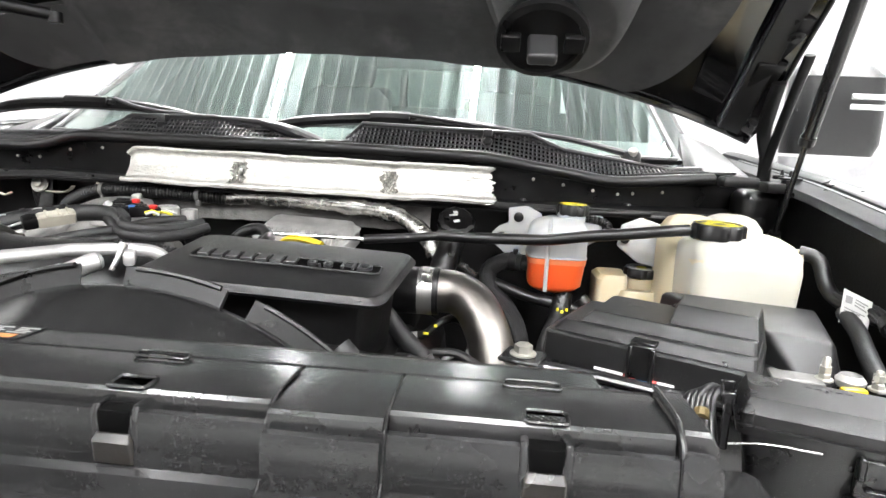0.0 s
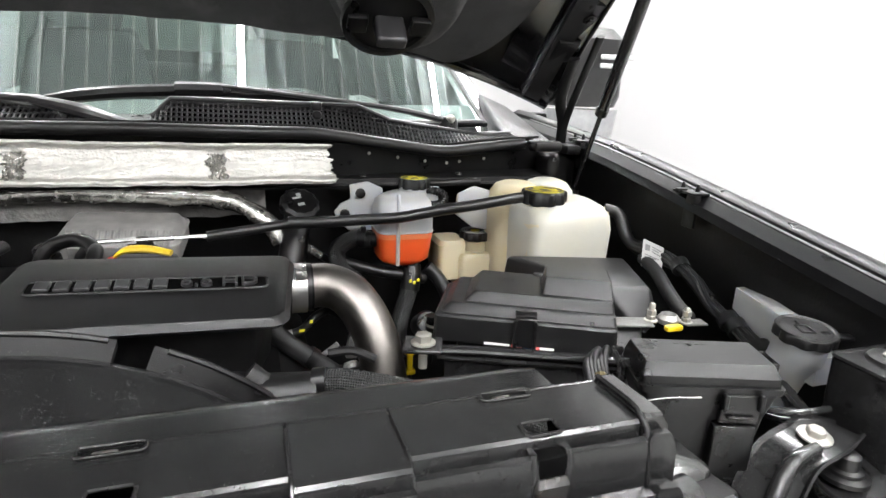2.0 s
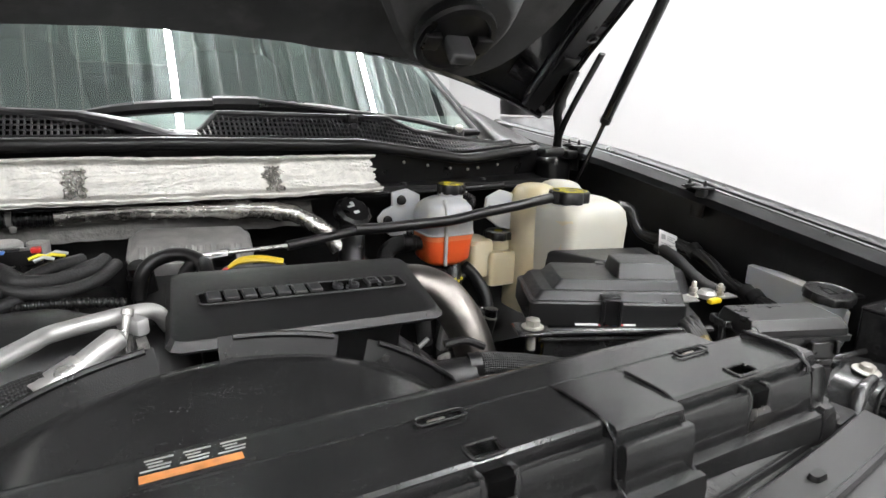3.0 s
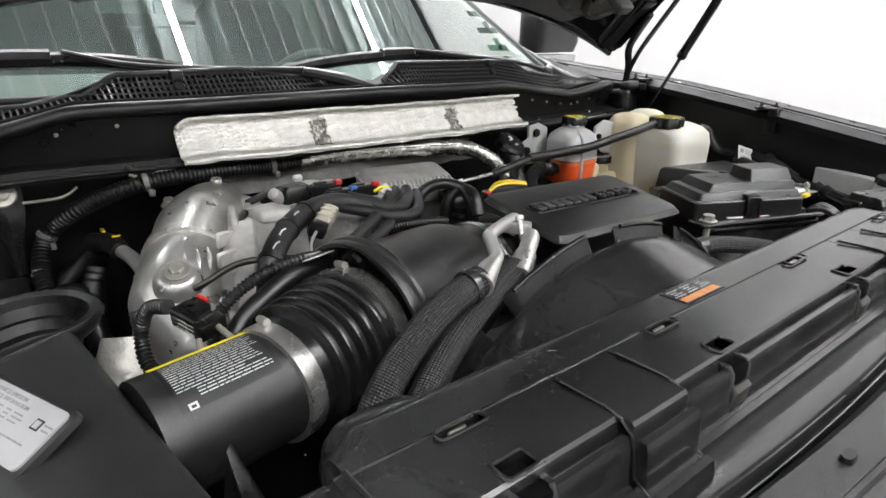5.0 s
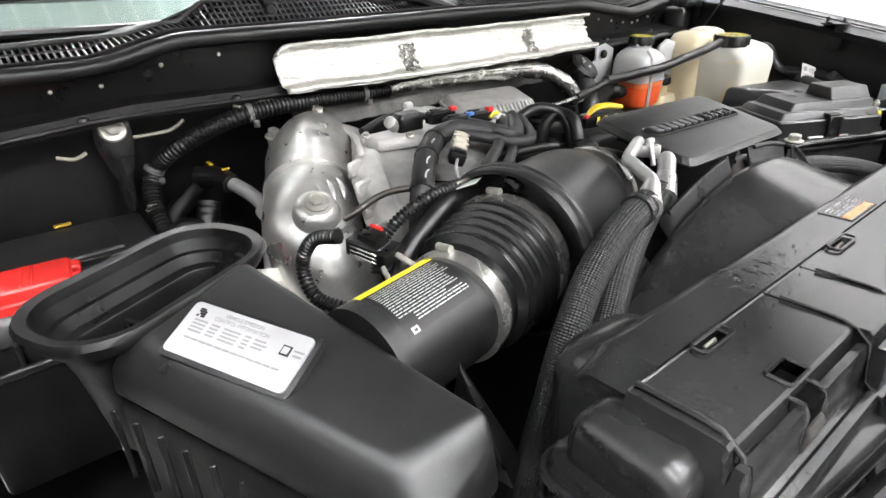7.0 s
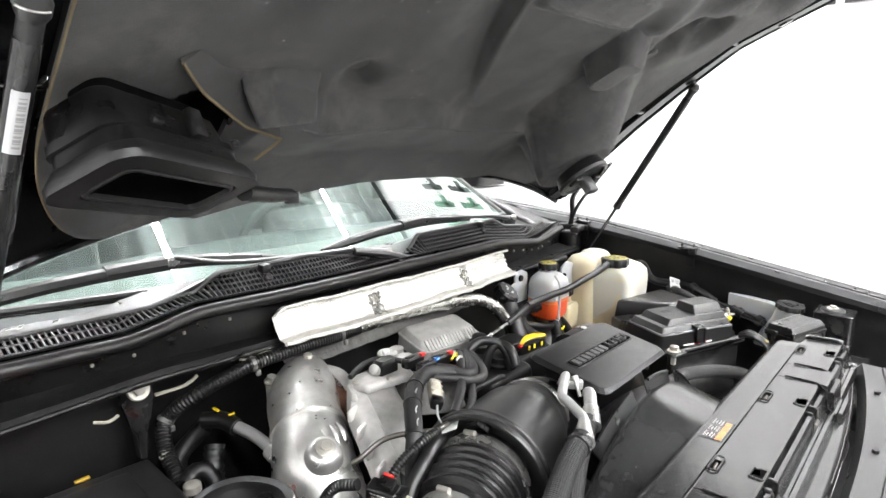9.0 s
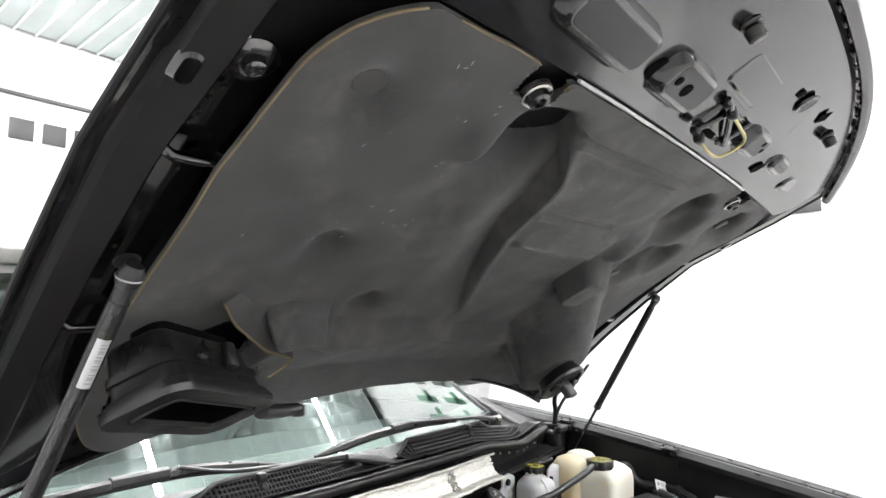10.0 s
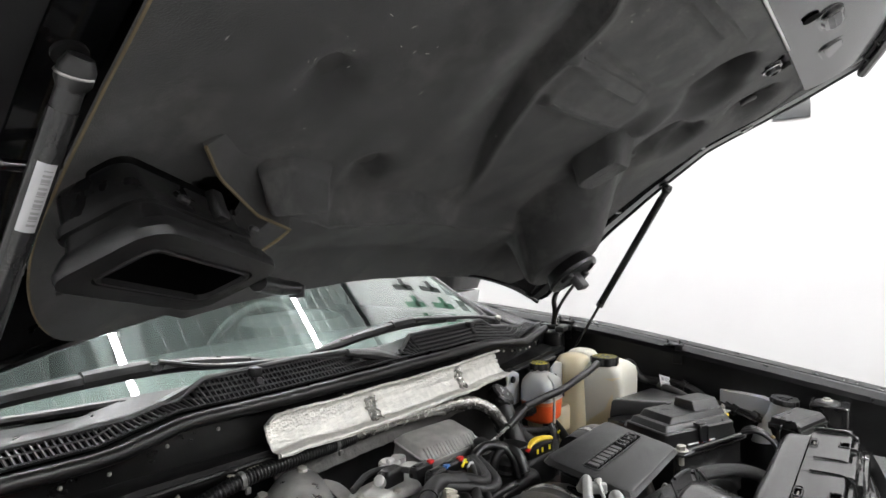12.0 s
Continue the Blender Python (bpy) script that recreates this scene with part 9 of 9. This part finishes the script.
solo("steel_stud", tube([(0.304, 0.82, 1.184), (0.327, 0.82, 1.200)], 0.0040, 10, 0.006), ALU, "bright steel stud on the engine", "stud")
ip = thing("injector_plug", (0.345, 0.80, 1.2), "grey and black injector plug with a foil wire", "connector")
part("shell", hexa([(0.334, 0.795, 1.186), (0.352, 0.795, 1.184), (0.352, 0.812, 1.184), (0.334, 0.812, 1.186)], [(0.342, 0.797, 1.226), (0.354, 0.797, 1.224), (0.354, 0.810, 1.224), (0.342, 0.810, 1.226)], 0.003), DULL_CAST, ip)
part("collar", lathe([(0.010, 0), (0.012, 0.004), (0.010, 0.010)], (0.341, 0.795, 1.180), along((0.1, -0.5, -0.6)), 14), CAST, ip)
part("wire", tube([(0.356, 0.79, 1.205), (0.364, 0.78, 1.196), (0.378, 0.78, 1.174), (0.388, 0.78, 1.155), (0.376, 0.78, 1.143)], 0.0034, 8, 0.005, pitch=0.006, depth=0.0008), SLEEVE, ip, "foil wrapped wire")
part("lock", box((0.364, 0.785, 1.203), (0.007, 0.004, 0.006), 0.001), RED, ip, "red lock")
sj = thing("sensor_harness", (0.33, 0.70, 1.12), "small sensor plug and foil sleeved wire below the pipe", "wiring loom")
part("plug", box((0.335, 0.685, 1.185), (0.014, 0.02, 0.045), 0.004, 2, rot(20, 15, 0)), CAST, sj)
part("wire", tube([(0.30, 0.72, 1.235), (0.33, 0.715, 1.238), (0.36, 0.71, 1.225)], 0.006, 8, 0.008), RUBBER, sj)
part("clip", tube([(0.30, 0.69, 1.17), (0.318, 0.685, 1.185)], 0.004, 8, 0.01), STEEL, sj)
part("sleeve", tube([(0.352, 0.675, 1.16), (0.36, 0.665, 1.135), (0.368, 0.665, 1.11), (0.36, 0.66, 1.095)], 0.005, 8, 0.006, pitch=0.008, depth=0.001), FOIL, sj)

# ---- refrigerant lines ----
ac = thing("refrigerant_lines", (-0.15, 0.6, 1.1), "aluminium refrigerant pipes crimped to braided hoses", "hose")
part("pipe", tube([(-0.050, 0.712, 1.325), (-0.062, 0.698, 1.348), (-0.083, 0.686, 1.355), (-0.135, 0.662, 1.356), (-0.155, 0.650, 1.356), (-0.163, 0.637, 1.356), (-0.186, 0.604, 1.356), (-0.196, 0.591, 1.356), (-0.212, 0.580, 1.355)], 0.0082, 16, 0.004), ALU, ac)
part("pipe", merged(tube([(-0.100, 0.632, 1.350), (-0.104, 0.627, 1.349), (-0.136, 0.607, 1.333)], 0.0112, 18, 0.005), lathe([(0.0112, 0), (0.009, 0.004), (0.004, 0.006)], (-0.100, 0.632, 1.350), along((0.5, 0.8, 0.15)), 18)), ALU, ac)
part("manifold_block", box((-0.085, 0.672, 1.349), (0.014, 0.040, 0.018), 0.004, 2, rot(0, 0, 30)), ALU, ac)
part("tension_bolt", lathe([(0.0035, 0), (0.0035, 0.03), (0.006, 0.030), (0.006, 0.036), (0.003, 0.037)], (-0.095, 0.65, 1.335), along((0.2, 0.4, 0.8)), 10), STEEL, ac)
part("crimp", tube([(-0.206, 0.583, 1.356), (-0.222, 0.575, 1.353), (-0.248, 0.560, 1.347)], [0.009, 0.0125, 0.0155], 16, 0.006), STAMPED, ac)
part("crimp", tube([(-0.128, 0.612, 1.337), (-0.160, 0.592, 1.324)], [0.0135, 0.0150], 16, 0.006), STAMPED, ac)
part("braided_hose", braided([(-0.240, 0.566, 1.349), (-0.280, 0.562, 1.340), (-0.320, 0.556, 1.323), (-0.358, 0.547, 1.300), (-0.388, 0.537, 1.274), (-0.407, 0.532, 1.243), (-0.420, 0.530, 1.205), (-0.434, 0.530, 1.160), (-0.449, 0.529, 1.10), (-0.462, 0.528, 1.0)], 0.0162), BRAID, ac)
part("braided_hose", braided([(-0.152, 0.602, 1.327), (-0.195, 0.590, 1.319), (-0.245, 0.573, 1.306), (-0.297, 0.551, 1.289), (-0.340, 0.530, 1.267), (-0.372, 0.515, 1.240), (-0.394, 0.508, 1.203), (-0.409, 0.506, 1.158), (-0.424, 0.505, 1.10), (-0.437, 0.504, 1.0)], 0.0162), BRAID, ac)
part("tie", tube([(-0.254, 0.565, 1.3465), (-0.262, 0.564, 1.3455)], 0.0190, 16, 0.004), GLOSSY, ac)
part("service_cap", lathe([(0.008, -0.02), (0.009, 0.002), (0.009, 0.010), (0.006, 0.012)], (-0.045, 0.705, 1.332), n=14), PLASTIC, ac)

# ---- passenger side battery ----
pb = thing("second_battery", (-0.71, 1.06, 1.05), "second battery under a black lid with a red terminal cover", "battery")
part("case", hexa([(-0.87, 0.955, 1.02), (-0.622, 0.950, 1.02), (-0.618, 1.19, 1.02), (-0.865, 1.20, 1.02)], [(-0.872, 0.955, 1.225), (-0.620, 0.950, 1.225), (-0.616, 1.192, 1.225), (-0.867, 1.202, 1.225)], 0.008), DARK, pb)
part("lid", hexa([(-0.880, 0.950, 1.215), (-0.614, 0.944, 1.215), (-0.608, 1.198, 1.215), (-0.875, 1.210, 1.215)], [(-0.872, 0.962, 1.247), (-0.624, 0.956, 1.247), (-0.618, 1.186, 1.247), (-0.866, 1.198, 1.247)], 0.008, 3), LID, pb)
part("lid_panel", hexa([(-0.85, 1.065, 1.24), (-0.66, 1.060, 1.24), (-0.656, 1.165, 1.24), (-0.845, 1.175, 1.24)], [(-0.846, 1.070, 1.2505), (-0.664, 1.065, 1.2505), (-0.660, 1.160, 1.2505), (-0.841, 1.170, 1.2505)], 0.003, 2), LID, pb)
for k in range(9):
    part("comb_rib", box((-0.866 + 0.029 * k, 0.946, 1.203), (0.007, 0.010, 0.040), 0.002, 1), PLASTIC_GREY, pb)
part("comb_bar", box((-0.750, 0.940, 1.19), (0.25, 0.008, 0.010), 0.002, 1), PLASTIC_GREY, pb)
rm = plane_m((-0.778, 1.000, 1.262), (0.99, -0.12, 0.0), (0.12, 0.99, 0))
part("terminal_cover", merged(stack([(0, 0, -0.014, 0.094, 0.066, 0.003), (0, 0, 0.007, 0.090, 0.062, 0.003), (0, 0, 0.0095, 0.085, 0.057, 0.003)], rm), *[box((0, 0, 0), (0.004, 0.050, 0.003), 0.001, 1, rm @ Matrix.Translation((x, 0, 0.0100))) for x in (-0.004, 0.006)], *[box((0, 0, 0), (0.012, 0.020, 0.016), 0.002, 1, rm @ Matrix.Translation((0.048, y, -0.003))) for y in (-0.018, 0.018)], box((0, 0, 0), (0.088, 0.006, 0.016), 0.002, 1, rm @ Matrix.Translation((0, -0.034, -0.012))), box((0, 0, 0), (0.010, 0.060, 0.007), 0.002, 1, rm @ Matrix.Translation((-0.044, 0, 0.008)))), RED, pb, "red plastic terminal cover")
part("channel", merged(*[box((0, 0, 0), s, 0.0015, 1, rm @ Matrix.Translation(c)) for c, s in (((0.085, 0.030, -0.006), (0.070, 0.005, 0.012)), ((0.085, -0.010, -0.006), (0.070, 0.005, 0.012)), ((0.085, 0.010, -0.011), (0.070, 0.04, 0.004)), ((0.085, 0.012, -0.007), (0.066, 0.012, 0.008)))]), PLASTIC, pb, "black cable channel")
part("lock", box((-0.716, 1.193, 1.249), (0.022, 0.008, 0.004), 0.001, 1), mat("amber_tab", (0.35, 0.22, 0.02), 0.5), pb)
bolt("clamp_bolt", (-0.602, 1.148, 1.255), ZINC, pb, (0, 0, 1), 0.008, 0.010, 0.011)
loom("battery_cable", [(-0.60, 1.09, 1.225), (-0.575, 1.10, 1.235), (-0.555, 1.09, 1.22), (-0.55, 1.06, 1.16)], 0.015, "black hose and cable beside the second battery", RUBBER, cat="cable", group="battery cables")
loom("heater_hose", [(-0.53, 1.12, 1.255), (-0.545, 1.10, 1.22), (-0.55, 1.08, 1.15), (-0.545, 1.06, 1.05)], 0.018, "ribbed black heater hose", RUBBER, 0.012, 0.0015, "hose", "heater hoses")
loom("heater_hose", [(-0.52, 1.17, 1.27), (-0.54, 1.18, 1.25), (-0.57, 1.18, 1.22), (-0.58, 1.16, 1.15)], 0.016, "black rubber heater hose", RUBBER, cat="hose", group="heater hoses")
